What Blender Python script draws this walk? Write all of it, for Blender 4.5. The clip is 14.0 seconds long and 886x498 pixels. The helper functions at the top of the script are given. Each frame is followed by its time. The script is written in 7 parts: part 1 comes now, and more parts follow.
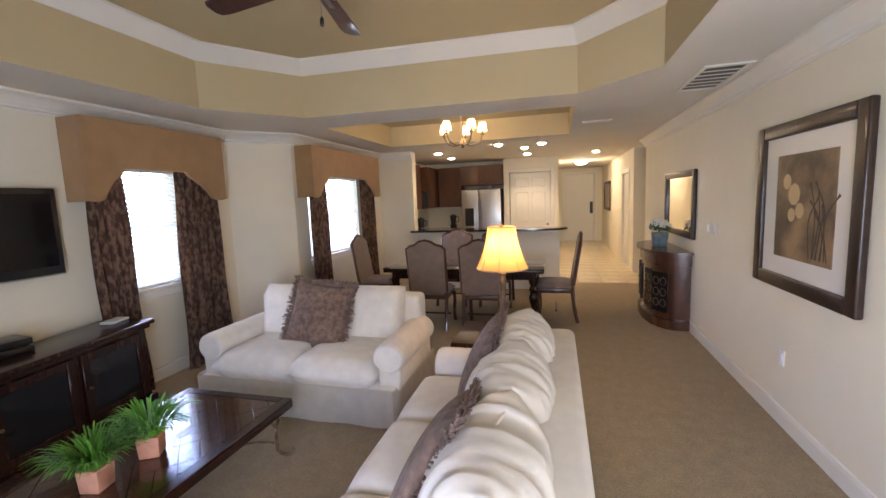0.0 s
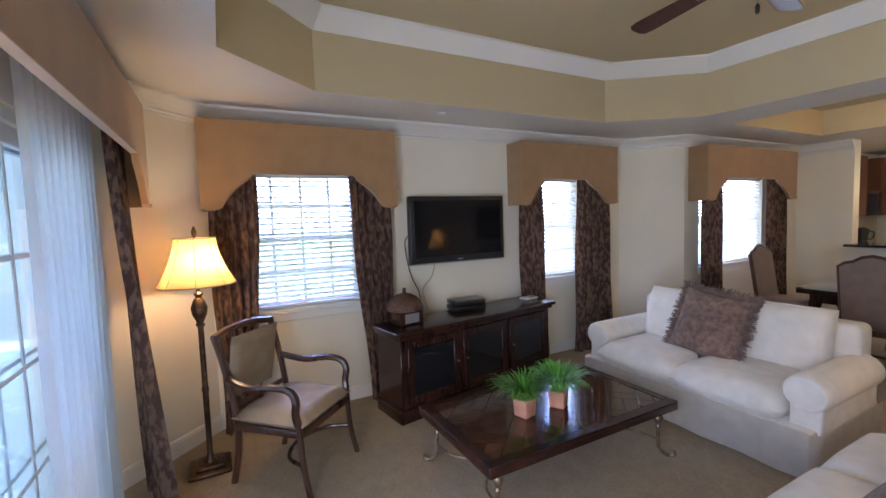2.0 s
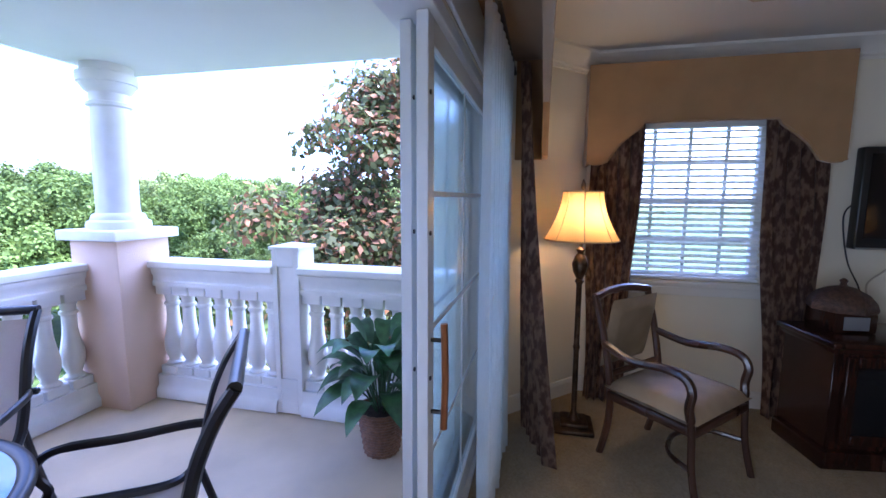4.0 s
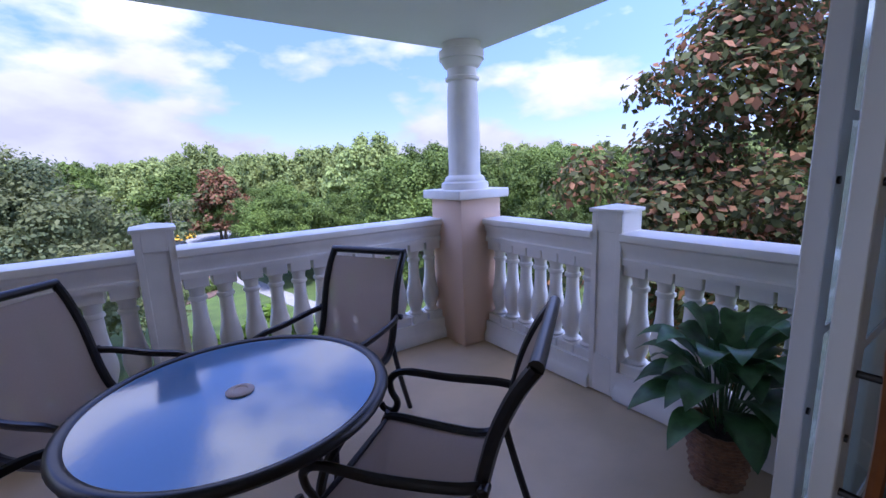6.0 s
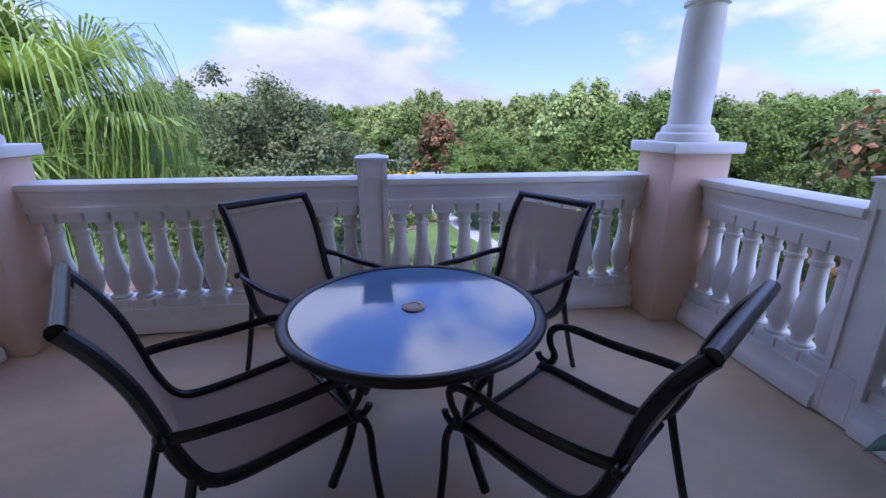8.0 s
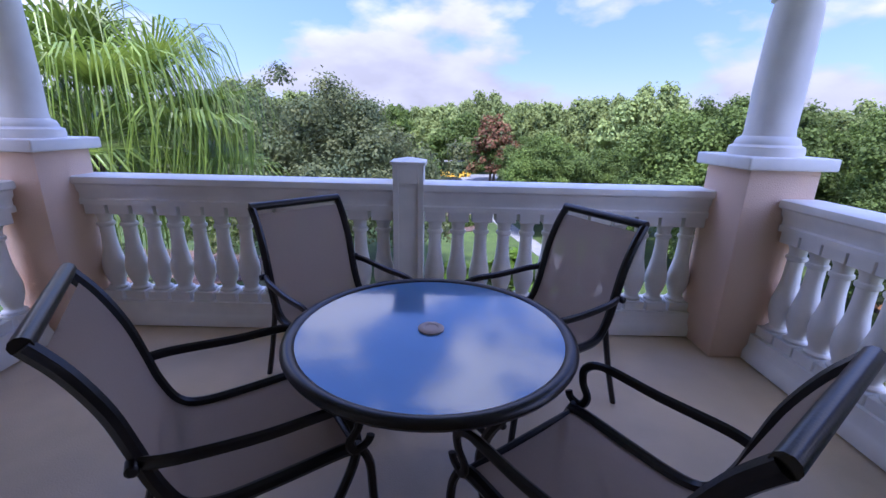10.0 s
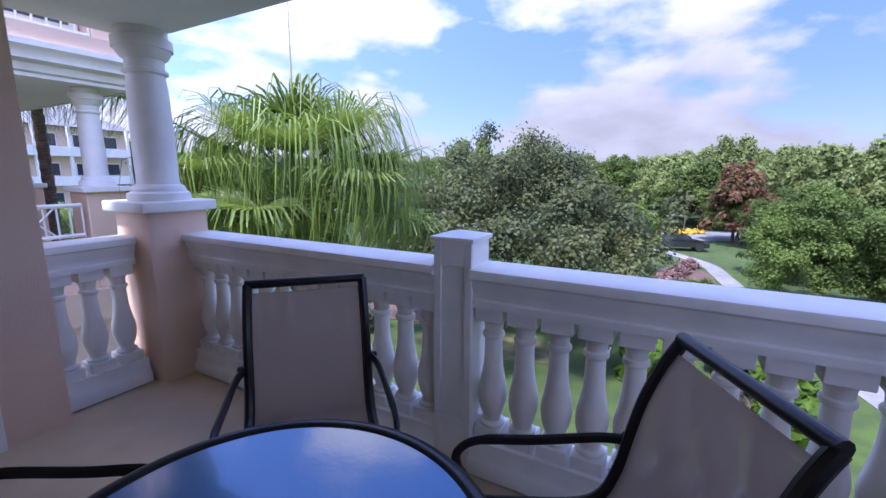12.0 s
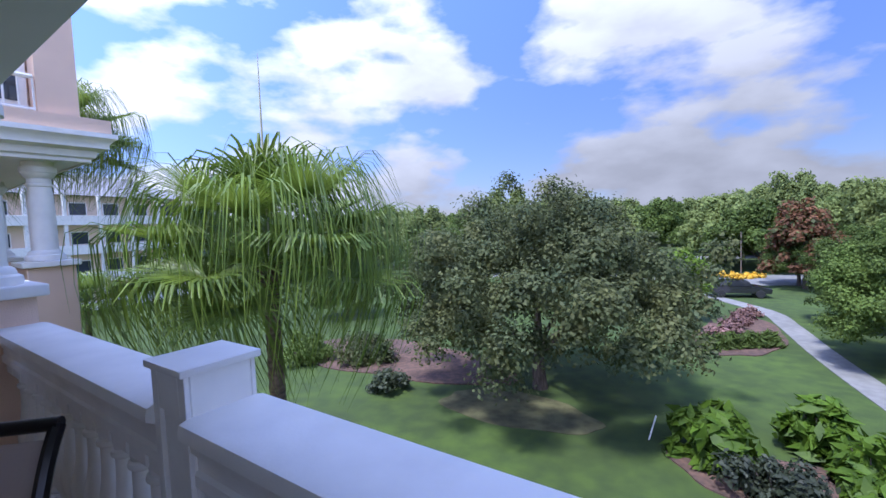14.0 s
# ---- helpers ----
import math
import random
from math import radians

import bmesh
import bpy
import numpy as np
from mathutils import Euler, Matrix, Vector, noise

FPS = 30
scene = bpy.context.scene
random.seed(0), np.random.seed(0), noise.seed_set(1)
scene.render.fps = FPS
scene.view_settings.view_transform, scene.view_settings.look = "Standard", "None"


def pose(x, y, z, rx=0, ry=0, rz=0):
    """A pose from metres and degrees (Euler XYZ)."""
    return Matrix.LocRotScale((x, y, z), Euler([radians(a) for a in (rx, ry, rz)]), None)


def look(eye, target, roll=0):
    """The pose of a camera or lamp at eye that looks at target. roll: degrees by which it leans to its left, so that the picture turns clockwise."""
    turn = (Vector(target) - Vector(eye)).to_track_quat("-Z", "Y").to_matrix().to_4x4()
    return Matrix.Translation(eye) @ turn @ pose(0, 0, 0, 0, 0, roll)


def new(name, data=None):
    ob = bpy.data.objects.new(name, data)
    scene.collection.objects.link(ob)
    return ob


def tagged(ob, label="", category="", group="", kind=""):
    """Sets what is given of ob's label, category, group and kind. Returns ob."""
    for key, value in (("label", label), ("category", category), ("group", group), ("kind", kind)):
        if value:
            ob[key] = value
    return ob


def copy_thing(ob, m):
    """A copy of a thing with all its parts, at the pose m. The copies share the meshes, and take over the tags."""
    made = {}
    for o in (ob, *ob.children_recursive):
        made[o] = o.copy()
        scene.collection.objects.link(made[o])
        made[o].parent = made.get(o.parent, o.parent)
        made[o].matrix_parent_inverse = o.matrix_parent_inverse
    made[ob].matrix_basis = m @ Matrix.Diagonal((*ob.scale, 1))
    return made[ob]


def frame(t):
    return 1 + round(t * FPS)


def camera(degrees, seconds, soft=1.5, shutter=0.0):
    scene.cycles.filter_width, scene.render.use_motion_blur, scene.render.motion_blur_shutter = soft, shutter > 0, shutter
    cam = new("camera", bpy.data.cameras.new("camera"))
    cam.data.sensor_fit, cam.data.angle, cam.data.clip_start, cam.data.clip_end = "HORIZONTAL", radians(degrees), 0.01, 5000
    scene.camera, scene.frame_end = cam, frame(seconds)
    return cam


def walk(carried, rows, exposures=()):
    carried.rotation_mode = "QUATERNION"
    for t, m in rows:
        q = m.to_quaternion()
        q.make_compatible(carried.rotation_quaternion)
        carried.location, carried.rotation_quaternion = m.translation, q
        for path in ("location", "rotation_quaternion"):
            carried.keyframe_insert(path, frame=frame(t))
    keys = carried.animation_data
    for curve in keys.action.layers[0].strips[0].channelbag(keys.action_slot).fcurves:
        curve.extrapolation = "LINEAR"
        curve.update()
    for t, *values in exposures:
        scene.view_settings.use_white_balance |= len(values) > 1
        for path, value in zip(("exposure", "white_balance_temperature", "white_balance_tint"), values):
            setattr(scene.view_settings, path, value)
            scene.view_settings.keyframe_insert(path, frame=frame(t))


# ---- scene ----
cam = camera(92.7, 14.0)
PATH = [
    (0, (0.06, -0.018, 1.715), (-0.462, 1.899, 1.48), -2.2),
    (0.5, (-0.016, -0.11, 1.683), (-1.001, 1.62, 1.492), -2.3),
    (1, (0.003, -0.234, 1.69), (-1.449, 1.131, 1.522), -1.9),
    (1.5, (0.011, -0.333, 1.692), (-1.717, 0.662, 1.541), -2.3),
    (2, (0.042, -0.312, 1.685), (-1.725, 0.615, 1.543), -1.9),
    (2.5, (0.055, -0.266, 1.678), (-1.706, 0.67, 1.535), -1.9),
    (3, (-0.094, -0.416, 1.635), (-1.944, 0.326, 1.472), -0.3),
    (3.5, (-0.289, -0.609, 1.602), (-2.266, -0.373, 1.42), -0.2),
    (4, (-0.356, -0.718, 1.567), (-2.288, -1.174, 1.326), 0.3),
    (4.2, (-0.394, -0.721, 1.565), (-2.244, -1.43, 1.292), 1.0),
    (6.3, (-0.688, -0.917, 1.494), (-1.617, -2.65, 1.131), -2.2),
    (6.5, (-0.717, -0.913, 1.492), (-1.489, -2.723, 1.135), -1.9),
    (7, (-0.726, -0.905, 1.497), (-1.138, -2.831, 1.147), -2.6),
    (7.5, (-0.742, -0.912, 1.479), (-1.01, -2.843, 1.03), -2.6),
    (8, (-0.735, -0.912, 1.46), (-0.986, -2.811, 0.884), -0.0),
    (8.2, (-0.712, -0.87, 1.439), (-0.939, -2.772, 0.863), 0.8),
    (8.5, (-0.775, -0.944, 1.484), (-0.977, -2.841, 0.885), 1.0),
    (9, (-0.782, -0.963, 1.479), (-0.939, -2.867, 0.886), 1.6),
    (9.5, (-0.807, -0.999, 1.476), (-0.901, -2.908, 0.888), 1.8),
    (10, (-0.859, -1.085, 1.475), (-0.873, -3.001, 0.903), 1.4),
    (10.3, (-0.723, -1.201, 1.459), (-0.781, -3.121, 0.901), 0.9),
    (10.5, (-0.79, -1.341, 1.491), (-0.803, -3.28, 1.001), 0.3),
    (11, (-1.089, -1.566, 1.489), (-0.867, -3.51, 1.072), -0.7),
    (11.5, (-1.397, -1.797, 1.531), (-0.804, -3.662, 1.12), -0.3),
    (12, (-1.569, -2.135, 1.532), (-0.62, -3.859, 1.174), 0.1),
    (12.5, (-1.782, -2.446, 1.535), (-0.607, -4.037, 1.237), -0.4),
    (13, (-1.918, -2.662, 1.58), (-0.524, -4.079, 1.364), -0.3),
    (13.5, (-1.92, -3.06, 1.593), (-0.639, -4.584, 1.402), -1.3),
    (14, (-1.981, -3.403, 1.589), (-0.846, -5.046, 1.473), -2.4),
]
EXPOSURES = [(0.0, 4.55, 6000, 20), (1.0, 4.6, 5650, 18), (1.5, 4.45, 5350, 17), (2.0, 4.3, 5500, 19), (2.5, 4.45, 5600, 18), (3.0, 4.4, 5500, 19), (3.5, 3.7, 4900, 19), (4.0, 3.3, 5000, 19), (4.4, 2.9, 5100, 20), (6.0, 1.75, 5400, 22), (11.5, 1.55, 5400, 22), (12.5, 1.33, 5600, 19), (14.0, 1.02, 5450, 13)]
walk(cam, [(t, look(eye, target, roll)) for t, eye, target, roll in PATH], EXPOSURES)

# ---- world and sun ----
SUN_AZ, SUN_EL = radians(12), radians(66)
world = bpy.data.worlds.new("sky")
scene.world = world
world.use_nodes = True
wn, wl = world.node_tree.nodes, world.node_tree.links
wn.clear()
sky = wn.new("ShaderNodeTexSky")
sky.sky_type = "NISHITA"
sky.sun_disc = False
sky.sun_elevation, sky.sun_rotation = SUN_EL, SUN_AZ
sky.air_density, sky.dust_density = 1.0, 0.6
wcoord = wn.new("ShaderNodeTexCoord")
wmap = wn.new("ShaderNodeMapping")
wmap.inputs["Scale"].default_value = (1.0, 1.0, 2.2)
cloud = wn.new("ShaderNodeTexNoise")
cloud.inputs["Scale"].default_value = 3.6
cloud.inputs["Detail"].default_value = 12.0
cloud.inputs["Roughness"].default_value = 0.5
cloud.inputs["Distortion"].default_value = 0.0
ramp = wn.new("ShaderNodeValToRGB")
ramp.color_ramp.elements[0].position = 0.43
ramp.color_ramp.elements[1].position = 0.53
cloud2 = wn.new("ShaderNodeTexNoise")
cloud2.inputs["Scale"].default_value = 7.0
cloud2.inputs["Detail"].default_value = 5.0
shade = wn.new("ShaderNodeMapRange")
shade.inputs["From Min"].default_value = 0.35
shade.inputs["From Max"].default_value = 0.65
shade.inputs["To Min"].default_value = 0.94
shade.inputs["To Max"].default_value = 1.2
skygain = wn.new("ShaderNodeMix")
skygain.data_type = "RGBA"
skygain.blend_type = "MULTIPLY"
skygain.inputs[0].default_value = 1.0
skygain.inputs[7].default_value = (0.50, 0.50, 0.70, 1)
white = wn.new("ShaderNodeMix")
white.data_type = "RGBA"
white.blend_type = "MULTIPLY"
white.inputs[0].default_value = 1.0
white.inputs[6].default_value = (2.5, 2.45, 2.65, 1)
mixsky = wn.new("ShaderNodeMix")
mixsky.data_type = "RGBA"
bg = wn.new("ShaderNodeBackground")
bg.inputs["Strength"].default_value = 0.115
wout = wn.new("ShaderNodeOutputWorld")
wl.new(wcoord.outputs["Generated"], wmap.inputs["Vector"])
wl.new(wmap.outputs["Vector"], cloud.inputs["Vector"])
wl.new(wmap.outputs["Vector"], cloud2.inputs["Vector"])
wsep = wn.new("ShaderNodeSeparateXYZ")
wlow = wn.new("ShaderNodeMath")
wlow.operation = "MULTIPLY_ADD"
wlow.inputs[1].default_value = -0.12
wl.new(wcoord.outputs["Generated"], wsep.inputs["Vector"])
wl.new(wsep.outputs["Z"], wlow.inputs[0])
wl.new(cloud.outputs["Fac"], wlow.inputs[2])
wl.new(wlow.outputs[0], ramp.inputs["Fac"])
wl.new(cloud2.outputs["Fac"], shade.inputs["Value"])
wl.new(shade.outputs["Result"], white.inputs[7])
wl.new(sky.outputs["Color"], skygain.inputs[6])
wl.new(ramp.outputs["Color"], mixsky.inputs[0])
wl.new(skygain.outputs[2], mixsky.inputs[6])
wl.new(white.outputs[2], mixsky.inputs[7])
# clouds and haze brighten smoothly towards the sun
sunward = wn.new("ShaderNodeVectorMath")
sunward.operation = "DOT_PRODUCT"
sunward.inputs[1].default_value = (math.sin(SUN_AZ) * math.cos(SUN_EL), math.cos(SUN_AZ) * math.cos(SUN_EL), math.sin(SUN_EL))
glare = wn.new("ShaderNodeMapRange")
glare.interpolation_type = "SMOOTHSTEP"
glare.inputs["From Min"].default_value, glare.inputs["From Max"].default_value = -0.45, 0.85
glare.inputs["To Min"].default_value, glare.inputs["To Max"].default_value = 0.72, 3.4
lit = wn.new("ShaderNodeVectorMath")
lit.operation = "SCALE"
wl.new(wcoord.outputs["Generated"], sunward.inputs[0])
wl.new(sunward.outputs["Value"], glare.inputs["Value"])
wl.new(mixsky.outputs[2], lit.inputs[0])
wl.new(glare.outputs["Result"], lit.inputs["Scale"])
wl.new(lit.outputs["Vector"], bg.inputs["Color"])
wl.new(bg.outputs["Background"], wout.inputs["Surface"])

sun_data = bpy.data.lights.new("sun", "SUN")
sun_data.energy, sun_data.angle, sun_data.color = 3.0, radians(6.0), (1.0, 0.94, 0.84)
sun = new("sun", sun_data)
SUN_DIR = Vector((math.sin(SUN_AZ) * math.cos(SUN_EL), math.cos(SUN_AZ) * math.cos(SUN_EL), math.sin(SUN_EL)))
sun.matrix_world = look(SUN_DIR * 60, (0, 0, 0))


def daylight(x, y, z, w, h, energy, aim):
    """Sky light that comes in through an opening."""
    d = bpy.data.lights.new("daylight", "AREA")
    d.shape, d.size, d.size_y, d.energy, d.color = "RECTANGLE", w, h, energy, (0.90, 0.96, 1.0)
    o = new("daylight", d)
    o.matrix_world = look((x, y, z), (x + aim[0], y + aim[1], z + aim[2]))
    return o


daylight(0.32, -1.245, 1.08, 1.20, 2.05, 4.8, (0, 1, 0))
daylight(-2.45, -1.245, 1.08, 1.2, 2.05, 0.5, (0, 1, 0))
daylight(-4.16, 3.2, 1.55, 0.9, 1.2, 0.9, (1, 0, 0))
daylight(-3.62, 6.02, 1.55, 1.54, 1.2, 1.6, (1, 0, 0))

# ---- materials ----
def paint(name, color, rough=0.6, var=0.06, scale=3.0, bump=0.0, bscale=200.0, metal=0.0, color2=None, stretch=(1, 1, 1),
          detail=6.0, sheen=0.0, per=0.0, spec=0.5, coat=0.0, low=0.35, high=0.65, rvar=0.12):
    m = bpy.data.materials.new(name)
    m.use_nodes = True
    n, l = m.node_tree.nodes, m.node_tree.links
    b = n["Principled BSDF"]
    b.inputs["Metallic"].default_value = metal
    b.inputs["Specular IOR Level"].default_value = spec
    b.inputs["Coat Weight"].default_value = coat
    b.inputs["Sheen Weight"].default_value = sheen
    co = n.new("ShaderNodeTexCoord")
    mp = n.new("ShaderNodeMapping")
    mp.inputs["Scale"].default_value = stretch
    l.new(co.outputs["Object"], mp.inputs["Vector"])
    a = n.new("ShaderNodeTexNoise")
    a.inputs["Scale"].default_value, a.inputs["Detail"].default_value = scale, detail
    l.new(mp.outputs["Vector"], a.inputs["Vector"])
    mr = n.new("ShaderNodeMapRange")
    mr.inputs["From Min"].default_value, mr.inputs["From Max"].default_value = low, high
    l.new(a.outputs["Fac"], mr.inputs["Value"])
    big = n.new("ShaderNodeTexNoise")
    big.inputs["Scale"].default_value, big.inputs["Detail"].default_value = scale * 0.17, 3.0
    l.new(mp.outputs["Vector"], big.inputs["Vector"])
    mx = n.new("ShaderNodeMix")
    mx.data_type = "RGBA"
    c2 = color2 or tuple(max(0.0, c * (1 - 2 * var)) for c in color)
    mx.inputs[6].default_value, mx.inputs[7].default_value = (*c2, 1), (*color, 1)
    l.new(mr.outputs["Result"], mx.inputs[0])
    hv = n.new("ShaderNodeHueSaturation")
    vr = n.new("ShaderNodeMapRange")
    vr.inputs["From Min"].default_value, vr.inputs["From Max"].default_value = 0.3, 0.7
    vr.inputs["To Min"].default_value, vr.inputs["To Max"].default_value = 1 - var, 1 + var
    l.new(big.outputs["Fac"], vr.inputs["Value"])
    l.new(mx.outputs[2], hv.inputs["Color"])
    if per:
        oi = n.new("ShaderNodeObjectInfo")
        geo = n.new("ShaderNodeNewGeometry")
        add = n.new("ShaderNodeMath")
        add.operation = "ADD"
        l.new(oi.outputs["Random"], add.inputs[0])
        l.new(geo.outputs["Random Per Island"], add.inputs[1])
        pr = n.new("ShaderNodeMapRange")
        pr.inputs["From Max"].default_value = 2.0
        pr.inputs["To Min"].default_value, pr.inputs["To Max"].default_value = 1 - per, 1 + per
        l.new(add.outputs[0], pr.inputs["Value"])
        mu = n.new("ShaderNodeMath")
        mu.operation = "MULTIPLY"
        l.new(pr.outputs["Result"], mu.inputs[0])
        l.new(vr.outputs["Result"], mu.inputs[1])
        l.new(mu.outputs[0], hv.inputs["Value"])
    else:
        l.new(vr.outputs["Result"], hv.inputs["Value"])
    l.new(hv.outputs["Color"], b.inputs["Base Color"])
    rr = n.new("ShaderNodeMapRange")
    rr.inputs["To Min"].default_value, rr.inputs["To Max"].default_value = max(0.02, rough - rvar * rough), min(1, rough + rvar * rough)
    l.new(big.outputs["Fac"], rr.inputs["Value"])
    l.new(rr.outputs["Result"], b.inputs["Roughness"])
    if bump:
        bn = n.new("ShaderNodeTexNoise")
        bn.inputs["Scale"].default_value, bn.inputs["Detail"].default_value = bscale, 3.0
        l.new(mp.outputs["Vector"], bn.inputs["Vector"])
        bp = n.new("ShaderNodeBump")
        bp.inputs["Strength"].default_value, bp.inputs["Distance"].default_value = bump, 0.01
        l.new(bn.outputs["Fac"], bp.inputs["Height"])
        l.new(bp.outputs["Normal"], b.inputs["Normal"])
    return m


def glow(name, color, strength):
    m = bpy.data.materials.new(name)
    m.use_nodes = True
    b = m.node_tree.nodes["Principled BSDF"]
    b.inputs["Base Color"].default_value = (*color, 1)
    b.inputs["Emission Color"].default_value = (*color, 1)
    b.inputs["Emission Strength"].default_value = strength
    return m


def clear(name, color=(1, 1, 1), rough=0.0, weight=1.0, alpha=None):
    m = bpy.data.materials.new(name)
    m.use_nodes = True
    b = m.node_tree.nodes["Principled BSDF"]
    b.inputs["Base Color"].default_value = (*color, 1)
    b.inputs["Roughness"].default_value = rough
    b.inputs["Transmission Weight"].default_value = weight
    b.inputs["IOR"].default_value = 1.45
    if alpha is not None:
        b.inputs["Alpha"].default_value = alpha
    return m


def cloth_through(name, color, through_part, rough=0.9, fold=0.0, pattern=None):
    """Fabric that lets some light and view through."""
    m = bpy.data.materials.new(name)
    m.use_nodes = True
    n, l = m.node_tree.nodes, m.node_tree.links
    n.clear()
    out = n.new("ShaderNodeOutputMaterial")
    d = n.new("ShaderNodeBsdfDiffuse")
    tl = n.new("ShaderNodeBsdfTranslucent")
    tp = n.new("ShaderNodeBsdfTransparent")
    m1, m2 = n.new("ShaderNodeMixShader"), n.new("ShaderNodeMixShader")
    nz = n.new("ShaderNodeTexNoise")
    nz.inputs["Scale"].default_value = 60
    mr = n.new("ShaderNodeMapRange")
    mr.inputs["To Min"].default_value, mr.inputs["To Max"].default_value = through_part * 0.7, through_part * 1.3
    l.new(nz.outputs["Fac"], mr.inputs["Value"])
    for s in (d, tl):
        s.inputs["Color"].default_value = (*color, 1)
    m1.inputs[0].default_value = fold
    l.new(d.outputs[0], m1.inputs[1])
    l.new(tl.outputs[0], m1.inputs[2])
    l.new(mr.outputs["Result"], m2.inputs[0])
    l.new(m1.outputs[0], m2.inputs[1])
    l.new(tp.outputs[0], m2.inputs[2])
    l.new(m2.outputs[0], out.inputs["Surface"])
    return m


WALL = paint("cream_wall_paint", (0.80, 0.74, 0.60), 0.75, 0.02, 1.5, 0.08, 260)
CEIL = paint("white_ceiling_paint", (0.74, 0.70, 0.63), 0.85, 0.02, 1.2, 0.15, 180)
TRAY = paint("tan_tray_paint", (0.56, 0.46, 0.27), 0.8, 0.02, 1.2, 0.08, 220)
TRIM = paint("white_trim_paint", (0.80, 0.77, 0.70), 0.4, 0.015, 2.0)
CARPET = paint("beige_carpet", (0.42, 0.31, 0.17), 0.95, 0.10, 60, 0.9, 420, color2=(0.32, 0.23, 0.12), sheen=0.2)
TILE = paint("cream_floor_tile", (0.66, 0.55, 0.38), 0.25, 0.06, 3.0, per=0.06)
STUCCO = paint("peach_stucco", (0.78, 0.57, 0.42), 0.9, 0.03, 2.0, 0.5, 140)
BWHITE = paint("white_balcony_paint", (0.86, 0.83, 0.77), 0.55, 0.05, 5.0, 0.06, 90)
BFLOOR = paint("tan_balcony_floor", (0.70, 0.55, 0.36), 0.5, 0.08, 2.2, 0.25, 150)
BCEIL = paint("balcony_ceiling_paint", (0.87, 0.87, 0.83), 0.85, 0.02, 1.0, 0.1, 160)
GRASS = paint("lawn_grass", (0.052, 0.085, 0.011), 0.95, 0.2, 1.4, 0.8, 30, color2=(0.032, 0.055, 0.009))


# ---- mesh helpers ----
def box(bm, x0, x1, y0, y1, z0, z1, bevel=0.0, segs=2, m=None):
    r = bmesh.ops.create_cube(bm, size=1.0, matrix=Matrix.Translation(((x0 + x1) / 2, (y0 + y1) / 2, (z0 + z1) / 2)) @ Matrix.Diagonal((abs(x1 - x0), abs(y1 - y0), abs(z1 - z0), 1)))
    vs = r["verts"]
    if bevel:
        es = list({e for v in vs for e in v.link_edges})
        rb = bmesh.ops.bevel(bm, geom=es, offset=bevel, segments=segs, profile=0.5, affect="EDGES")
        vs = list({v for f in rb["faces"] for v in f.verts} | {v for v in vs if v.is_valid})
    if m is not None:
        bmesh.ops.transform(bm, matrix=m, verts=vs)
    return vs


def lathe(bm, profile, segs=20, m=None):
    """A turned shape from (radius, height) pairs."""
    rings = []
    for r, z in profile:
        rings.append([bm.verts.new((r * math.cos(2 * math.pi * i / segs), r * math.sin(2 * math.pi * i / segs), z)) for i in range(segs)])
    for a, b in zip(rings, rings[1:]):
        for i in range(segs):
            bm.faces.new((a[i], a[(i + 1) % segs], b[(i + 1) % segs], b[i]))
    bm.faces.new(rings[0][::-1])
    bm.faces.new(rings[-1])
    vs = [v for r in rings for v in r]
    if m is not None:
        bmesh.ops.transform(bm, matrix=m, verts=vs)
    return vs


def tube(bm, pts, radius, segs=8, flat=1.0, up=(0, 0, 1)):
    """A round rod along points; radius may be one number or one a point."""
    pts = [Vector(p) for p in pts]
    rad = radius if isinstance(radius, (list, tuple)) else [radius] * len(pts)
    rings = []
    side0 = None
    for i, p in enumerate(pts):
        d = (pts[min(i + 1, len(pts) - 1)] - pts[max(i - 1, 0)]).normalized()
        ref = Vector(up)
        if abs(d.dot(ref)) > 0.97:
            ref = Vector((1, 0, 0)) if abs(d.x) < 0.9 else Vector((0, 1, 0))
        s = d.cross(ref).normalized()
        if side0 is not None:
            q = (side0 - d * side0.dot(d))
            if q.length > 1e-4:
                s = q.normalized()
        side0 = s
        u = s.cross(d)
        rings.append([bm.verts.new(p + rad[i] * (s * math.cos(2 * math.pi * k / segs) + u * flat * math.sin(2 * math.pi * k / segs))) for k in range(segs)])
    for a, b in zip(rings, rings[1:]):
        for k in range(segs):
            bm.faces.new((a[k], a[(k + 1) % segs], b[(k + 1) % segs], b[k]))
    bm.faces.new(rings[0][::-1])
    bm.faces.new(rings[-1])
    return [v for r in rings for v in r]


def smoothed(pts, n=6):
    """A rounded path through points."""
    pts = [Vector(p) for p in pts]
    out = []
    for i in range(len(pts) - 1):
        p0, p1, p2, p3 = pts[max(i - 1, 0)], pts[i], pts[i + 1], pts[min(i + 2, len(pts) - 1)]
        for k in range(n):
            t = k / n
            out.append(0.5 * ((2 * p1) + (p2 - p0) * t + (2 * p0 - 5 * p1 + 4 * p2 - p3) * t * t + (3 * p1 - p0 - 3 * p2 + p3) * t ** 3))
    out.append(pts[-1])
    return out


def prism(bm, outline, z0, z1, m=None):
    """An upright block over a flat outline."""
    lo = [bm.verts.new((x, y, z0)) for x, y in outline]
    hi = [bm.verts.new((x, y, z1)) for x, y in outline]
    k = len(outline)
    bm.faces.new(lo[::-1])
    bm.faces.new(hi)
    for i in range(k):
        bm.faces.new((lo[i], lo[(i + 1) % k], hi[(i + 1) % k], hi[i]))
    if m is not None:
        bmesh.ops.transform(bm, matrix=m, verts=lo + hi)
    return lo + hi


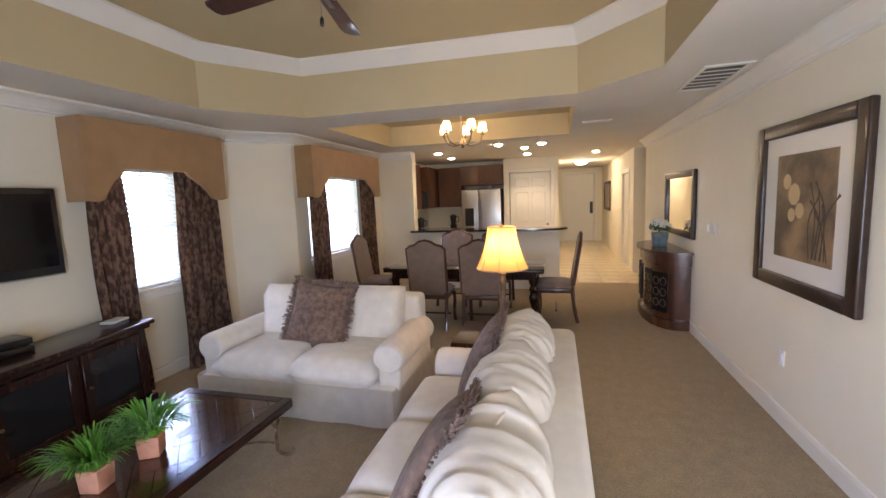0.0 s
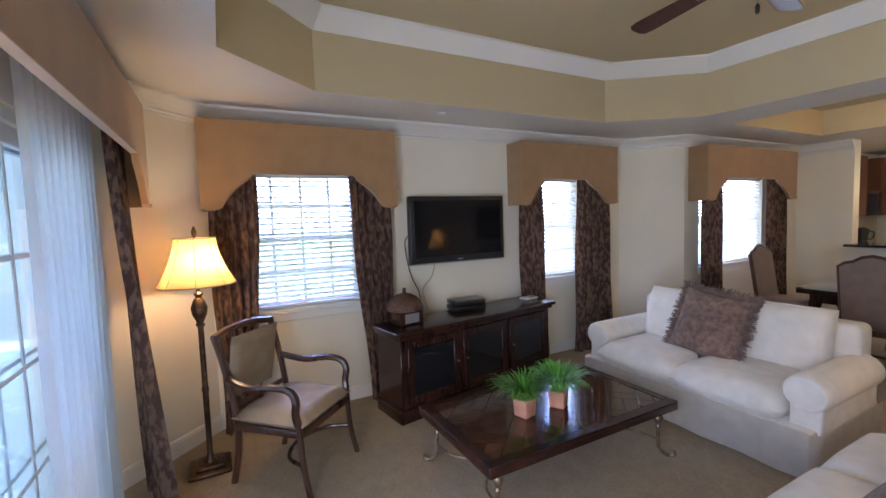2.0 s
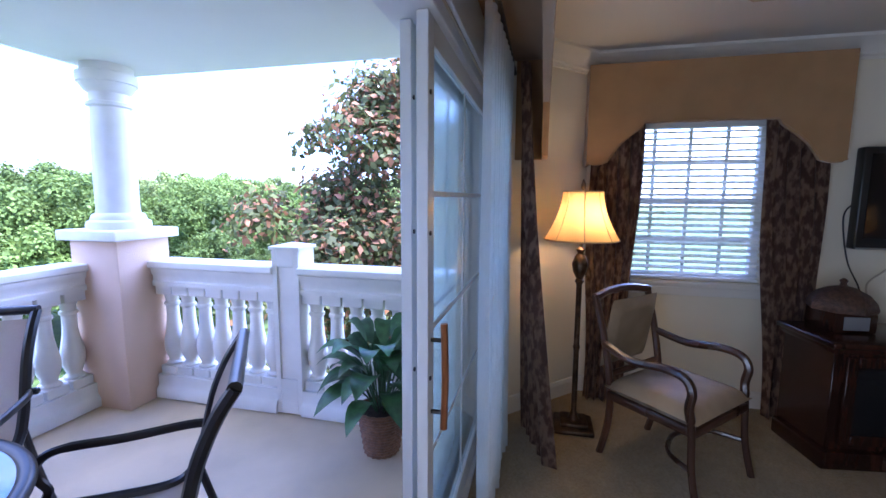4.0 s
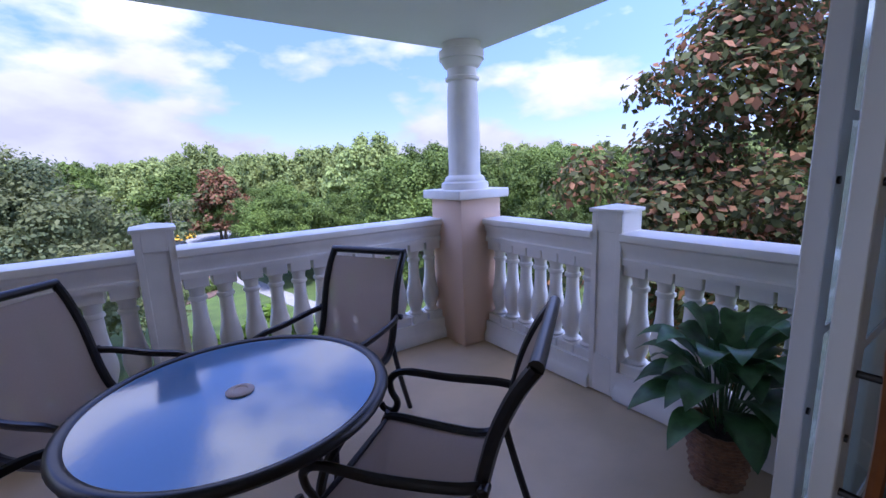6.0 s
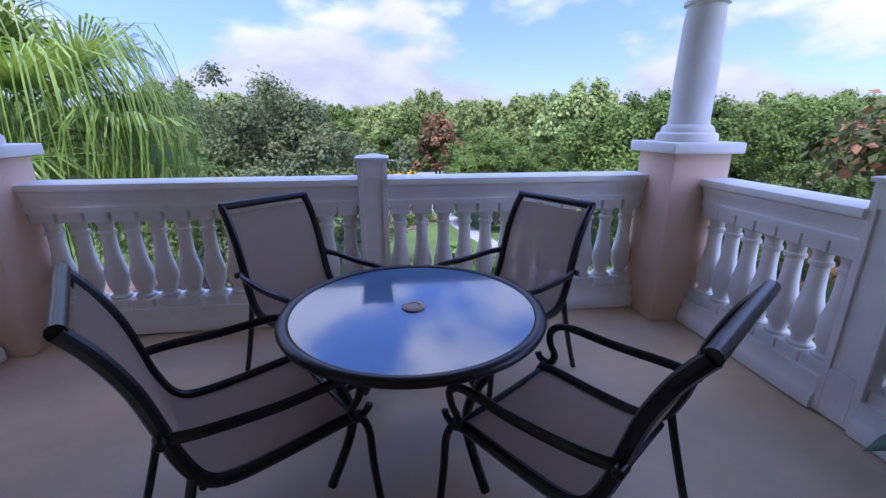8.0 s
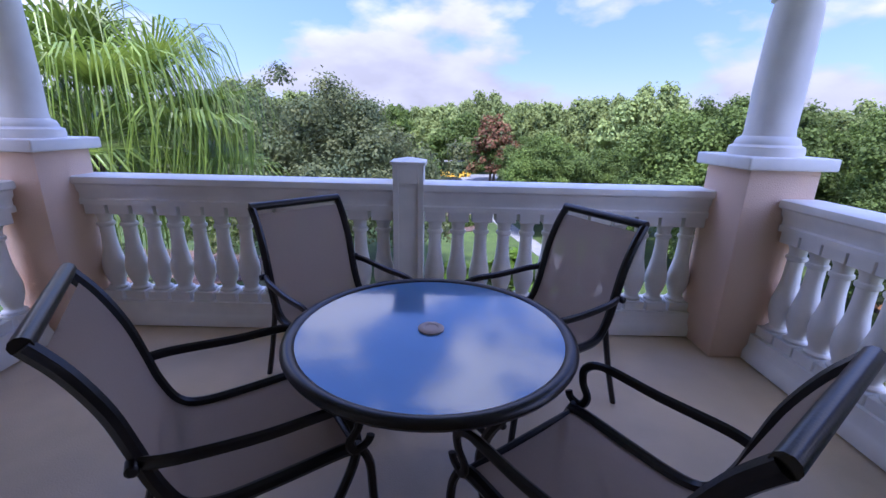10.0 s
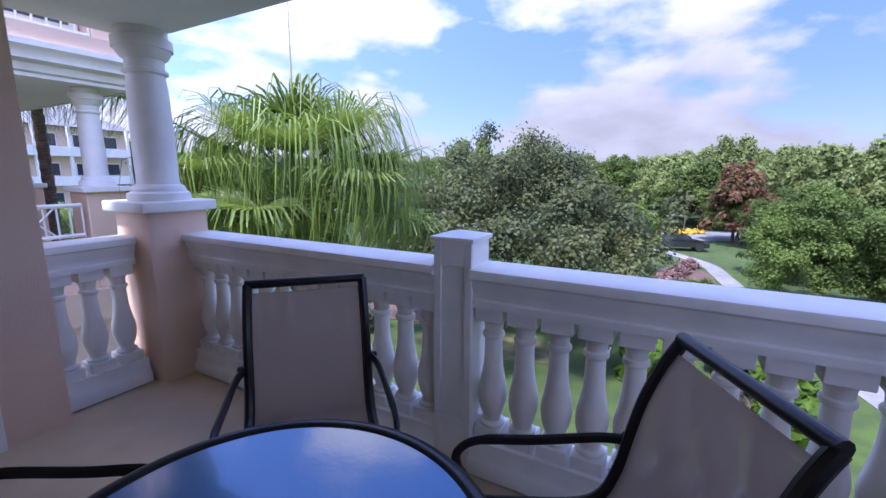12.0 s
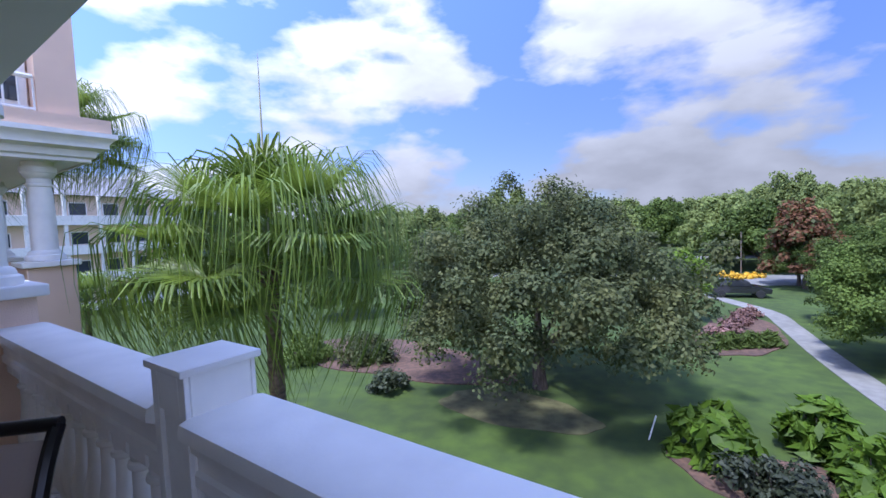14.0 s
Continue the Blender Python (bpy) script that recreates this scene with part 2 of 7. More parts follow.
def pillow(bm, w, h, d, m, n=10, pinch=0.06, power=2.6):
    """A stuffed cushion: w wide, h high, d thick, soft edges."""
    vs = []
    grids = []
    for sgn in (1, -1):
        g = []
        for i in range(n + 1):
            row = []
            for j in range(n + 1):
                u, v = 2 * i / n - 1, 2 * j / n - 1
                e = max(0.0, (1 - abs(u) ** power)) ** 0.5 * max(0.0, (1 - abs(v) ** power)) ** 0.5
                k = 1 - pinch * (1 - abs(u)) * 0
                x = u * w / 2 * (1 - pinch * (1 - v * v) * abs(u))
                y = v * h / 2 * (1 - pinch * (1 - u * u) * abs(v))
                row.append(bm.verts.new((x * k, y, sgn * e * d / 2)))
            g.append(row)
        grids.append(g)
        vs += [v for r in g for v in r]
    for s, g in enumerate(grids):
        for i in range(n):
            for j in range(n):
                q = (g[i][j], g[i + 1][j], g[i + 1][j + 1], g[i][j + 1])
                bm.faces.new(q if s == 0 else q[::-1])
    bmesh.ops.transform(bm, matrix=m, verts=vs)
    bmesh.ops.remove_doubles(bm, verts=vs, dist=0.0005)
    return vs


def link(name, bm, material, smooth=None):
    bmesh.ops.recalc_face_normals(bm, faces=bm.faces)
    me = bpy.data.meshes.new(name)
    bm.to_mesh(me)
    bm.free()
    me.materials.append(material)
    if smooth is not None:
        me.polygons.foreach_set("use_smooth", [True] * len(me.polygons))
        me.set_sharp_from_angle(angle=radians(smooth))
    return new(name, me)


def part(name, bm, material, parent, label="", smooth=40):
    ob = link(name, bm, material, smooth)
    ob.parent = parent
    if label:
        ob["label"] = label
    return ob


def thing(name, m, label, category, group=""):
    ob = new(name)
    ob.empty_display_size = 0.1
    ob.matrix_world = m
    return tagged(ob, label, category, group)


def structure(name, bm, material, label, category, smooth=None):
    return tagged(link(name, bm, material, smooth), label, category, kind="structure")


def wall_run(bm, p0, p1, thick, z0, z1, holes=()):
    """A wall along p0-p1, its room face on that line, its body to the right of the way walked; holes: (from, to, low, high) along it."""
    p0, p1 = Vector(p0), Vector(p1)
    length = (p1 - p0).length
    ang = math.atan2(p1.y - p0.y, p1.x - p0.x)
    m = Matrix.Translation((p0.x, p0.y, 0)) @ Matrix.Rotation(ang, 4, "Z")
    ss = sorted({0.0, length, *[h[0] for h in holes], *[h[1] for h in holes]})
    zs = sorted({z0, z1, *[h[2] for h in holes], *[h[3] for h in holes]})
    for a, b in zip(ss, ss[1:]):
        run = []
        for c, d in zip(zs, zs[1:]):
            if any(h[0] <= (a + b) / 2 <= h[1] and h[2] <= (c + d) / 2 <= h[3] for h in holes):
                continue
            if run and abs(run[-1][1] - c) < 1e-6:
                run[-1][1] = d
            else:
                run.append([c, d])
        for c, d in run:
            box(bm, a, b, -thick, 0, c, d, m=m)
    return m


def moulding(bm, pts, profile, closed=False):
    """A profile (out, up) swept along a level line of (x, y, z), mitred; out points to the left of the way walked."""
    pts = [Vector(p) for p in pts]
    k = len(pts)
    rings = []
    for i, p in enumerate(pts):
        a = pts[i - 1] if (i > 0 or closed) else None
        b = pts[(i + 1) % k] if (i < k - 1 or closed) else None
        d1 = (p - a).normalized() if a is not None else (b - p).normalized()
        d2 = (b - p).normalized() if b is not None else d1
        n1, n2 = Vector((-d1.y, d1.x, 0)), Vector((-d2.y, d2.x, 0))
        n = (n1 + n2).normalized()
        n = n / max(0.3, n.dot(n1))
        rings.append([bm.verts.new(p + n * o + Vector((0, 0, u))) for o, u in profile])
    j = len(profile)
    for i in range(k if closed else k - 1):
        a, b = rings[i], rings[(i + 1) % k]
        for q in range(j):
            bm.faces.new((a[q], b[q], b[(q + 1) % j], a[(q + 1) % j]))
    if not closed:
        bm.faces.new(rings[0])
        bm.faces.new(rings[-1][::-1])


# ---- living room, kitchen and hall shell ----
SOFFIT, GROUND = 2.63, -5.6
H = 2.63
WX, DX, EX, SY = -3.85, -3.31, 1.62, -1.05
bm = bmesh.new()
prism(bm, [(-4.05, -0.5), (-3.2, -1.25), (1.82, -1.25), (1.82, 8.5), (-3.5, 8.5), (-3.5, 5.0), (-4.05, 4.45)], -0.25, 0.0)
structure("floor", bm, CARPET, "beige cut pile carpet over the living and dining room", "floor")
bm = bmesh.new()
box(bm, -3.5, 3.2, 8.5, 16.3, -0.25, -0.006)
floor_hall = structure("floor_hall", bm, TILE, "cream ceramic tile floor of kitchen and hall", "floor")

bm = bmesh.new()
wall_run(bm, (WX, -0.40), (WX, 4.38), -0.2, -0.25, H + 0.7, [(0.25, 1.25, 0.95, 2.15), (3.15, 4.05, 0.95, 2.15)])
wall_west = structure("wall_west", bm, WALL, "cream painted wall with two windows", "wall")
bm = bmesh.new()
wall_run(bm, (WX, 4.38), (DX, 4.94), -0.2, 0.0, H + 0.7)
structure("wall_northwest", bm, WALL, "cream painted angled wall between two windows", "wall")
bm = bmesh.new()
wall_run(bm, (DX, 4.94), (DX, 11.0), -0.2, 0.0, H + 0.7, [(0.31, 1.85, 0.95, 2.15)])
wall_dining = structure("wall_dining", bm, WALL, "cream painted dining wall with one window", "wall")
bm = bmesh.new()
wall_run(bm, (-3.20, SY), (WX, -0.40), -0.2, 0.0, H + 0.7)
structure("wall_southwest", bm, WALL, "cream painted angled corner wall behind the floor lamp", "wall")
bm = bmesh.new()
wall_run(bm, (EX, SY), (-3.2, SY), -0.2, 0.0, H + 0.7, [(0.65, 4.80, 0.0, 2.2)])
wall_south = structure("wall_south", bm, WALL, "cream painted wall with a wide sliding door", "wall")
bm = bmesh.new()
wall_run(bm, (EX, 8.45), (EX, -1.25), -0.2, 0.0, H + 0.7)
structure("wall_east", bm, WALL, "long plain cream painted wall", "wall")
bm = bmesh.new()
box(bm, DX, -2.62, 7.8, 8.0, 0.0, H)
structure("wall_pier", bm, WALL, "cream pier beside the kitchen opening", "wall")
bm = bmesh.new()
box(bm, -2.62, 0.1, 7.8, 7.95, 0.0, 1.09)
structure("wall_bar", bm, WALL, "cream half wall under the breakfast bar", "wall")
bm = bmesh.new()
box(bm, DX, -1.2, 11.0, 11.15, 0.0, H)
structure("wall_kitchen", bm, WALL, "cream kitchen back wall", "wall")
bm = bmesh.new()
wall_run(bm, (-1.2, 10.5), (0.1, 10.5), -0.6, 0.0, H, [(0.14, 1.12, 0.0, 2.28)])
structure("wall_pantry", bm, WALL, "cream wall round the pantry door", "wall")
bm = bmesh.new()
box(bm, -0.1, 0.1, 11.1, 16.1, 0.0, H)
structure("wall_hall_west", bm, WALL, "cream hall wall", "wall")
bm = bmesh.new()
wall_run(bm, (0.1, 16.1), (1.82, 16.1), -0.2, 0.0, H, [(0.25, 1.25, 0.0, 2.42)])
structure("wall_hall_north", bm, WALL, "cream wall round the entrance door", "wall")
bm = bmesh.new()
wall_run(bm, (EX, 16.1), (EX, 9.7), -0.2, 0.0, H, [(4.9, 5.8, 0.0, 2.15)])
wall_run(bm, (3.2, 9.7), (1.82, 9.7), 0.2, 0.0, H)
wall_run(bm, (3.2, 8.4), (3.2, 9.7), 0.2, 0.0, H)
wall_run(bm, (1.82, 8.45), (3.2, 8.45), 0.2, 0.0, H)
structure("wall_hall_east", bm, WALL, "cream hall wall with a side passage", "wall")

# unseen walls added behind the doors, so no sky light leaks round the leaves
bm = bmesh.new()
box(bm, -1.2, 0.1, 11.16, 11.3, 0.0, H)
box(bm, -0.1, 1.9, 16.31, 16.45, 0.0, H)
box(bm, 1.83, 1.95, 10.0, 11.5, 0.0, H)
structure("wall_leak_stop", bm, WALL, "unseen plain cream walls added behind the closed doors to block light", "wall")

# ceiling with a clipped-corner tray over the seating and a plain one over the table
TRAY_RING = [(-3.11, 0.35), (-3.11, 3.29), (-2.53, 4.08), (0.25, 4.18), (0.83, 3.55), (0.83, 0.35), (0.25, -0.27), (-2.53, -0.27)]
DTRAY = [(-2.66, 4.76), (-2.66, 6.88), (0.25, 6.88), (0.25, 4.76)]
TOP = 3.19


def ring_ceiling(bm, outer, inner, z):
    vo = [bm.verts.new((x, y, z)) for x, y in outer]
    vi = [bm.verts.new((x, y, z)) for x, y in inner]
    for a in (vo, vi):
        for i in range(len(a)):
            bm.edges.new((a[i], a[(i + 1) % len(a)]))


bm = bmesh.new()
ring_ceiling(bm, [(-4.0, -1.2), (1.8, -1.2), (1.8, 4.45), (-4.0, 4.45)], TRAY_RING, SOFFIT)
bmesh.ops.triangle_fill(bm, use_beauty=True, edges=list(bm.edges))
es = list(bm.edges)
bm2 = bmesh.new()
ring_ceiling(bm2, [(-4.0, 4.45), (1.8, 4.45), (1.8, 8.4), (-4.0, 8.4)], DTRAY, SOFFIT)
bmesh.ops.triangle_fill(bm2, use_beauty=True, edges=list(bm2.edges))
tmp = bpy.data.meshes.new("ceiling_half")
bm2.to_mesh(tmp)
bm2.free()
bm.from_mesh(tmp)
bpy.data.meshes.remove(tmp)
box(bm, -4.0, 3.3, 8.4, 16.3, SOFFIT, SOFFIT + 0.1)
structure("ceiling", bm, CEIL, "flat white ceiling with recessed trays", "ceiling")
bm = bmesh.new()


def tray_shell(bm, ring, z0, z1):
    lo = [bm.verts.new((x, y, z0 - 0.002)) for x, y in ring]
    hi = [bm.verts.new((x, y, z1)) for x, y in ring]
    for i in range(len(ring)):
        j = (i + 1) % len(ring)
        bm.faces.new((lo[i], lo[j], hi[j], hi[i]))
    bm.faces.new(hi)


tray_shell(bm, TRAY_RING, SOFFIT, TOP)
structure("ceiling_tray", bm, TRAY, "tan painted tray ceiling with clipped corners", "ceiling")
bm = bmesh.new()
tray_shell(bm, DTRAY, SOFFIT, SOFFIT + 0.32)
structure("ceiling_tray_dining", bm, TRAY, "tan painted tray ceiling over the dining table", "ceiling")
bm = bmesh.new()
box(bm, -4.3, 3.5, -1.2, 16.5, TOP + 0.15, TOP + 0.35)
structure("roof_slab", bm, CEIL, "plain slab over the rooms", "ceiling")

CROWN = [(0, 0), (0.115, 0), (0.115, -0.02), (0.095, -0.035), (0.07, -0.05), (0.05, -0.08), (0.03, -0.10), (0.03, -0.115), (0.012, -0.125), (0.012, -0.14), (0, -0.14)]
WALLLINE = [(EX, 8.45), (EX, SY), (-3.2, SY), (WX, -0.40), (WX, 4.38), (DX, 4.94), (DX, 7.8), (-2.62, 7.8)]
bm = bmesh.new()
moulding(bm, [(x, y, SOFFIT) for x, y in reversed(WALLLINE)], CROWN)
structure("trim_crown", bm, TRIM, "white crown moulding round the room", "moulding", 30)
bm = bmesh.new()
moulding(bm, [(x, y, TOP) for x, y in TRAY_RING][::-1], [(0, 0), (0.12, 0), (0.12, -0.02), (0.10, -0.04), (0.05, -0.10), (0.03, -0.12), (0.015, -0.14), (0, -0.14)], True)
structure("trim_tray", bm, TRIM, "white crown moulding inside the ceiling tray", "moulding", 30)
BASE = [(0, 0), (0.016, 0), (0.016, 0.10), (0.010, 0.125), (0, 0.13)]
bm = bmesh.new()
moulding(bm, [(x, y, 0.0) for x, y in reversed(WALLLINE[2:])], BASE)
moulding(bm, [(EX, SY, 0.0), (EX, 8.45, 0.0)], BASE)
structure("baseboard", bm, TRIM, "white painted baseboard", "baseboard")

# ---- balcony shell ----
bm = bmesh.new()
box(bm, -3.2, 2.2, -4.22, -1.252, -0.28, -0.012)
box(bm, -3.5, 2.5, -4.30, -4.222, -0.35, -0.05)
structure("floor_balcony", bm, BFLOOR, "tan coated concrete balcony floor", "floor")
bm = bmesh.new()
box(bm, -3.18, 2.06, -4.03, -1.252, 2.5, 2.8)
structure("ceiling_balcony", bm, BCEIL, "smooth off-white balcony ceiling", "ceiling")
bm = bmesh.new()
box(bm, 1.62, 2.05, -3.13, -1.273, -0.02, 2.499)
wall_balcony = structure("wall_balcony_east", bm, STUCCO, "peach stucco wall at the end of the balcony", "wall")
bm = bmesh.new()
wall_run(bm, (-3.2, -1.251), (1.62, -1.251), 0.02, -0.02, 2.499, [(0.22, 4.37, 0.0, 2.2)])
structure("wall_balcony", bm, STUCCO, "peach stucco balcony back wall", "wall")

# ---- ground ----
bm = bmesh.new()
bmesh.ops.create_grid(bm, x_segments=60, y_segments=60, size=400, matrix=Matrix.Translation((0, 0, GROUND)))
structure("ground", bm, GRASS, "green mown lawn", "ground")

# ---- balcony rails, posts and columns ----
RAIL_PROFILE = [(-0.13, 1.055), (-0.125, 1.075), (-0.10, 1.082), (0.10, 1.082), (0.125, 1.075), (0.13, 1.055), (0.13, 1.035), (0.105, 1.02), (0.10, 0.985), (0.085, 0.965), (0.085, 0.93), (0.095, 0.92), (0.095, 0.885), (-0.095, 0.885), (-0.095, 0.92), (-0.085, 0.93), (-0.085, 0.965), (-0.10, 0.985), (-0.105, 1.02), (-0.13, 1.035)]
PLINTH_PROFILE = [(-0.13, 0.0), (-0.13, 0.06), (-0.115, 0.085), (-0.105, 0.10), (-0.105, 0.18), (0.105, 0.18), (0.105, 0.10), (0.115, 0.085), (0.13, 0.06), (0.13, 0.0)]
BALUSTER = [(0.058, 0.245), (0.066, 0.252), (0.066, 0.262), (0.050, 0.275), (0.047, 0.29), (0.060, 0.325), (0.071, 0.37), (0.075, 0.41), (0.072, 0.45), (0.060, 0.51), (0.050, 0.57), (0.045, 0.64), (0.044, 0.715), (0.055, 0.724), (0.057, 0.734), (0.054, 0.745), (0.045, 0.752), (0.047, 0.785), (0.056, 0.805), (0.060, 0.815)]
bm = bmesh.new()
lathe(bm, BALUSTER, 20)
box(bm, -0.0715, 0.0715, -0.078, 0.078, 0.815, 0.886, 0.004, 1)
box(bm, -0.0715, 0.0715, -0.078, 0.078, 0.178, 0.245, 0.004, 1)
BALUSTER_OB = link("baluster", bm, BWHITE, 35)
BALUSTER_MESH = BALUSTER_OB.data
bpy.data.objects.remove(BALUSTER_OB)


def balustrade(p0, p1, count, label):
    """A rail between two posts with turned balusters."""
    p0, p1 = Vector((*p0, 0)), Vector((*p1, 0))
    d = p1 - p0
    length = d.length
    t = thing("balustrade", Matrix.Translation(p0) @ Matrix.Rotation(math.atan2(d.y, d.x), 4, "Z"), label, "railing", "balcony railings")
    b = bmesh.new()
    moulding(b, [(0, 0, 0), (length, 0, 0)], RAIL_PROFILE)
    part("top_rail", b, BWHITE, t)
    b = bmesh.new()
    moulding(b, [(0, 0, 0), (length, 0, 0)], PLINTH_PROFILE)
    part("bottom_rail", b, BWHITE, t)
    for i in range(count):
        o = new("baluster", BALUSTER_MESH)
        o.parent = t
        o.location = (length * (i + 0.5) / count, 0, 0)
    return t


RY, RX = -4.03, -3.04
PED = [(1.82, -3.90), (-2.915, -3.845)]
balustrade((-2.71, RY), (-0.738, RY), 12, "white painted balustrade with twelve turned balusters")
balustrade((-0.532, RY), (1.61, RY), 13, "white painted balustrade beside the palm")
balustrade((RX, -3.62), (RX, -2.56), 7, "white painted balustrade at the balcony end")
balustrade((RX, -2.36), (RX, -1.27), 7, "white painted balustrade behind the potted plant")
balustrade((1.86, -3.66), (1.86, -3.13), 3, "short white balustrade next to the stucco wall")


def rail_post(x, y, rz, label):
    t = thing("rail_post", pose(x, y, 0, 0, 0, rz) @ Matrix.Diagonal((1.13, 1.10, 1, 1)), label, "post", "balcony railings")
    b = bmesh.new()
    box(b, -0.092, 0.092, -0.083, 0.083, 0.0, 1.2, 0.004, 1)
    part("post_body", b, BWHITE, t)
    b = bmesh.new()
    for s in (-1, 1):
        y0, y1 = s * 0.083, s * 0.096
        box(b, -0.092, -0.058, min(y0, y1), max(y0, y1), 0.0, 1.2, 0.002, 1)
        box(b, 0.058, 0.092, min(y0, y1), max(y0, y1), 0.0, 1.2, 0.002, 1)
        box(b, -0.058, 0.058, min(y0, y1), max(y0, y1), 1.08, 1.2, 0.002, 1)
        box(b, -0.058, 0.058, min(y0, y1), max(y0, y1), 0.0, 0.26, 0.002, 1)
    part("panel_frame", b, BWHITE, t)
    b = bmesh.new()
    box(b, -0.105, 0.105, -0.109, 0.109, 1.2, 1.222, 0.004, 2)
    v = box(b, -0.105, 0.105, -0.109, 0.109, 1.222, 1.245)
    for q in v:
        if q.co.z > 1.24:
            q.co.x *= 0.12
            q.co.y *= 0.12
    part("cap", b, BWHITE, t)
    return t


rail_post(-0.635, -4.03, 0, "square white panelled rail post with pyramid cap")
rail_post(-3.04, -2.46, 90, "square white panelled rail post behind the plant")

SHAFT = [(0.20, 0.0), (0.205, 0.03), (0.20, 0.06), (0.175, 0.075), (0.175, 0.085), (0.165, 0.11), (0.14, 0.125), (0.135, 0.16), (0.137, 0.45), (0.128, 0.80), (0.118, 0.885), (0.14, 0.895), (0.14, 0.915), (0.122, 0.925), (0.122, 0.985), (0.145, 1.0), (0.165, 1.03), (0.172, 1.05), (0.185, 1.055), (0.185, 1.12), (0.16, 1.13), (0.16, 1.185)]
for i, (x, y) in enumerate(PED):
    t = thing("balcony_column", pose(x, y, 0), "white round column on a peach stucco pedestal", "column", "balcony columns")
    b = bmesh.new()
    box(b, -0.215, 0.215, -0.215, 0.215, -0.012, 1.25, 0.012, 2)
    part("pedestal", b, STUCCO, t, "peach stucco pedestal")
    b = bmesh.new()
    box(b, -0.268, 0.268, -0.268, 0.268, 1.25, 1.325, 0.012, 3)
    part("pedestal_cap", b, BWHITE, t)
    b = bmesh.new()
    lathe(b, [(r, z + 1.318) for r, z in SHAFT], 40)
    part("shaft", b, BWHITE, t)

# door casing on the stucco end wall
t = thing("balcony_door_casing", pose(0, 0, 0), "white door casing with a flat cap on the stucco wall", "door casing")
bm = bmesh.new()
for k, (a, c, o) in enumerate([(-2.83, -2.75, 0.02), (-2.75, -2.71, 0.035), (-2.71, -2.65, 0.02)]):
    box(bm, 1.62 - o, 1.6199, a, c, -0.012, 2.1, 0.004, 1)
part("jamb", bm, BWHITE, t)
bm = bmesh.new()
v = box(bm, 1.49, 1.6198, -2.93, -1.6, 2.1, 2.34, 0.006, 1)
part("head_cap", bm, BWHITE, t)
bm = bmesh.new()
box(bm, 1.612, 1.6196, -2.65, -1.65, 0.0, 2.1)
part("door_leaf", bm, BWHITE, t)

# ---- patio furniture ----
BLACKM = paint("black_bronze_metal", (0.014, 0.011, 0.012), 0.30, 0.15, 20, 0.05, 150, metal=0.3, spec=0.6)
SLING = cloth_through("taupe_sling_mesh", (0.56, 0.47, 0.40), 0.11, fold=0.3)
# TGLASS: the sky's blue reflection is put into the base colour
TGLASS = paint("rippled_glass_sky_tint", (0.05, 0.17, 0.36), 0.10, 0.04, 3.0, 0.04, 60, spec=1.0, coat=0.6)
CORK = paint("umbrella_plug", (0.62, 0.48, 0.42), 0.6)


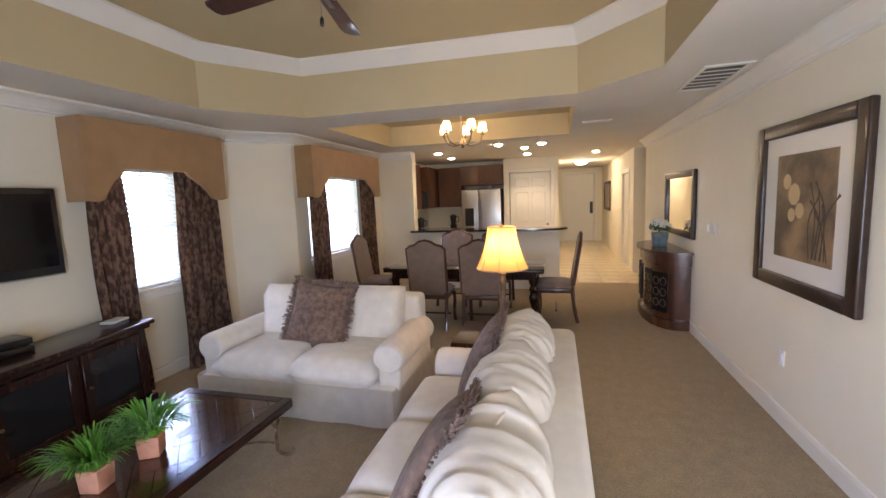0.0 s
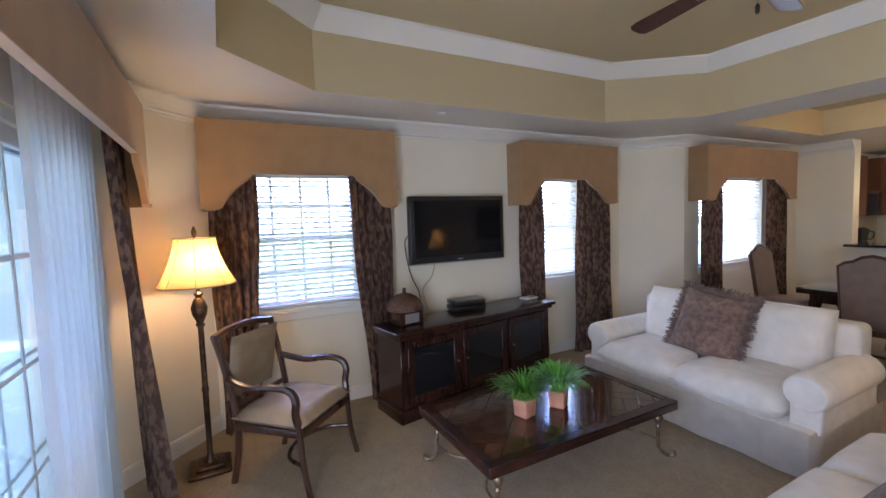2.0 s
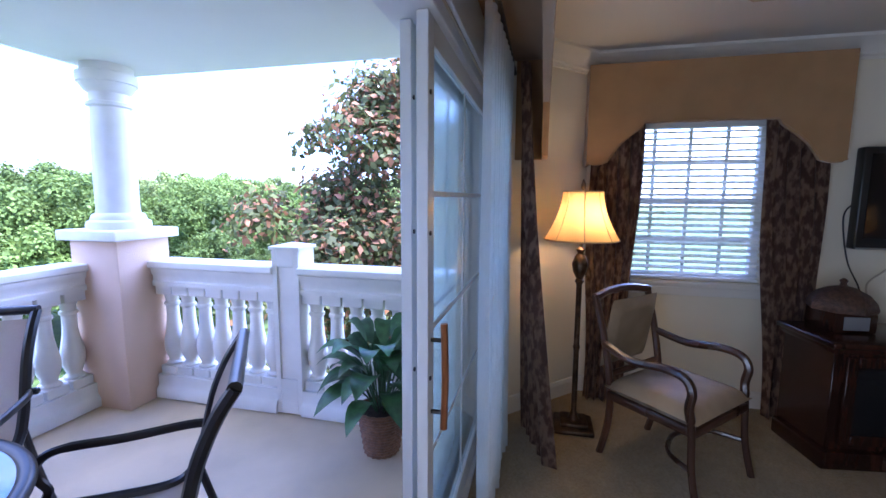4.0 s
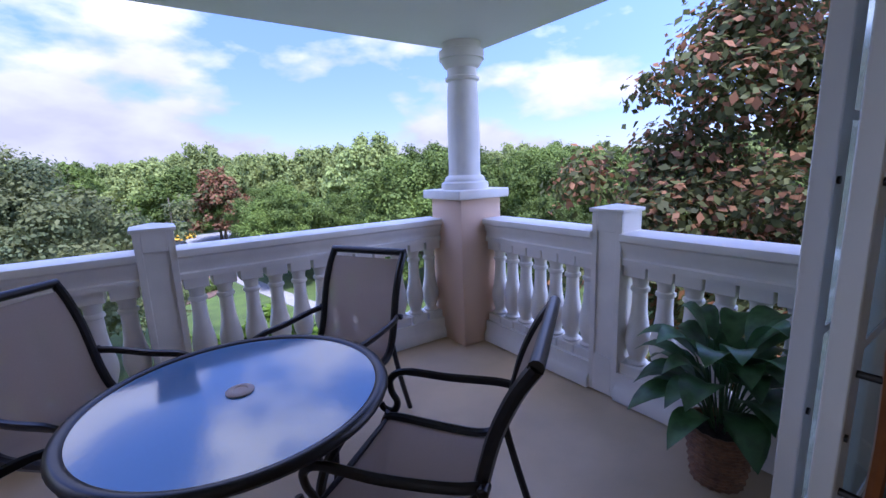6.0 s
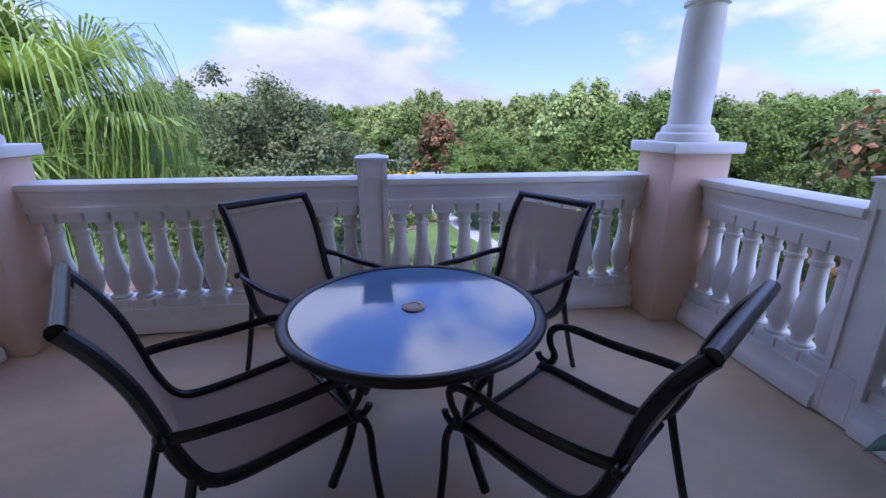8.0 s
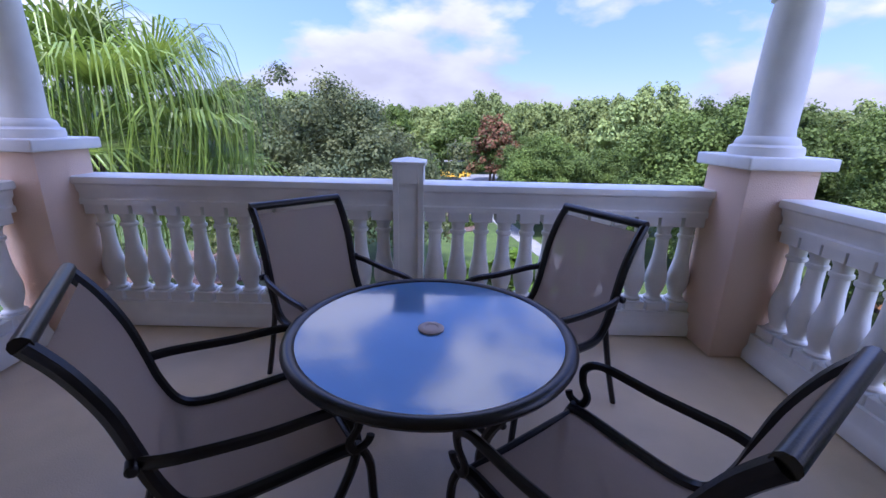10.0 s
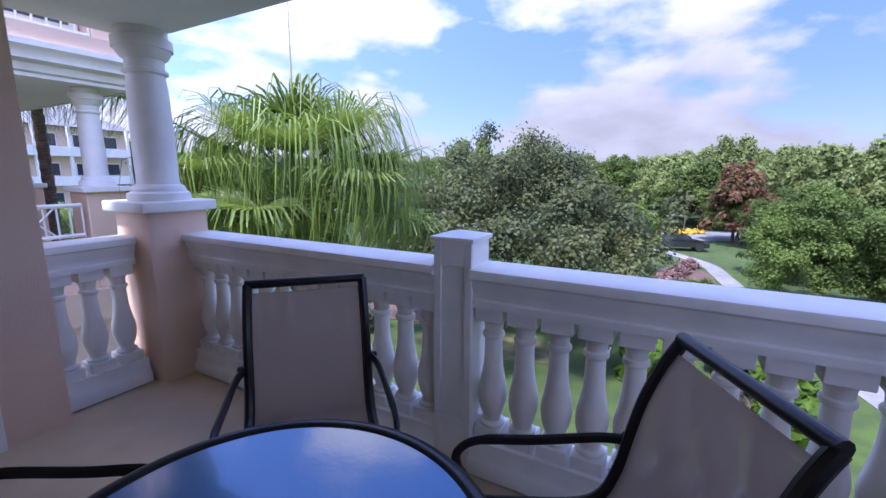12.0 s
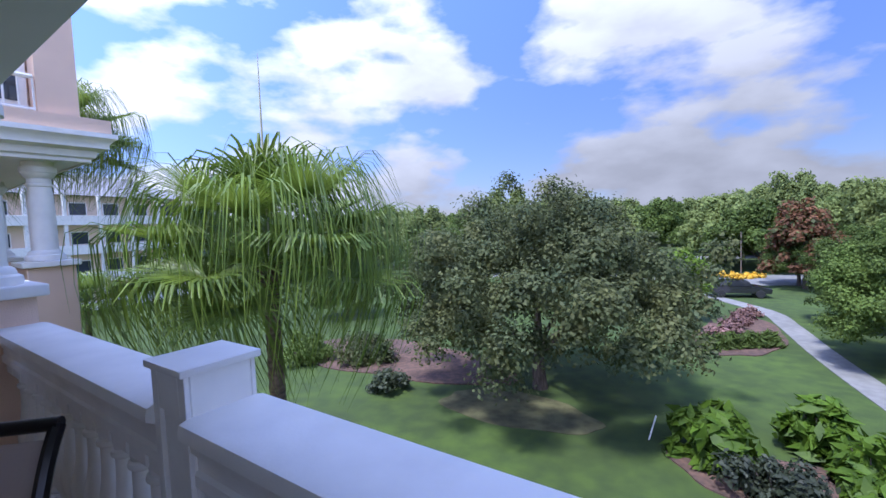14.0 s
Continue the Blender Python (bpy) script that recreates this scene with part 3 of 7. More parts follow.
def patio_chair(m, label):
    t = thing("patio_chair", m, label, "patio chair", "chairs round the patio table")
    # x across, +y to the front; back top at z 1.02
    prof = [(-0.41, 1.03), (-0.355, 0.945), (-0.30, 0.82), (-0.265, 0.69), (-0.235, 0.57), (-0.185, 0.465), (-0.10, 0.425), (0.08, 0.425), (0.28, 0.435), (0.34, 0.42)]
    for s in (-1, 1):
        b = bmesh.new()
        tube(b, smoothed([(s * 0.275, y, z) for y, z in prof], 4), 0.023, 8, 1.0, (1, 0, 0))
        part("side_rail", b, BLACKM, t)
        b = bmesh.new()
        tube(b, smoothed([(s * 0.285, -0.275, 0.66), (s * 0.315, -0.18, 0.655), (s * 0.325, 0.04, 0.64), (s * 0.325, 0.25, 0.64), (s * 0.32, 0.325, 0.60), (s * 0.315, 0.325, 0.54), (s * 0.31, 0.295, 0.49), (s * 0.305, 0.315, 0.445), (s * 0.30, 0.36, 0.455), (s * 0.30, 0.375, 0.48)], 5), [0.02] * 15 + [0.017] * 31, 8, 0.7, (1, 0, 0))
        part("armrest", b, BLACKM, t)
        b = bmesh.new()
        tube(b, smoothed([(s * 0.285, 0.33, 0.45), (s * 0.295, 0.37, 0.36), (s * 0.30, 0.38, 0.2), (s * 0.305, 0.40, 0.0)], 5), 0.016, 8)
        part("front_leg", b, BLACKM, t)
        b = bmesh.new()
        tube(b, smoothed([(s * 0.28, -0.21, 0.50), (s * 0.28, -0.235, 0.40), (s * 0.285, -0.29, 0.2), (s * 0.295, -0.35, 0.0)], 5), 0.016, 8)
        part("rear_leg", b, BLACKM, t)
        b = bmesh.new()
        lathe(b, [(0.012, -0.025), (0.018, -0.02), (0.018, 0.02), (0.012, 0.025)], 10, pose(s * 0.30, -0.27, 0.66, 0, 90, 0))
        part("knob", b, BLACKM, t)
    b = bmesh.new()
    tube(b, [(-0.285, -0.41, 1.035), (0.285, -0.41, 1.035)], 0.023, 10)
    part("top_bar", b, BLACKM, t)
    b = bmesh.new()
    tube(b, [(-0.27, 0.33, 0.42), (0.27, 0.33, 0.42)], 0.014, 8)
    part("front_bar", b, BLACKM, t)
    b = bmesh.new()
    tube(b, [(-0.27, -0.19, 0.43), (0.27, -0.19, 0.43)], 0.012, 8)
    part("rear_bar", b, BLACKM, t)
    b = bmesh.new()
    line = smoothed([(0, y, z) for y, z in prof], 4)[2:-1]
    rows = []
    for k, p in enumerate(line):
        rows.append([b.verts.new((u * 0.262, p.y + 0.010 * (1 - u * u) * (0.0 if k < 16 else 0.3), p.z - 0.012 * (1 - u * u) * (1.0 if k > 16 else 0.15))) for u in (-1, -0.66, -0.33, 0, 0.33, 0.66, 1)])
    for a, c in zip(rows, rows[1:]):
        for k in range(6):
            b.faces.new((a[k], a[k + 1], c[k + 1], c[k]))
    bmesh.ops.solidify(b, geom=list(b.faces), thickness=0.003)
    part("sling", b, SLING, t, "taupe woven sling fabric", 60)
    return t


def facing(x, y, dx, dy):
    return pose(x, y, -0.012, 0, 0, math.degrees(math.atan2(dy, dx)) - 90)


PTX, PTY = -0.83, -2.62
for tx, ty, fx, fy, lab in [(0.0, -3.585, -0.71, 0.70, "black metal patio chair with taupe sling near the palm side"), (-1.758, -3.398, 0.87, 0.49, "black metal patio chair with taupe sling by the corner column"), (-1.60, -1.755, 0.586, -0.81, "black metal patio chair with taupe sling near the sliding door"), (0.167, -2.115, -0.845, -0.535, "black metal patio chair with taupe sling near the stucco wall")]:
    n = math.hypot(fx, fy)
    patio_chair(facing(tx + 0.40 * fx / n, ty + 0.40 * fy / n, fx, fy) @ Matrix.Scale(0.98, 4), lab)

t = thing("patio_table", pose(PTX, PTY, -0.012), "round glass-topped patio table with black metal frame", "patio table")
bm = bmesh.new()
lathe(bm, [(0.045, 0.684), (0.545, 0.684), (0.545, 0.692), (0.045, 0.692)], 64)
part("glass_top", bm, TGLASS, t, "textured glass top with the sky's blue reflection in its colour")
bm = bmesh.new()
ring = [(0.545 + 0.028 * math.cos(a) * 1.0, 0.682 + 0.02 * math.sin(a)) for a in [2 * math.pi * k / 10 for k in range(10)]]
rr = [[bm.verts.new((r * math.cos(2 * math.pi * i / 72), r * math.sin(2 * math.pi * i / 72), z)) for i in range(72)] for r, z in ring]
for k in range(10):
    a, c = rr[k], rr[(k + 1) % 10]
    for i in range(72):
        bm.faces.new((a[i], a[(i + 1) % 72], c[(i + 1) % 72], c[i]))
part("rim", bm, BLACKM, t)
bm = bmesh.new()
lathe(bm, [(0.03, 0.67), (0.05, 0.69), (0.052, 0.698), (0.044, 0.703), (0.03, 0.703), (0.026, 0.699)], 28)
part("umbrella_plug", bm, CORK, t, "pale terracotta plug in the table centre")
for k in range(4):
    a = math.radians(45 + 90 * k - 10)
    bm = bmesh.new()
    tube(bm, smoothed([(0.50 * math.cos(a), 0.50 * math.sin(a), 0.665), (0.46 * math.cos(a), 0.46 * math.sin(a), 0.60), (0.36 * math.cos(a), 0.36 * math.sin(a), 0.42), (0.34 * math.cos(a), 0.34 * math.sin(a), 0.25), (0.45 * math.cos(a), 0.45 * math.sin(a), 0.02)], 6), 0.02, 8)
    part("leg", bm, BLACKM, t)
bm = bmesh.new()
for k in range(2):
    a = math.radians(35 + 90 * k)
    tube(bm, [(-0.36 * math.cos(a), -0.36 * math.sin(a), 0.44), (0.36 * math.cos(a), 0.36 * math.sin(a), 0.44)], 0.012, 8)
part("brace", bm, BLACKM, t)

# potted plant in a wicker basket
WICKER = paint("brown_wicker", (0.26, 0.13, 0.07), 0.6, 0.2, 30, 0.5, 90)
BROADLEAF = paint("glossy_dark_leaf", (0.07, 0.17, 0.06), 0.4, 0.25, 14, 0.1, 60, per=0.35, spec=0.6)
t = thing("potted_plant", pose(-2.70, -1.66, -0.012) @ Matrix.Scale(0.80, 4), "broad-leaved green plant in a brown wicker basket", "potted plant")
bm = bmesh.new()
for k in range(15):
    z = 0.012 + k * 0.024
    r = 0.125 + 0.055 * (z / 0.36)
    pts = [((r + (0.006 if (i + k) % 2 else -0.004)) * math.cos(2 * math.pi * i / 36), (r + (0.006 if (i + k) % 2 else -0.004)) * math.sin(2 * math.pi * i / 36), z) for i in range(37)]
    tube(bm, pts, 0.013, 5)
part("basket", bm, WICKER, t)
bm = bmesh.new()
lathe(bm, [(0.15, 0.30), (0.162, 0.31), (0.05, 0.325)], 20)
part("soil", bm, paint("potting_soil", (0.05, 0.035, 0.025), 0.95, 0.3, 30, 0.8, 60), t)


def blade(b, base, az, reach, rise, droop, width, steps=7, fold=0.25):
    """One arching leaf: base point, direction, how far and how high it goes."""
    d, s = Vector((math.cos(az), math.sin(az), 0)), Vector((-math.sin(az), math.cos(az), 0))
    rows = []
    for k in range(steps + 1):
        u = k / steps
        p = Vector(base) + d * reach * u + Vector((0, 0, rise * math.sin(u * math.pi * 0.55) - droop * u * u))
        w = width * (math.sin(math.pi * min(1, 0.04 + u * 0.96)) ** 0.8) * (1.0 if u < 0.99 else 0.05)
        rows.append([b.verts.new(p - s * w + Vector((0, 0, fold * w))), b.verts.new(p), b.verts.new(p + s * w + Vector((0, 0, fold * w)))])
    for a, c in zip(rows, rows[1:]):
        b.faces.new((a[0], a[1], c[1], c[0]))
        b.faces.new((a[1], a[2], c[2], c[1]))


rng = random.Random(4)
for k in range(46):
    bm = bmesh.new()
    az = k * 2.399 + rng.uniform(-0.3, 0.3)
    lev = k / 46
    reach = 0.36 - 0.14 * lev + rng.uniform(-0.05, 0.08)
    h = 0.20 + 0.42 * lev + rng.uniform(-0.05, 0.05)
    base = Vector((0.05 * math.cos(az), 0.05 * math.sin(az), 0.32 + 0.1 * lev))
    start = base + Vector((math.cos(az) * reach * 0.3, math.sin(az) * reach * 0.3, h * 0.7))
    tube(bm, [base, base.lerp(start, 0.6) + Vector((0, 0, 0.02)), start], 0.005, 4)
    blade(bm, start, az, reach, 0.12 + 0.12 * lev, 0.22 - 0.12 * lev, 0.075 + rng.uniform(0, 0.03))
    part("leaf", bm, BROADLEAF, t)

# ---- plants outdoors ----
LEAF = {
    "oak": paint("oak_leaf", (0.115, 0.122, 0.045), 0.6, 0.2, 0.8, spec=0.2, per=0.55, color2=(0.075, 0.098, 0.044)),
    "green": paint("broadleaf_tree_leaf", (0.12, 0.17, 0.036), 0.65, 0.2, 0.5, spec=0.2, per=0.5, color2=(0.085, 0.12, 0.028)),
    "lime": paint("young_lime_leaf", (0.20, 0.31, 0.035), 0.6, 0.2, 0.5, spec=0.2, per=0.4),
    "rust": paint("rusty_magnolia_leaf", (0.27, 0.13, 0.065), 0.6, 0.25, 0.8, spec=0.2, per=0.6, color2=(0.19, 0.095, 0.05)),
    "dark": paint("dark_glossy_tree_leaf", (0.13, 0.145, 0.05), 0.6, 0.2, 0.8, spec=0.2, per=0.6),
    "far": paint("distant_wood_leaf", (0.22, 0.27, 0.09), 0.8, 0.2, 0.15, spec=0.2, per=0.4, color2=(0.18, 0.215, 0.065)),
}


def leafy(m, share=0.4):
    """Leaves that let part of the light through."""
    n, l = m.node_tree.nodes, m.node_tree.links
    b = n["Principled BSDF"]
    out = n["Material Output"]
    tl = n.new("ShaderNodeBsdfTranslucent")
    mix = n.new("ShaderNodeMixShader")
    mix.inputs[0].default_value = share
    l.new(b.inputs["Base Color"].links[0].from_socket, tl.inputs["Color"])
    l.new(b.outputs["BSDF"], mix.inputs[1])
    l.new(tl.outputs["BSDF"], mix.inputs[2])
    l.new(mix.outputs["Shader"], out.inputs["Surface"])
    return m


for leaf in LEAF.values():
    leafy(leaf)
leafy(BROADLEAF, 0.2)
BARK = paint("grey_brown_bark", (0.12, 0.09, 0.07), 0.9, 0.3, 12, 0.9, 40, stretch=(1, 1, 0.25))


def leaf_mesh(name, centres, radii, count, size, material, seed, up=0.35, long=1.6):
    """Many small leaves scattered over round clumps."""
    r = np.random.default_rng(seed)
    centres, radii = np.asarray(centres, float), np.asarray(radii, float)
    wts = radii ** 2 / (radii ** 2).sum()
    pick = r.choice(len(radii), count, p=wts)
    d = r.normal(size=(count, 3))
    d /= np.linalg.norm(d, axis=1)[:, None]
    d[:, 2] = np.where(d[:, 2] < -0.5, -d[:, 2], d[:, 2])
    pos = centres[pick] + d * (radii[pick] * np.minimum(1.7, np.abs(r.normal(0.9, 0.28, count))))[:, None]
    nrm = d + r.normal(size=(count, 3)) * 0.55 + np.array([0, 0, up])
    nrm /= np.linalg.norm(nrm, axis=1)[:, None]
    a = np.cross(nrm, r.normal(size=(count, 3)))
    a /= np.linalg.norm(a, axis=1)[:, None]
    c = np.cross(nrm, a)
    s = size * r.uniform(0.6, 1.35, count)
    v = np.empty((count, 4, 3))
    v[:, 0] = pos - a * (s * long / 2)[:, None]
    v[:, 1] = pos + c * (s * 0.5)[:, None] + nrm * (s * 0.12)[:, None]
    v[:, 2] = pos + a * (s * long / 2)[:, None]
    v[:, 3] = pos - c * (s * 0.5)[:, None] + nrm * (s * 0.12)[:, None]
    me = bpy.data.meshes.new(name)
    me.vertices.add(count * 4)
    me.vertices.foreach_set("co", v.ravel())
    me.loops.add(count * 4)
    me.loops.foreach_set("vertex_index", np.arange(count * 4))
    me.polygons.add(count)
    me.polygons.foreach_set("loop_start", np.arange(0, count * 4, 4))
    me.update()
    me.validate()
    me.materials.append(material)
    return me


def crown_clumps(rx, ry, rz, n, seed, low=-0.45, cone=0.0, clump=0.24):
    """Clump centres over an uneven dome, with their sizes."""
    r = np.random.default_rng(seed)
    out, rad = [], []
    while len(out) < n:
        d = r.normal(size=3)
        d /= np.linalg.norm(d)
        if d[2] < low:
            continue
        k = r.uniform(0.55, 0.95) if r.random() < 0.75 else r.uniform(0.2, 0.6)
        k *= 0.86 + 0.28 * r.random()
        shrink = 1 - cone * max(0.0, d[2] * k)
        out.append((d[0] * rx * k * shrink, d[1] * ry * k * shrink, d[2] * rz * k))
        rad.append(clump * (rx + rz) / 2 * r.uniform(0.6, 1.25))
    return out, rad


def tree(name, x, y, z0, trunk_h, rx, rz, kinds, size, seed, label, group="", trunk_r=0.2, low=-0.45, cone=0.0, clumps=60, clump=0.24, limbs=5):
    """kinds: (material key, leaf count) pairs."""
    t = thing(name, pose(x, y, z0), label, "tree", group)
    r = random.Random(seed)
    b = bmesh.new()
    tube(b, smoothed([(0, 0, -0.1), (0.05, 0.02, trunk_h * 0.5), (0, 0.05, trunk_h), (0.1, 0, trunk_h + rz * 0.7)], 4), [trunk_r * (1.25 - k * 0.075) for k in range(13)], 9)
    for k in range(limbs):
        a = 2 * math.pi * k / limbs + r.uniform(-0.4, 0.4)
        q = 0.62 * rx
        tube(b, smoothed([(0, 0, trunk_h * r.uniform(0.7, 1.0)), (math.cos(a) * q * 0.4, math.sin(a) * q * 0.4, trunk_h + rz * 0.15), (math.cos(a) * q, math.sin(a) * q, trunk_h + rz * r.uniform(0.2, 0.5))], 4), [trunk_r * (0.5 - 0.045 * i) for i in range(9)], 6)
    part("trunk", b, BARK, t)
    cs, rs = crown_clumps(rx, rx, rz, clumps, seed, low, cone, clump)
    for i, (key, count) in enumerate(kinds):
        o = new("crown", leaf_mesh("crown", cs, rs, count, size, LEAF[key], seed * 7 + i))
        o.parent = t
        o.location = (0, 0, trunk_h + rz * 0.35)
    return t


tree("oak_tree", 4.9, -20.3, GROUND, 1.9, 6.7, 5.0, [("oak", 115000)], 0.098, 11, "large dense grey-green oak on the lawn", trunk_r=0.28, low=-0.35, clumps=260, clump=0.12)
tree("magnolia_tree", -8.3, -3.5, GROUND, 2.6, 3.1, 5.9, [("dark", 36000), ("rust", 13000)], 0.085, 5, "tall magnolia with dark glossy and rusty leaves", trunk_r=0.14, low=-0.9, cone=0.35, clumps=200, clump=0.11)
tree("magnolia_tree", -7.26, -53.12, GROUND, 1.6, 3.6, 4.6, [("rust", 9000), ("dark", 4000)], 0.24, 8, "dark reddish magnolia beside the road", trunk_r=0.18, cone=0.3, clumps=90, clump=0.17)
tree("small_tree", 0.6, -35.7, GROUND, 1.8, 1.9, 2.0, [("lime", 3200)], 0.2, 9, "small bright lime-green tree", trunk_r=0.07, clumps=40)
GREENS = "broadleaf trees beyond the balcony"
NEAR = [tree("broadleaf_tree", 0, -300, GROUND, 2.4, 4.4, 4.4, [("green", 56000)], 0.115, 21 + k, "full green broadleaf tree below the balcony", GREENS, low=-0.6, clumps=210, clump=0.13) for k in range(2)]
NEAR_AT = [(-8.4, -29.9, 0.78), (-13.5, -21.5, 1.0), (-12.5, -31, 1.0), (-19, -27, 1.08), (-19, -17, 0.9), (-25, -21, 1.05), (-26, -12, 0.9), (-17.5, -8, 0.72), (-8.5, -38, 0.95), (-31, -28, 1.1), (-7, -55, 1.0), (18.5, -34, 0.9), (24, -27, 0.8), (13, -40, 0.95)]
r = random.Random(3)
for k, (x, y, s) in enumerate(NEAR_AT):
    m = pose(x, y, GROUND, 0, 0, r.uniform(0, 360)) @ Matrix.Diagonal((s, s, s * r.uniform(0.88, 1.05), 1))
    if k < 2:
        NEAR[k].matrix_basis = m
    else:
        copy_thing(NEAR[k % 2], m)
FAR = [tree("woodland_tree", 0, -300, GROUND, 1.6, 5.2, 4.6, [("far" if k else "green", 20000)], 0.25, 31 + k, "tall tree of the distant wood", "distant wood", low=-0.5, clumps=110, clump=0.15, limbs=3) for k in range(3)]
placed = 0
for k in range(190):
    az = radians(-78 + 156 * ((k * 0.618) % 1.0))
    dist = 62 + 85 * ((k * 0.377) % 1.0)
    x, y = dist * math.sin(az), -dist * math.cos(az)
    if 0 < x < 12 and dist < 88:
        continue
    s = r.uniform(0.78, 1.01) + dist * 0.0016
    m = pose(x, y, GROUND, 0, 0, r.uniform(0, 360)) @ Matrix.Diagonal((s, s, s * r.uniform(0.85, 1.15), 1))
    if placed < 3:
        FAR[placed].matrix_basis = m
    else:
        copy_thing(FAR[placed % 3], m)
    placed += 1

# palms
PALMG = paint("palm_frond_green", (0.20, 0.27, 0.038), 0.45, 0.2, 3.0, per=0.45, color2=(0.10, 0.16, 0.024))
PALMT = paint("palm_fibre_trunk", (0.17, 0.12, 0.085), 0.95, 0.3, 9, 1.0, 30, stretch=(1, 1, 2.5))


leafy(PALMG, 0.35)


def frond_mesh(seed, petiole=1.15, seg_len=1.35, n=64, rise=0.5, width=0.0105, droop=1.3):
    """A fan frond whose ribbon tips hang straight down."""
    r = random.Random(seed)
    b = bmesh.new()
    hub = Vector((petiole, 0, rise * petiole))
    tube(b, smoothed([(0, 0, 0), (petiole * 0.5, 0, rise * petiole * 0.75), hub], 4), [0.02 - 0.0012 * k for k in range(9)], 5)
    for i in range(n):
        a = radians(-125 + 250 * i / (n - 1))
        out = Vector((math.cos(a), math.sin(a), 0.28 + 0.2 * math.cos(a)))
        stiff = seg_len * r.uniform(0.34, 0.56)
        drop = seg_len * r.uniform(0.55, 1.05) * droop
        side = Vector((-math.sin(a), math.cos(a), 0))
        pts = [hub, hub + out * stiff * 0.5 + Vector((0, 0, 0.03)), hub + out * stiff + Vector((0, 0, 0.01)), hub + out * (stiff * 1.25) + Vector((0, 0, -0.12 * drop)), hub + out * (stiff * 1.36) + Vector((r.uniform(-0.03, 0.03), 0, -0.45 * drop)), hub + out * (stiff * 1.38) + Vector((r.uniform(-0.06, 0.06), r.uniform(-0.05, 0.05), -drop))]
        rows = []
        for k, p in enumerate(pts):
            w = width * (0.5, 1.15, 1.1, 0.8, 0.55, 0.12)[k]
            tw = side if k < 3 else (side + out * 0.5).normalized()
            rows.append((b.verts.new(p - tw * w), b.verts.new(p + Vector((0, 0, -w * 0.4))), b.verts.new(p + tw * w)))
        for p, q in zip(rows, rows[1:]):
            b.faces.new((p[0], p[1], q[1], q[0]))
            b.faces.new((p[1], p[2], q[2], q[1]))
    me = bpy.data.meshes.new("frond")
    b.to_mesh(me)
    b.free()
    me.materials.append(PALMG)
    return me


def palm(x, y, z_heart, label, fronds, scale=1.0, spear=True, trunk_r=0.15, seed=2):
    t = thing("palm_tree", pose(x, y, GROUND), label, "palm tree")
    h = z_heart - GROUND
    b = bmesh.new()
    k = int(h / 0.11)
    lathe(b, [(trunk_r * (1.1 - 0.25 * i / k) * (1.0 if i % 2 else 0.88), h * i / k) for i in range(k + 1)], 14)
    part("trunk", b, PALMT, t)
    b = bmesh.new()
    r = random.Random(seed)
    for i in range(26):
        a = i * 2.4
        z = h - 0.42 + 0.42 * i / 26
        blade(b, (0.10 * math.cos(a), 0.10 * math.sin(a), z), a, 0.16 + r.uniform(0, 0.1), 0.14, 0.02, 0.05, 4, 0.1)
    part("leaf_bases", b, PALMT, t, "brown fibrous leaf bases")
    meshes = [frond_mesh(seed * 10 + i) for i in range(4)] + [frond_mesh(seed * 10 + 7, 0.7, 1.15, 34, 1.0, 0.018, 0.75)]
    for i in range(fronds):
        u = i / fronds
        o = new("frond", meshes[4] if u > 0.72 else meshes[i % 4])
        o.parent = t
        tilt = 42 - 92 * u
        o.matrix_basis = pose(0, 0, h - 0.1 + 0.25 * u) @ pose(0, 0, 0, 0, 0, i * 137.5 + r.uniform(-12, 12)) @ pose(0, 0, 0, r.uniform(-8, 8), tilt, 0) @ Matrix.Scale(scale * r.uniform(0.88, 1.1), 4)
    if spear:
        b = bmesh.new()
        tube(b, [(0, 0, h - 0.1), (-0.02, 0, h + 1.6), (-0.08, 0.02, h + 3.45)], [0.035, 0.026, 0.005], 6)
        part("spear_leaf", b, paint("pale_spear_leaf", (0.42, 0.40, 0.24), 0.6), t, "pale unopened spear leaf")
    return t


palm(4.35, -7.5, 0.98, "drooping ribbon fan palm close to the balcony", 29, 1.17)
palm(10.9, -6.3, 3.7, "tall fan palm beside the next wing", 30, 0.95, False, 0.13, 5)
palm(21, -9.5, -1.5, "fan palm beside the far wing", 26, 1.0, False, 0.13, 6)

# ---- ground cover and paths ----
CONC = paint("grey_concrete_walk", (0.22, 0.215, 0.205), 0.85, 0.1, 3, 0.3, 60)
ASPH = paint("road_asphalt", (0.20, 0.20, 0.20), 0.9, 0.1, 2, 0.3, 80)
MULCH = paint("brown_mulch", (0.13, 0.075, 0.055), 0.95, 0.3, 5, 1.0, 25, color2=(0.07, 0.045, 0.035))


def strip(name, pts, w, z, material, label, category):
    """A flat path of width w along points."""
    b = bmesh.new()
    line = smoothed([(x, y, 0) for x, y in pts], 6)
    rows = []
    for i, p in enumerate(line):
        d = (line[min(i + 1, len(line) - 1)] - line[max(i - 1, 0)]).normalized()
        s = Vector((-d.y, d.x, 0)) * w / 2
        rows.append([b.verts.new((*(p + s).xy, GROUND + z)), b.verts.new((*(p - s).xy, GROUND + z)), b.verts.new((*(p - s).xy, GROUND - 0.1)), b.verts.new((*(p + s).xy, GROUND - 0.1))])
    for a, c in zip(rows, rows[1:]):
        for k in range(4):
            b.faces.new((a[k], a[(k + 1) % 4], c[(k + 1) % 4], c[k]))
    return structure(name, b, material, label, category)


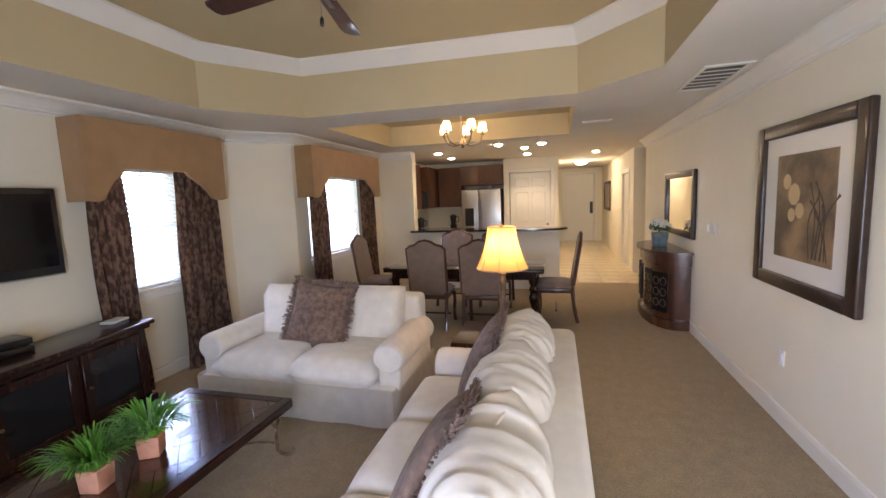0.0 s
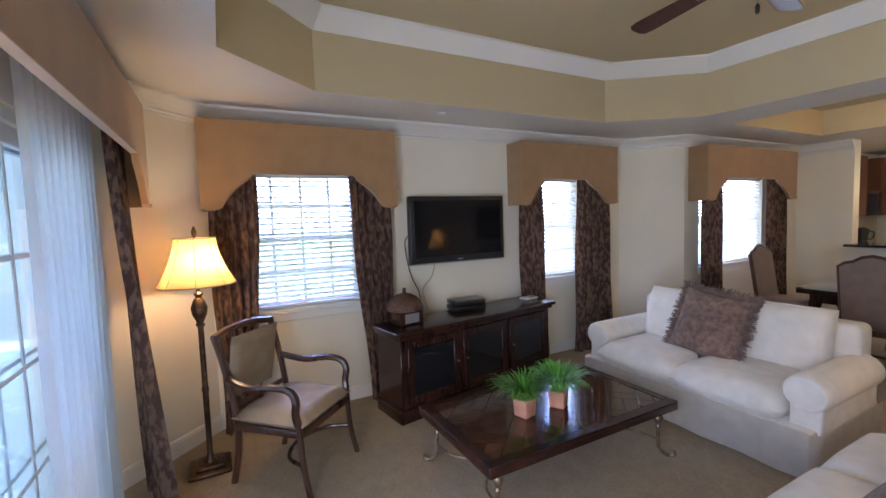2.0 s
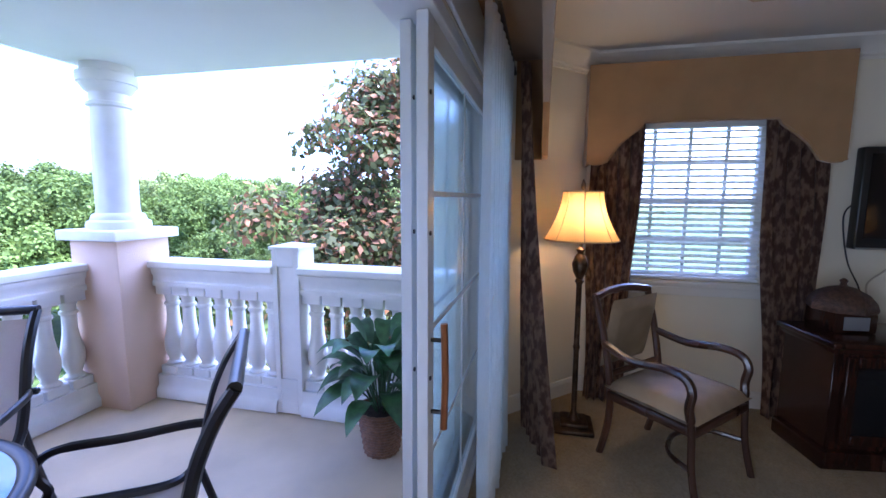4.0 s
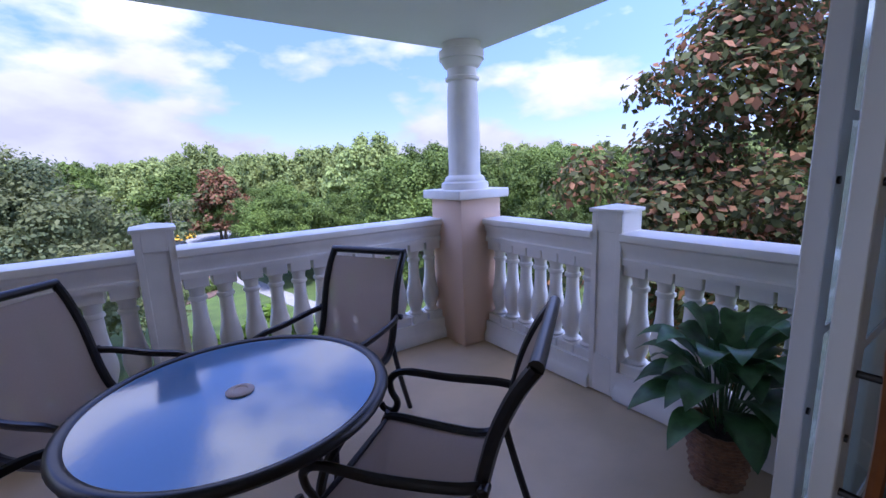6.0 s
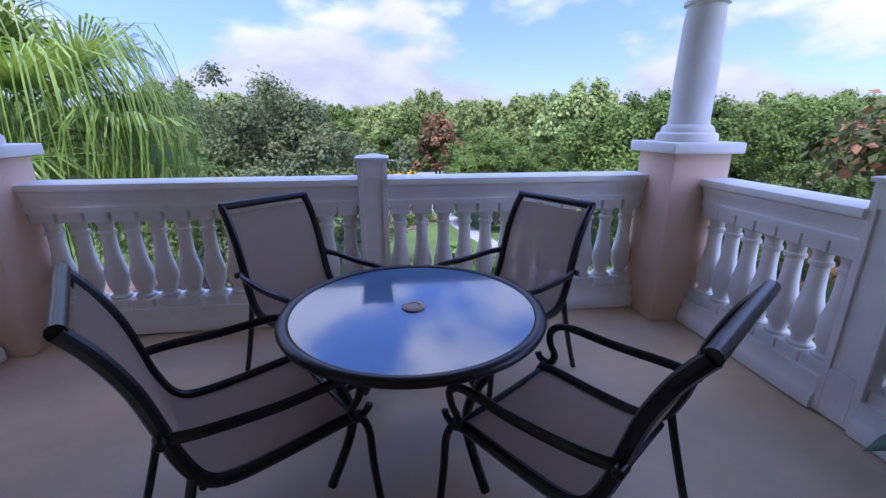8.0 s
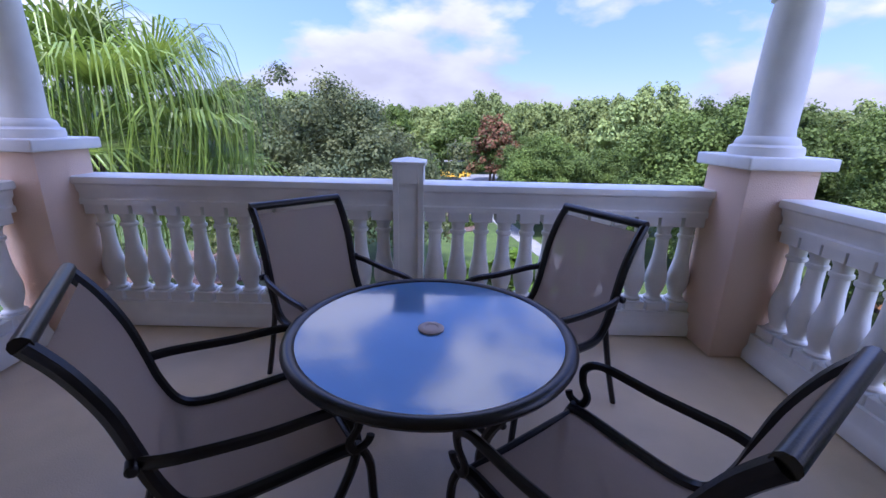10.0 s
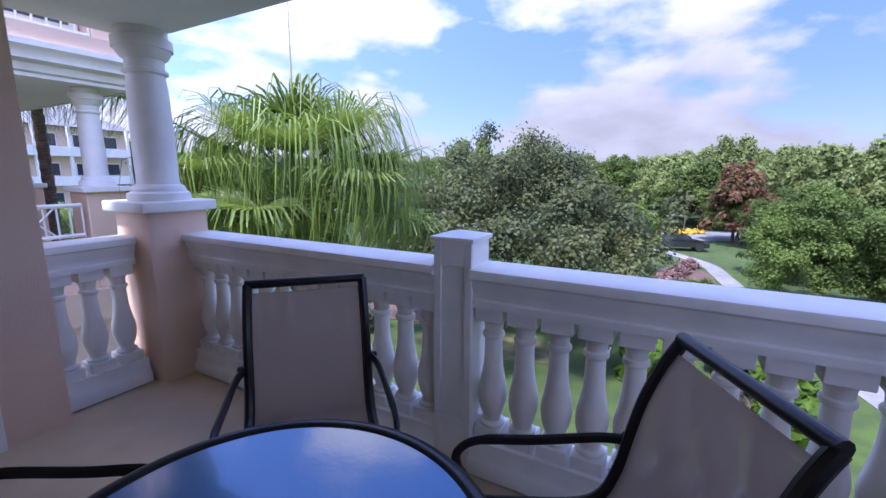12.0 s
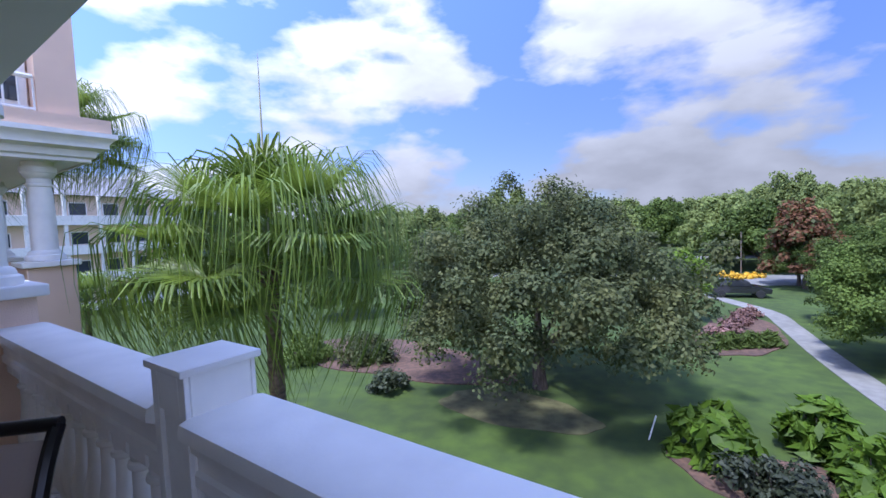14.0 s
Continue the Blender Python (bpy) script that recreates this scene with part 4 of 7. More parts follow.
strip("pavement", [(-12, -8), (-8.4, -18.0), (-6.7, -25.2), (-5.6, -31.0), (-4.8, -36.5), (-3.8, -41), (0.2, -47)], 1.2, 0.03, CONC, "pale concrete footpath across the lawn", "path")
strip("pavement_west", [(-16, -2), (-11, -6.5), (-9.5, -12)], 1.4, 0.03, CONC, "pale concrete footpath beside the building", "path")
strip("road", [(60, -62), (20, -56), (2, -56), (-25, -66), (-70, -72)], 7.5, 0.02, ASPH, "grey asphalt road behind the lawn", "road")
strip("road_far", [(40, -86), (6, -84), (-12, -88), (-60, -96)], 5.0, 0.02, ASPH, "grey road round the flower bed", "road")


def bed(name, x, y, rx, ry, material, label, seed, z=0.05):
    b = bmesh.new()
    r = random.Random(seed)
    n = 40
    ph = [r.uniform(0, 6.28) for _ in range(3)]
    ring = []
    for k in range(n):
        a = 2 * math.pi * k / n
        q = 1 + 0.10 * math.sin(2 * a + ph[0]) + 0.07 * math.sin(3 * a + ph[1]) + 0.04 * math.sin(7 * a + ph[2])
        ring.append((x + rx * q * math.cos(a), y + ry * q * math.sin(a)))
    prism(b, ring, GROUND - 0.1, GROUND + z)
    return structure(name, b, material, label, "ground")


bed("mulch_bed_oak", 13.5, -20.5, 6.5, 3.0, MULCH, "dark brown mulch bed under the trees", 1)
bed("mulch_bed_path", -2.2, -33.5, 2.2, 5.0, MULCH, "pinkish brown mulch bed beside the footpath", 2)
bed("mulch_bed_shrubs", -3.2, -17.1, 2.6, 1.6, MULCH, "brown mulch bed round the shrubs", 3)
bed("bare_soil", 5.0, -17.9, 3.4, 1.4, paint("thin_shaded_grass", (0.12, 0.115, 0.05), 0.95, 0.25, 2, 0.8, 30), "thin bare grass under the oak", 6, 0.012)


def shrub(x, y, rx, rz, key, count, size, seed, label, long=1.6, group=""):
    t = thing("shrub", pose(x, y, GROUND), label, "shrub", group)
    cs, rs = crown_clumps(rx, rx, rz, 26, seed, -0.1, 0, 0.3)
    o = new("foliage", leaf_mesh("foliage", [(a, c, abs(d) + 0.05) for a, c, d in cs], rs, count, size, LEAF[key], seed, 0.6, long))
    o.parent = t
    b = bmesh.new()
    for k in range(5):
        tube(b, [(0, 0, -0.05), (rx * 0.4 * math.cos(k * 1.3), rx * 0.4 * math.sin(k * 1.3), rz * 0.8)], [0.03, 0.01], 5)
    part("stems", b, BARK, t)
    return t


LEAF["philo"] = leafy(paint("cut_leaf_yellow_green", (0.12, 0.20, 0.02), 0.5, 0.2, 3, per=0.5, spec=0.2, color2=(0.07, 0.125, 0.015)))
LEAF["bush"] = leafy(paint("dull_bush_leaf", (0.075, 0.095, 0.05), 0.6, 0.2, 3, per=0.5))
LEAF["yellow"] = paint("yellow_flower", (0.75, 0.46, 0.03), 0.6, 0.1, 3, per=0.3)
LEAF["pinkbush"] = paint("dusky_pink_shrub_leaf", (0.26, 0.14, 0.12), 0.7, 0.2, 3, per=0.5)
shrub(-1.5, -17.8, 1.15, 1.3, "philo", 1500, 0.26, 41, "large-leaved yellow-green shrub on the lawn", 2.6)
shrub(-4.0, -19.4, 0.8, 1.5, "philo", 650, 0.26, 42, "sparse large-leaved yellow-green shrub", 2.6)
shrub(-4.9, -18.2, 1.0, 1.1, "philo", 900, 0.24, 43, "low large-leaved yellow-green shrub", 2.6)
shrub(-2.8, -16.2, 1.2, 1.0, "bush", 4200, 0.09, 44, "rounded dull green bush", 1.8)
shrub(-5.0, -16.2, 1.0, 0.9, "philo", 900, 0.22, 45, "bright green shrub at the bed's edge", 2.6)
shrub(10.5, -16.8, 0.9, 0.9, "bush", 2500, 0.1, 46, "dark shrub on the mulch bed")
shrub(14.5, -19.5, 1.8, 1.2, "oak", 4000, 0.12, 47, "dark shrub behind the palm")
shrub(17.5, -18.0, 1.5, 1.3, "green", 3500, 0.12, 48, "green shrub behind the palm")
for k in range(7):
    shrub(-0.9 - 0.45 * k, -29.3 - 0.35 * k, 0.45, 0.75, "green", 420, 0.09, 50 + k, "tuft of upright ornamental grass", 6.0, "ornamental grasses")
for k in range(6):
    shrub(-1.3 - 0.3 * k, -31.5 - 1.5 * k, 0.7, 0.7, "pinkbush", 600, 0.12, 60 + k, "dusky pink low shrub in the mulch bed", 1.6, "pink shrubs")
for k in range(9):
    shrub(3.0 - 0.9 * k, -59 - 0.7 * (k % 3), 0.9, 0.45, "yellow", 900, 0.14, 70 + k, "low mound of yellow flowers", 1.3, "yellow flower bed")
for k in range(16):
    shrub(-13.5 - 0.3 * (k % 3), -1.5 - 1.1 * k, 0.9, 1.1, "dark", 1500, 0.12, 80 + k, "clipped dark hedge plant", 1.6, "hedge")
bm = bmesh.new()
tube(bm, [(0.3, -17.9, GROUND - 0.05), (0.1, -18.1, GROUND + 0.75)], 0.025, 6)
tagged(link("stake", bm, BWHITE), "leaning white marker stake in the lawn", "stake")


def parked_car(x, y, rz, color, label):
    t = thing("parked_car", pose(x, y, GROUND + 0.02, 0, 0, rz), label, "car", "parked cars")
    body = paint("car_paint", color, 0.2, 0.05, 3, coat=1.0)
    b = bmesh.new()
    side = [(-2.2, 0.35), (-2.25, 0.75), (-1.5, 0.92), (-0.9, 0.95), (1.6, 0.98), (2.2, 0.9), (2.25, 0.4)]
    lo = [[b.verts.new((px, s * 0.88, pz)) for px, pz in side] for s in (-1, 1)]
    n = len(side)
    for i in range(n):
        b.faces.new((lo[0][i], lo[0][(i + 1) % n], lo[1][(i + 1) % n], lo[1][i]))
    b.faces.new(lo[0])
    b.faces.new(lo[1][::-1])
    bmesh.ops.bevel(b, geom=list(b.edges), offset=0.06, segments=2, affect="EDGES")
    part("body", b, body, t)
    b = bmesh.new()
    v = box(b, -0.95, 1.7, -0.8, 0.8, 0.93, 1.42)
    for q in v:
        if q.co.z > 1.2:
            q.co.x = q.co.x * 0.72 + 0.1
            q.co.y *= 0.82
    bmesh.ops.bevel(b, geom=list(b.edges), offset=0.07, segments=2, affect="EDGES")
    part("cabin_glass", b, paint("dark_car_glass", (0.02, 0.022, 0.025), 0.08), t)
    for sx in (-1.4, 1.4):
        for sy in (-0.82, 0.82):
            b = bmesh.new()
            lathe(b, [(0.2, -0.1), (0.31, -0.1), (0.33, -0.07), (0.33, 0.07), (0.31, 0.1), (0.2, 0.1)], 18, pose(sx, sy, 0.33, 90, 0, 0))
            part("wheel", b, paint("tyre_rubber", (0.02, 0.02, 0.02), 0.8), t)
    return t


parked_car(-2.2, -47.0, 15, (0.02, 0.02, 0.025), "black car parked beside the road")
parked_car(1.6, -50.5, 10, (0.08, 0.08, 0.09), "dark grey car parked beside the road")
bm = bmesh.new()
tube(bm, [(-2.6, -60, GROUND), (-2.6, -60, GROUND + 5.0)], 0.06, 8)
tagged(link("utility_pole", bm, paint("grey_pole", (0.16, 0.13, 0.10), 0.8)), "thin grey pole beside the road", "pole")

# ---- next wing of the building ----
def guard_rail(t, x0, y0, x1, y1, z):
    """A light metal guard rail with thin bars and crossed panels."""
    d = Vector((x1 - x0, y1 - y0, 0))
    n = max(2, int(d.length / 0.13))
    b = bmesh.new()
    tube(b, [(x0, y0, z + 0.42), (x1, y1, z + 0.42)], 0.03, 6)
    tube(b, [(x0, y0, z + 0.03), (x1, y1, z + 0.03)], 0.025, 6)
    for k in range(n + 1):
        p = Vector((x0, y0, z)) + d * k / n
        tube(b, [p, p + Vector((0, 0, 0.42))], 0.012, 5)
    for k in range(2, n - 3, 7):
        p, q = Vector((x0, y0, z)) + d * k / n, Vector((x0, y0, z)) + d * (k + 3) / n
        tube(b, [p, q + Vector((0, 0, 0.42))], 0.012, 5)
        tube(b, [q, p + Vector((0, 0, 0.42))], 0.012, 5)
    part("guard_rail", b, BWHITE, t, "white metal guard rail with crossed panels")


NX, NS = 4.82, -5.66
wing = thing("building_wing", pose(0, 0, 0), "peach stucco wing with white cornices, columns and balconies", "building")
bm = bmesh.new()
box(bm, NX + 0.02, NX + 9, NS + 0.02, -1.3, 2.955, 3.14)
part("parapet_band", bm, STUCCO, wing)
bm = bmesh.new()
moulding(bm, [(NX + 9, NS + 0.25, 0), (NX + 0.25, NS + 0.25, 0), (NX + 0.25, -1.3, 0)][::-1], [(0, 2.60), (0, 2.96), (-0.28, 2.96), (-0.28, 2.90), (-0.24, 2.87), (-0.20, 2.82), (-0.20, 2.77), (-0.10, 2.74), (-0.08, 2.66), (-0.04, 2.64), (-0.04, 2.60)][::-1])
part("cornice", bm, BWHITE, wing)
bm = bmesh.new()
box(bm, NX + 0.26, NX + 9, NS + 0.26, -1.3, 2.61, 2.949)
part("soffit", bm, BCEIL, wing)
bm = bmesh.new()
box(bm, NX + 0.25, NX + 9, NS + 0.25, -1.3, -0.45, -0.02)
part("floor_slab", bm, STUCCO, wing)
bm = bmesh.new()
box(bm, NX + 2.3, NX + 2.6, -4.2, -1.3, -5.6, 2.62)
box(bm, NX + 1.6, NX + 9, -2.6, -1.3, -5.6, 7.0)
box(bm, NX + 0.3, NX + 1.6, -1.9, -1.3, -5.6, 7.0)
part("back_wall", bm, STUCCO, wing)
bm = bmesh.new()
box(bm, NX + 0.10, NX + 2.4, NS + 0.32, NS + 0.72, 3.14, 7.0)
box(bm, NX + 0.42, NX + 2.4, NS + 0.72, -3.3, 3.14, 7.0)
upper = part("upper_wall", bm, STUCCO, wing)
bm = bmesh.new()
box(bm, NX + 0.36, NX + 0.415, NS + 0.74, NS + 1.55, 3.16, 4.75, 0.01, 1)
w = part("window_frame", bm, BWHITE, wing)
bm = bmesh.new()
box(bm, NX + 0.35, NX + 0.359, NS + 0.84, NS + 1.45, 3.30, 4.65)
part("pane", bm, paint("window_dark_glass", (0.05, 0.06, 0.07), 0.05), w)
bm = bmesh.new()
box(bm, NX + 0.3, NX + 9, NS + 0.6, -1.3, -5.6, -0.451)
part("lower_wall", bm, STUCCO, wing)
for k, (x, y) in enumerate([(NX + 0.62, NS + 0.66), (NX + 3.4, NS + 0.66), (NX + 6.2, NS + 0.66), (NX + 8.4, NS + 0.66)]):
    bm = bmesh.new()
    lathe(bm, [(r, z * 1.07 + 1.318) for r, z in SHAFT], 24, pose(x, y, 0.02))
    part("column", bm, BWHITE, wing)
    bm = bmesh.new()
    box(bm, x - 0.24, x + 0.24, y - 0.24, y + 0.24, -0.02, 1.26, 0.01, 1)
    part("pedestal", bm, STUCCO, wing)
    bm = bmesh.new()
    box(bm, x - 0.29, x + 0.29, y - 0.29, y + 0.29, 1.26, 1.335, 0.01, 1)
    part("pedestal_cap", bm, BWHITE, wing)
guard_rail(wing, NX + 0.45, -1.95, NX + 0.45, NS + 0.95, 0.68)
bm = bmesh.new()
box(bm, NX + 0.38, NX + 0.52, NS + 0.9, -1.92, -0.02, 0.66)
part("low_wall", bm, STUCCO, wing)
guard_rail(wing, NX + 0.12, -1.5, NX + 0.12, NS + 0.74, 3.14)
RED = paint("dark_red_cushion", (0.16, 0.02, 0.025), 0.8)


def simple_chair(x, y, z, rz, seat_mat, label):
    t = thing("balcony_chair", pose(x, y, z, 0, 0, rz), label, "chair", "chairs on the next balcony")
    b = bmesh.new()
    box(b, -0.25, 0.25, -0.25, 0.25, 0.40, 0.48, 0.02, 2)
    part("seat", b, seat_mat, t)
    b = bmesh.new()
    box(b, -0.25, 0.25, -0.27, -0.22, 0.48, 0.95, 0.02, 2)
    part("backrest", b, seat_mat, t)
    for sx in (-0.23, 0.23):
        for sy in (-0.23, 0.23):
            b = bmesh.new()
            tube(b, [(sx, sy, 0), (sx, sy, 0.41)], 0.018, 6)
            part("leg", b, BLACKM, t)
    return t


for x, y, z, a in [(NX + 1.1, -3.2, -0.02, 60), (NX + 1.15, -4.0, -0.02, 120), (NX + 1.0, -3.0, 3.42, 80), (NX + 1.1, -4.0, 3.42, 100)]:
    simple_chair(x, y, z, a, RED, "dark red cushioned chair on the next balcony")

far = thing("apartment_building", pose(53, -25, GROUND, 0, 0, 14), "cream apartment building with white balconies beyond the palms", "building")
CREAM = paint("cream_stucco", (0.74, 0.58, 0.42), 0.9, 0.04, 1.0, 0.3, 60)
bm = bmesh.new()
box(bm, 0, 12, -3, 16, 0, 11.5)
part("wall", bm, CREAM, far)
bm = bmesh.new()
v = box(bm, -0.8, 12.8, -3.8, 16.8, 11.5, 14.0)
for q in v:
    if q.co.z > 13:
        q.co.x = (q.co.x - 6) * 0.35 + 6
        q.co.y = (q.co.y - 6.5) * 0.6 + 6.5
part("roof", bm, paint("grey_roof_shingle", (0.25, 0.25, 0.26), 0.9), far)
for f in range(4):
    bm = bmesh.new()
    box(bm, -1.2, -0.005, -2.5, 15.5, f * 2.85 - 0.05 + 0.1, f * 2.85 + 0.95, 0.02, 1)
    part("balcony", bm, BWHITE, far)
    for k in range(6):
        bm = bmesh.new()
        box(bm, -0.06, -0.004, -2.0 + k * 3, -0.4 + k * 3, f * 2.85 + 1.0, f * 2.85 + 2.3, 0.02, 1)
        w = part("window", bm, BWHITE, far)
        bm = bmesh.new()
        box(bm, -0.075, -0.061, -1.9 + k * 3, -0.5 + k * 3, f * 2.85 + 1.05, f * 2.85 + 2.2)
        part("pane", bm, paint("window_dark_glass", (0.05, 0.06, 0.07), 0.05) if f + k == 0 else bpy.data.materials["window_dark_glass"], w)
for k in range(7):
    bm = bmesh.new()
    box(bm, -1.15, -0.9, -2.5 + k * 2.95, -2.25 + k * 2.95, 0, 11.5)
    part("post", bm, BWHITE, far)

# ---- windows, blinds, valances, drapes ----
VINYL = paint("white_vinyl", (0.82, 0.82, 0.80), 0.35, 0.01)
PANE = clear("window_glass", (0.93, 0.97, 0.98))
BLIND = cloth_through("white_blind_slat", (0.92, 0.92, 0.91), 0.02, fold=0.7)
VALANCE = paint("tan_valance_fabric", (0.38, 0.225, 0.10), 0.9, 0.06, 6, 0.25, 500, sheen=0.3)
DRAPE = paint("brown_patterned_drape", (0.27, 0.165, 0.105), 0.8, 0.12, 30, 0.2, 300, color2=(0.10, 0.052, 0.036), stretch=(1.0, 1.0, 0.5), sheen=0.1, low=0.44, high=0.58)


def window_unit(name, x, y0, y1, z0, z1, cols, tilt, label):
    w = tagged(new(name), label, "window", kind="structure")
    w.location = (x, 0, 0)
    b = bmesh.new()
    for a, c, e, f in [(y0, y0 + 0.05, z0, z1), (y1 - 0.05, y1, z0, z1), (y0 + 0.05, y1 - 0.05, z0, z0 + 0.05), (y0 + 0.05, y1 - 0.05, z1 - 0.05, z1), (y0 + 0.05, y1 - 0.05, (z0 + z1) / 2 - 0.025, (z0 + z1) / 2 + 0.025)]:
        box(b, -0.15, -0.09, a, c, e, f, 0.004, 1)
    fr = part("window_frame", b, VINYL, w)
    b = bmesh.new()
    for k in range(1, cols):
        yy = y0 + (y1 - y0) * k / cols
        box(b, -0.128, -0.112, yy - 0.011, yy + 0.011, z0 + 0.05, z1 - 0.05)
    for k in (1, 3):
        zz = z0 + (z1 - z0) * k / 4
        box(b, -0.127, -0.113, y0 + 0.05, y1 - 0.05, zz - 0.011, zz + 0.011)
    part("muntins", b, VINYL, fr)
    b = bmesh.new()
    box(b, -0.122, -0.118, y0 + 0.04, y1 - 0.04, z0 + 0.04, z1 - 0.04)
    g = part("pane", b, PANE, w)
    g.visible_shadow = False
    b = bmesh.new()
    box(b, -0.085, 0.03, y0 - 0.03, y1 + 0.03, z0 - 0.045, z0 - 0.004, 0.008, 2)
    box(b, 0.001, 0.016, y0 - 0.01, y1 + 0.01, z0 - 0.11, z0 - 0.046, 0.004, 1)
    part("window_sill", b, TRIM, w)
    bl = tagged(new("window_blind"), "white slatted blind half open in the window", "blind")
    bl.location = (x - 0.045, 0, 0)
    b = bmesh.new()
    box(b, -0.025, 0.03, y0 + 0.012, y1 - 0.012, z1 - 0.065, z1 - 0.006, 0.004, 1)
    part("headrail", b, VINYL, bl)
    b = bmesh.new()
    bmesh.ops.create_grid(b, x_segments=2, y_segments=1, size=0.5, matrix=Matrix.Diagonal((0.05, y1 - y0 - 0.03, 1, 1)))
    for q in b.verts:
        q.co.z = 0.004 * (1 - (q.co.x / 0.025) ** 2)
    bmesh.ops.solidify(b, geom=list(b.faces), thickness=0.0025)
    me = bpy.data.meshes.new("slat")
    b.to_mesh(me)
    b.free()
    me.materials.append(BLIND)
    n = int((z1 - z0 - 0.09) / 0.046)
    for k in range(n):
        o = new("slat", me)
        o.parent = bl
        o.matrix_basis = pose(0, (y0 + y1) / 2, z1 - 0.09 - 0.046 * k, 0, tilt, 0)
    b = bmesh.new()
    box(b, -0.024, 0.024, y0 + 0.014, y1 - 0.014, z0 + 0.004, z0 + 0.026, 0.003, 1)
    part("bottom_rail", b, VINYL, bl)
    return w


window_unit("window_1", WX, -0.15, 0.85, 0.95, 2.15, 4, 22, "white framed window with a slatted blind")
window_unit("window_2", WX, 2.75, 3.65, 0.95, 2.15, 3, 38, "white framed window with nearly closed blind")
window_unit("window_3", DX, 5.25, 6.79, 0.95, 2.15, 4, 38, "white framed dining window with nearly closed blind")


def valance(m, length, o0, o1, depth, label, ztop=2.49, zmid=2.085, zend=1.82):
    """A stiff fabric pelmet: x along, +y into the room; o0, o1: where the raised middle starts and ends."""
    t = thing("window_valance", m, label, "valance", "fabric valances")

    def low_edge(x):
        """Height of the lower edge at x along the board."""
        d = o0 - x if x < o0 else x - o1
        if d <= 0:
            return zmid
        w = o0 if x < o0 else length - o1
        u = min(1.0, d / w)
        if u > 0.62:
            return zend - 0.02 * math.sin((u - 0.62) / 0.38 * math.pi)
        k = u / 0.62
        return zmid - (zmid - zend) * (0.55 * k ** 0.6 + 0.45 * k ** 3)
    xs = sorted({0.0, o0, o1, length, *[o0 * k / 16 for k in range(17)], *[o1 + (length - o1) * k / 16 for k in range(17)]})
    left = [(x, low_edge(x)) for x in xs]
    b = bmesh.new()
    cols = [[b.verts.new((x, depth, z)), b.verts.new((x, depth, ztop)), b.verts.new((x, depth - 0.03, ztop)), b.verts.new((x, depth - 0.03, z))] for x, z in left]
    for p, q in zip(cols, cols[1:]):
        for k in range(4):
            b.faces.new((p[k], q[k], q[(k + 1) % 4], p[(k + 1) % 4]))
    b.faces.new(cols[0])
    b.faces.new(cols[-1][::-1])
    part("face_board", b, VALANCE, t, smooth=20)
    for x0 in (0.0, length - 0.03):
        b = bmesh.new()
        box(b, x0, x0 + 0.03, 0.002, depth - 0.031, zend - 0.015, ztop, 0.004, 1)
        part("return", b, VALANCE, t)
    b = bmesh.new()
    box(b, 0.031, length - 0.031, 0.002, depth - 0.031, ztop - 0.02, ztop, 0.003, 1)
    part("top_board", b, VALANCE, t)
    b = bmesh.new()
    tube(b, [(x, depth + 0.004, z + 0.004) for x, z in left], 0.006, 5, 1.0, (0, 1, 0))
    part("welt_cord", b, VALANCE, t)
    return t




def upright(x, y):
    """Local x runs along +y of the room, local y into the room from a west wall."""
    return Matrix.Translation((x, y, 0)) @ Matrix.Rotation(math.pi / 2, 4, "Z") @ Matrix.Diagonal((1, -1, 1, 1))


def drape(pts_top, pts_bot, z0, z1, folds, amp, material, name, label, category, group, thick=0.006):
    """Hanging cloth between two level lines, pleated."""
    t = thing(name, pose(0, 0, 0), label, category, group)
    a0, a1, c0, c1 = (Vector((*p, 0)) for p in (*pts_top, *pts_bot))
    nrm = Vector((-(a1 - a0).y, (a1 - a0).x, 0)).normalized()
    cols, rows = folds * 8, 14
    r = random.Random(int(abs(a0.x * 100 + a0.y * 57)))
    ph = [r.uniform(-0.5, 0.5) for _ in range(folds + 2)]
    grid = []
    for j in range(rows + 1):
        v = j / rows
        row = []
        for i in range(cols + 1):
            u = i / cols
            p = a0.lerp(a1, u).lerp(c0.lerp(c1, u), v ** 1.2)
            k = u * folds
            w = math.sin(2 * math.pi * k + ph[int(k)] * v * 1.5) + 0.35 * math.sin(4 * math.pi * k + 1.3 + v)
            p = p + nrm * amp * w * (0.75 + 0.45 * v) + (a1 - a0).normalized() * 0.012 * math.sin(3 * v * math.pi + k)
            row.append(Vector((p.x, p.y, z1 + (z0 - z1) * v)))
        grid.append(row)
    for nm, j0, j1 in (("cloth", 1, rows - 1), ("heading", 0, 1), ("hem", rows - 1, rows)):
        b = bmesh.new()
        lines = [[b.verts.new(p + nrm * (0.0 if nm == "cloth" else 0.0015)) for p in row] for row in grid[j0:j1 + 1]]
        for q, s in zip(lines, lines[1:]):
            for i in range(cols):
                b.faces.new((q[i], q[i + 1], s[i + 1], s[i]))
        bmesh.ops.solidify(b, geom=list(b.faces), thickness=thick)
        part(nm, b, material, t, smooth=70)
    return t


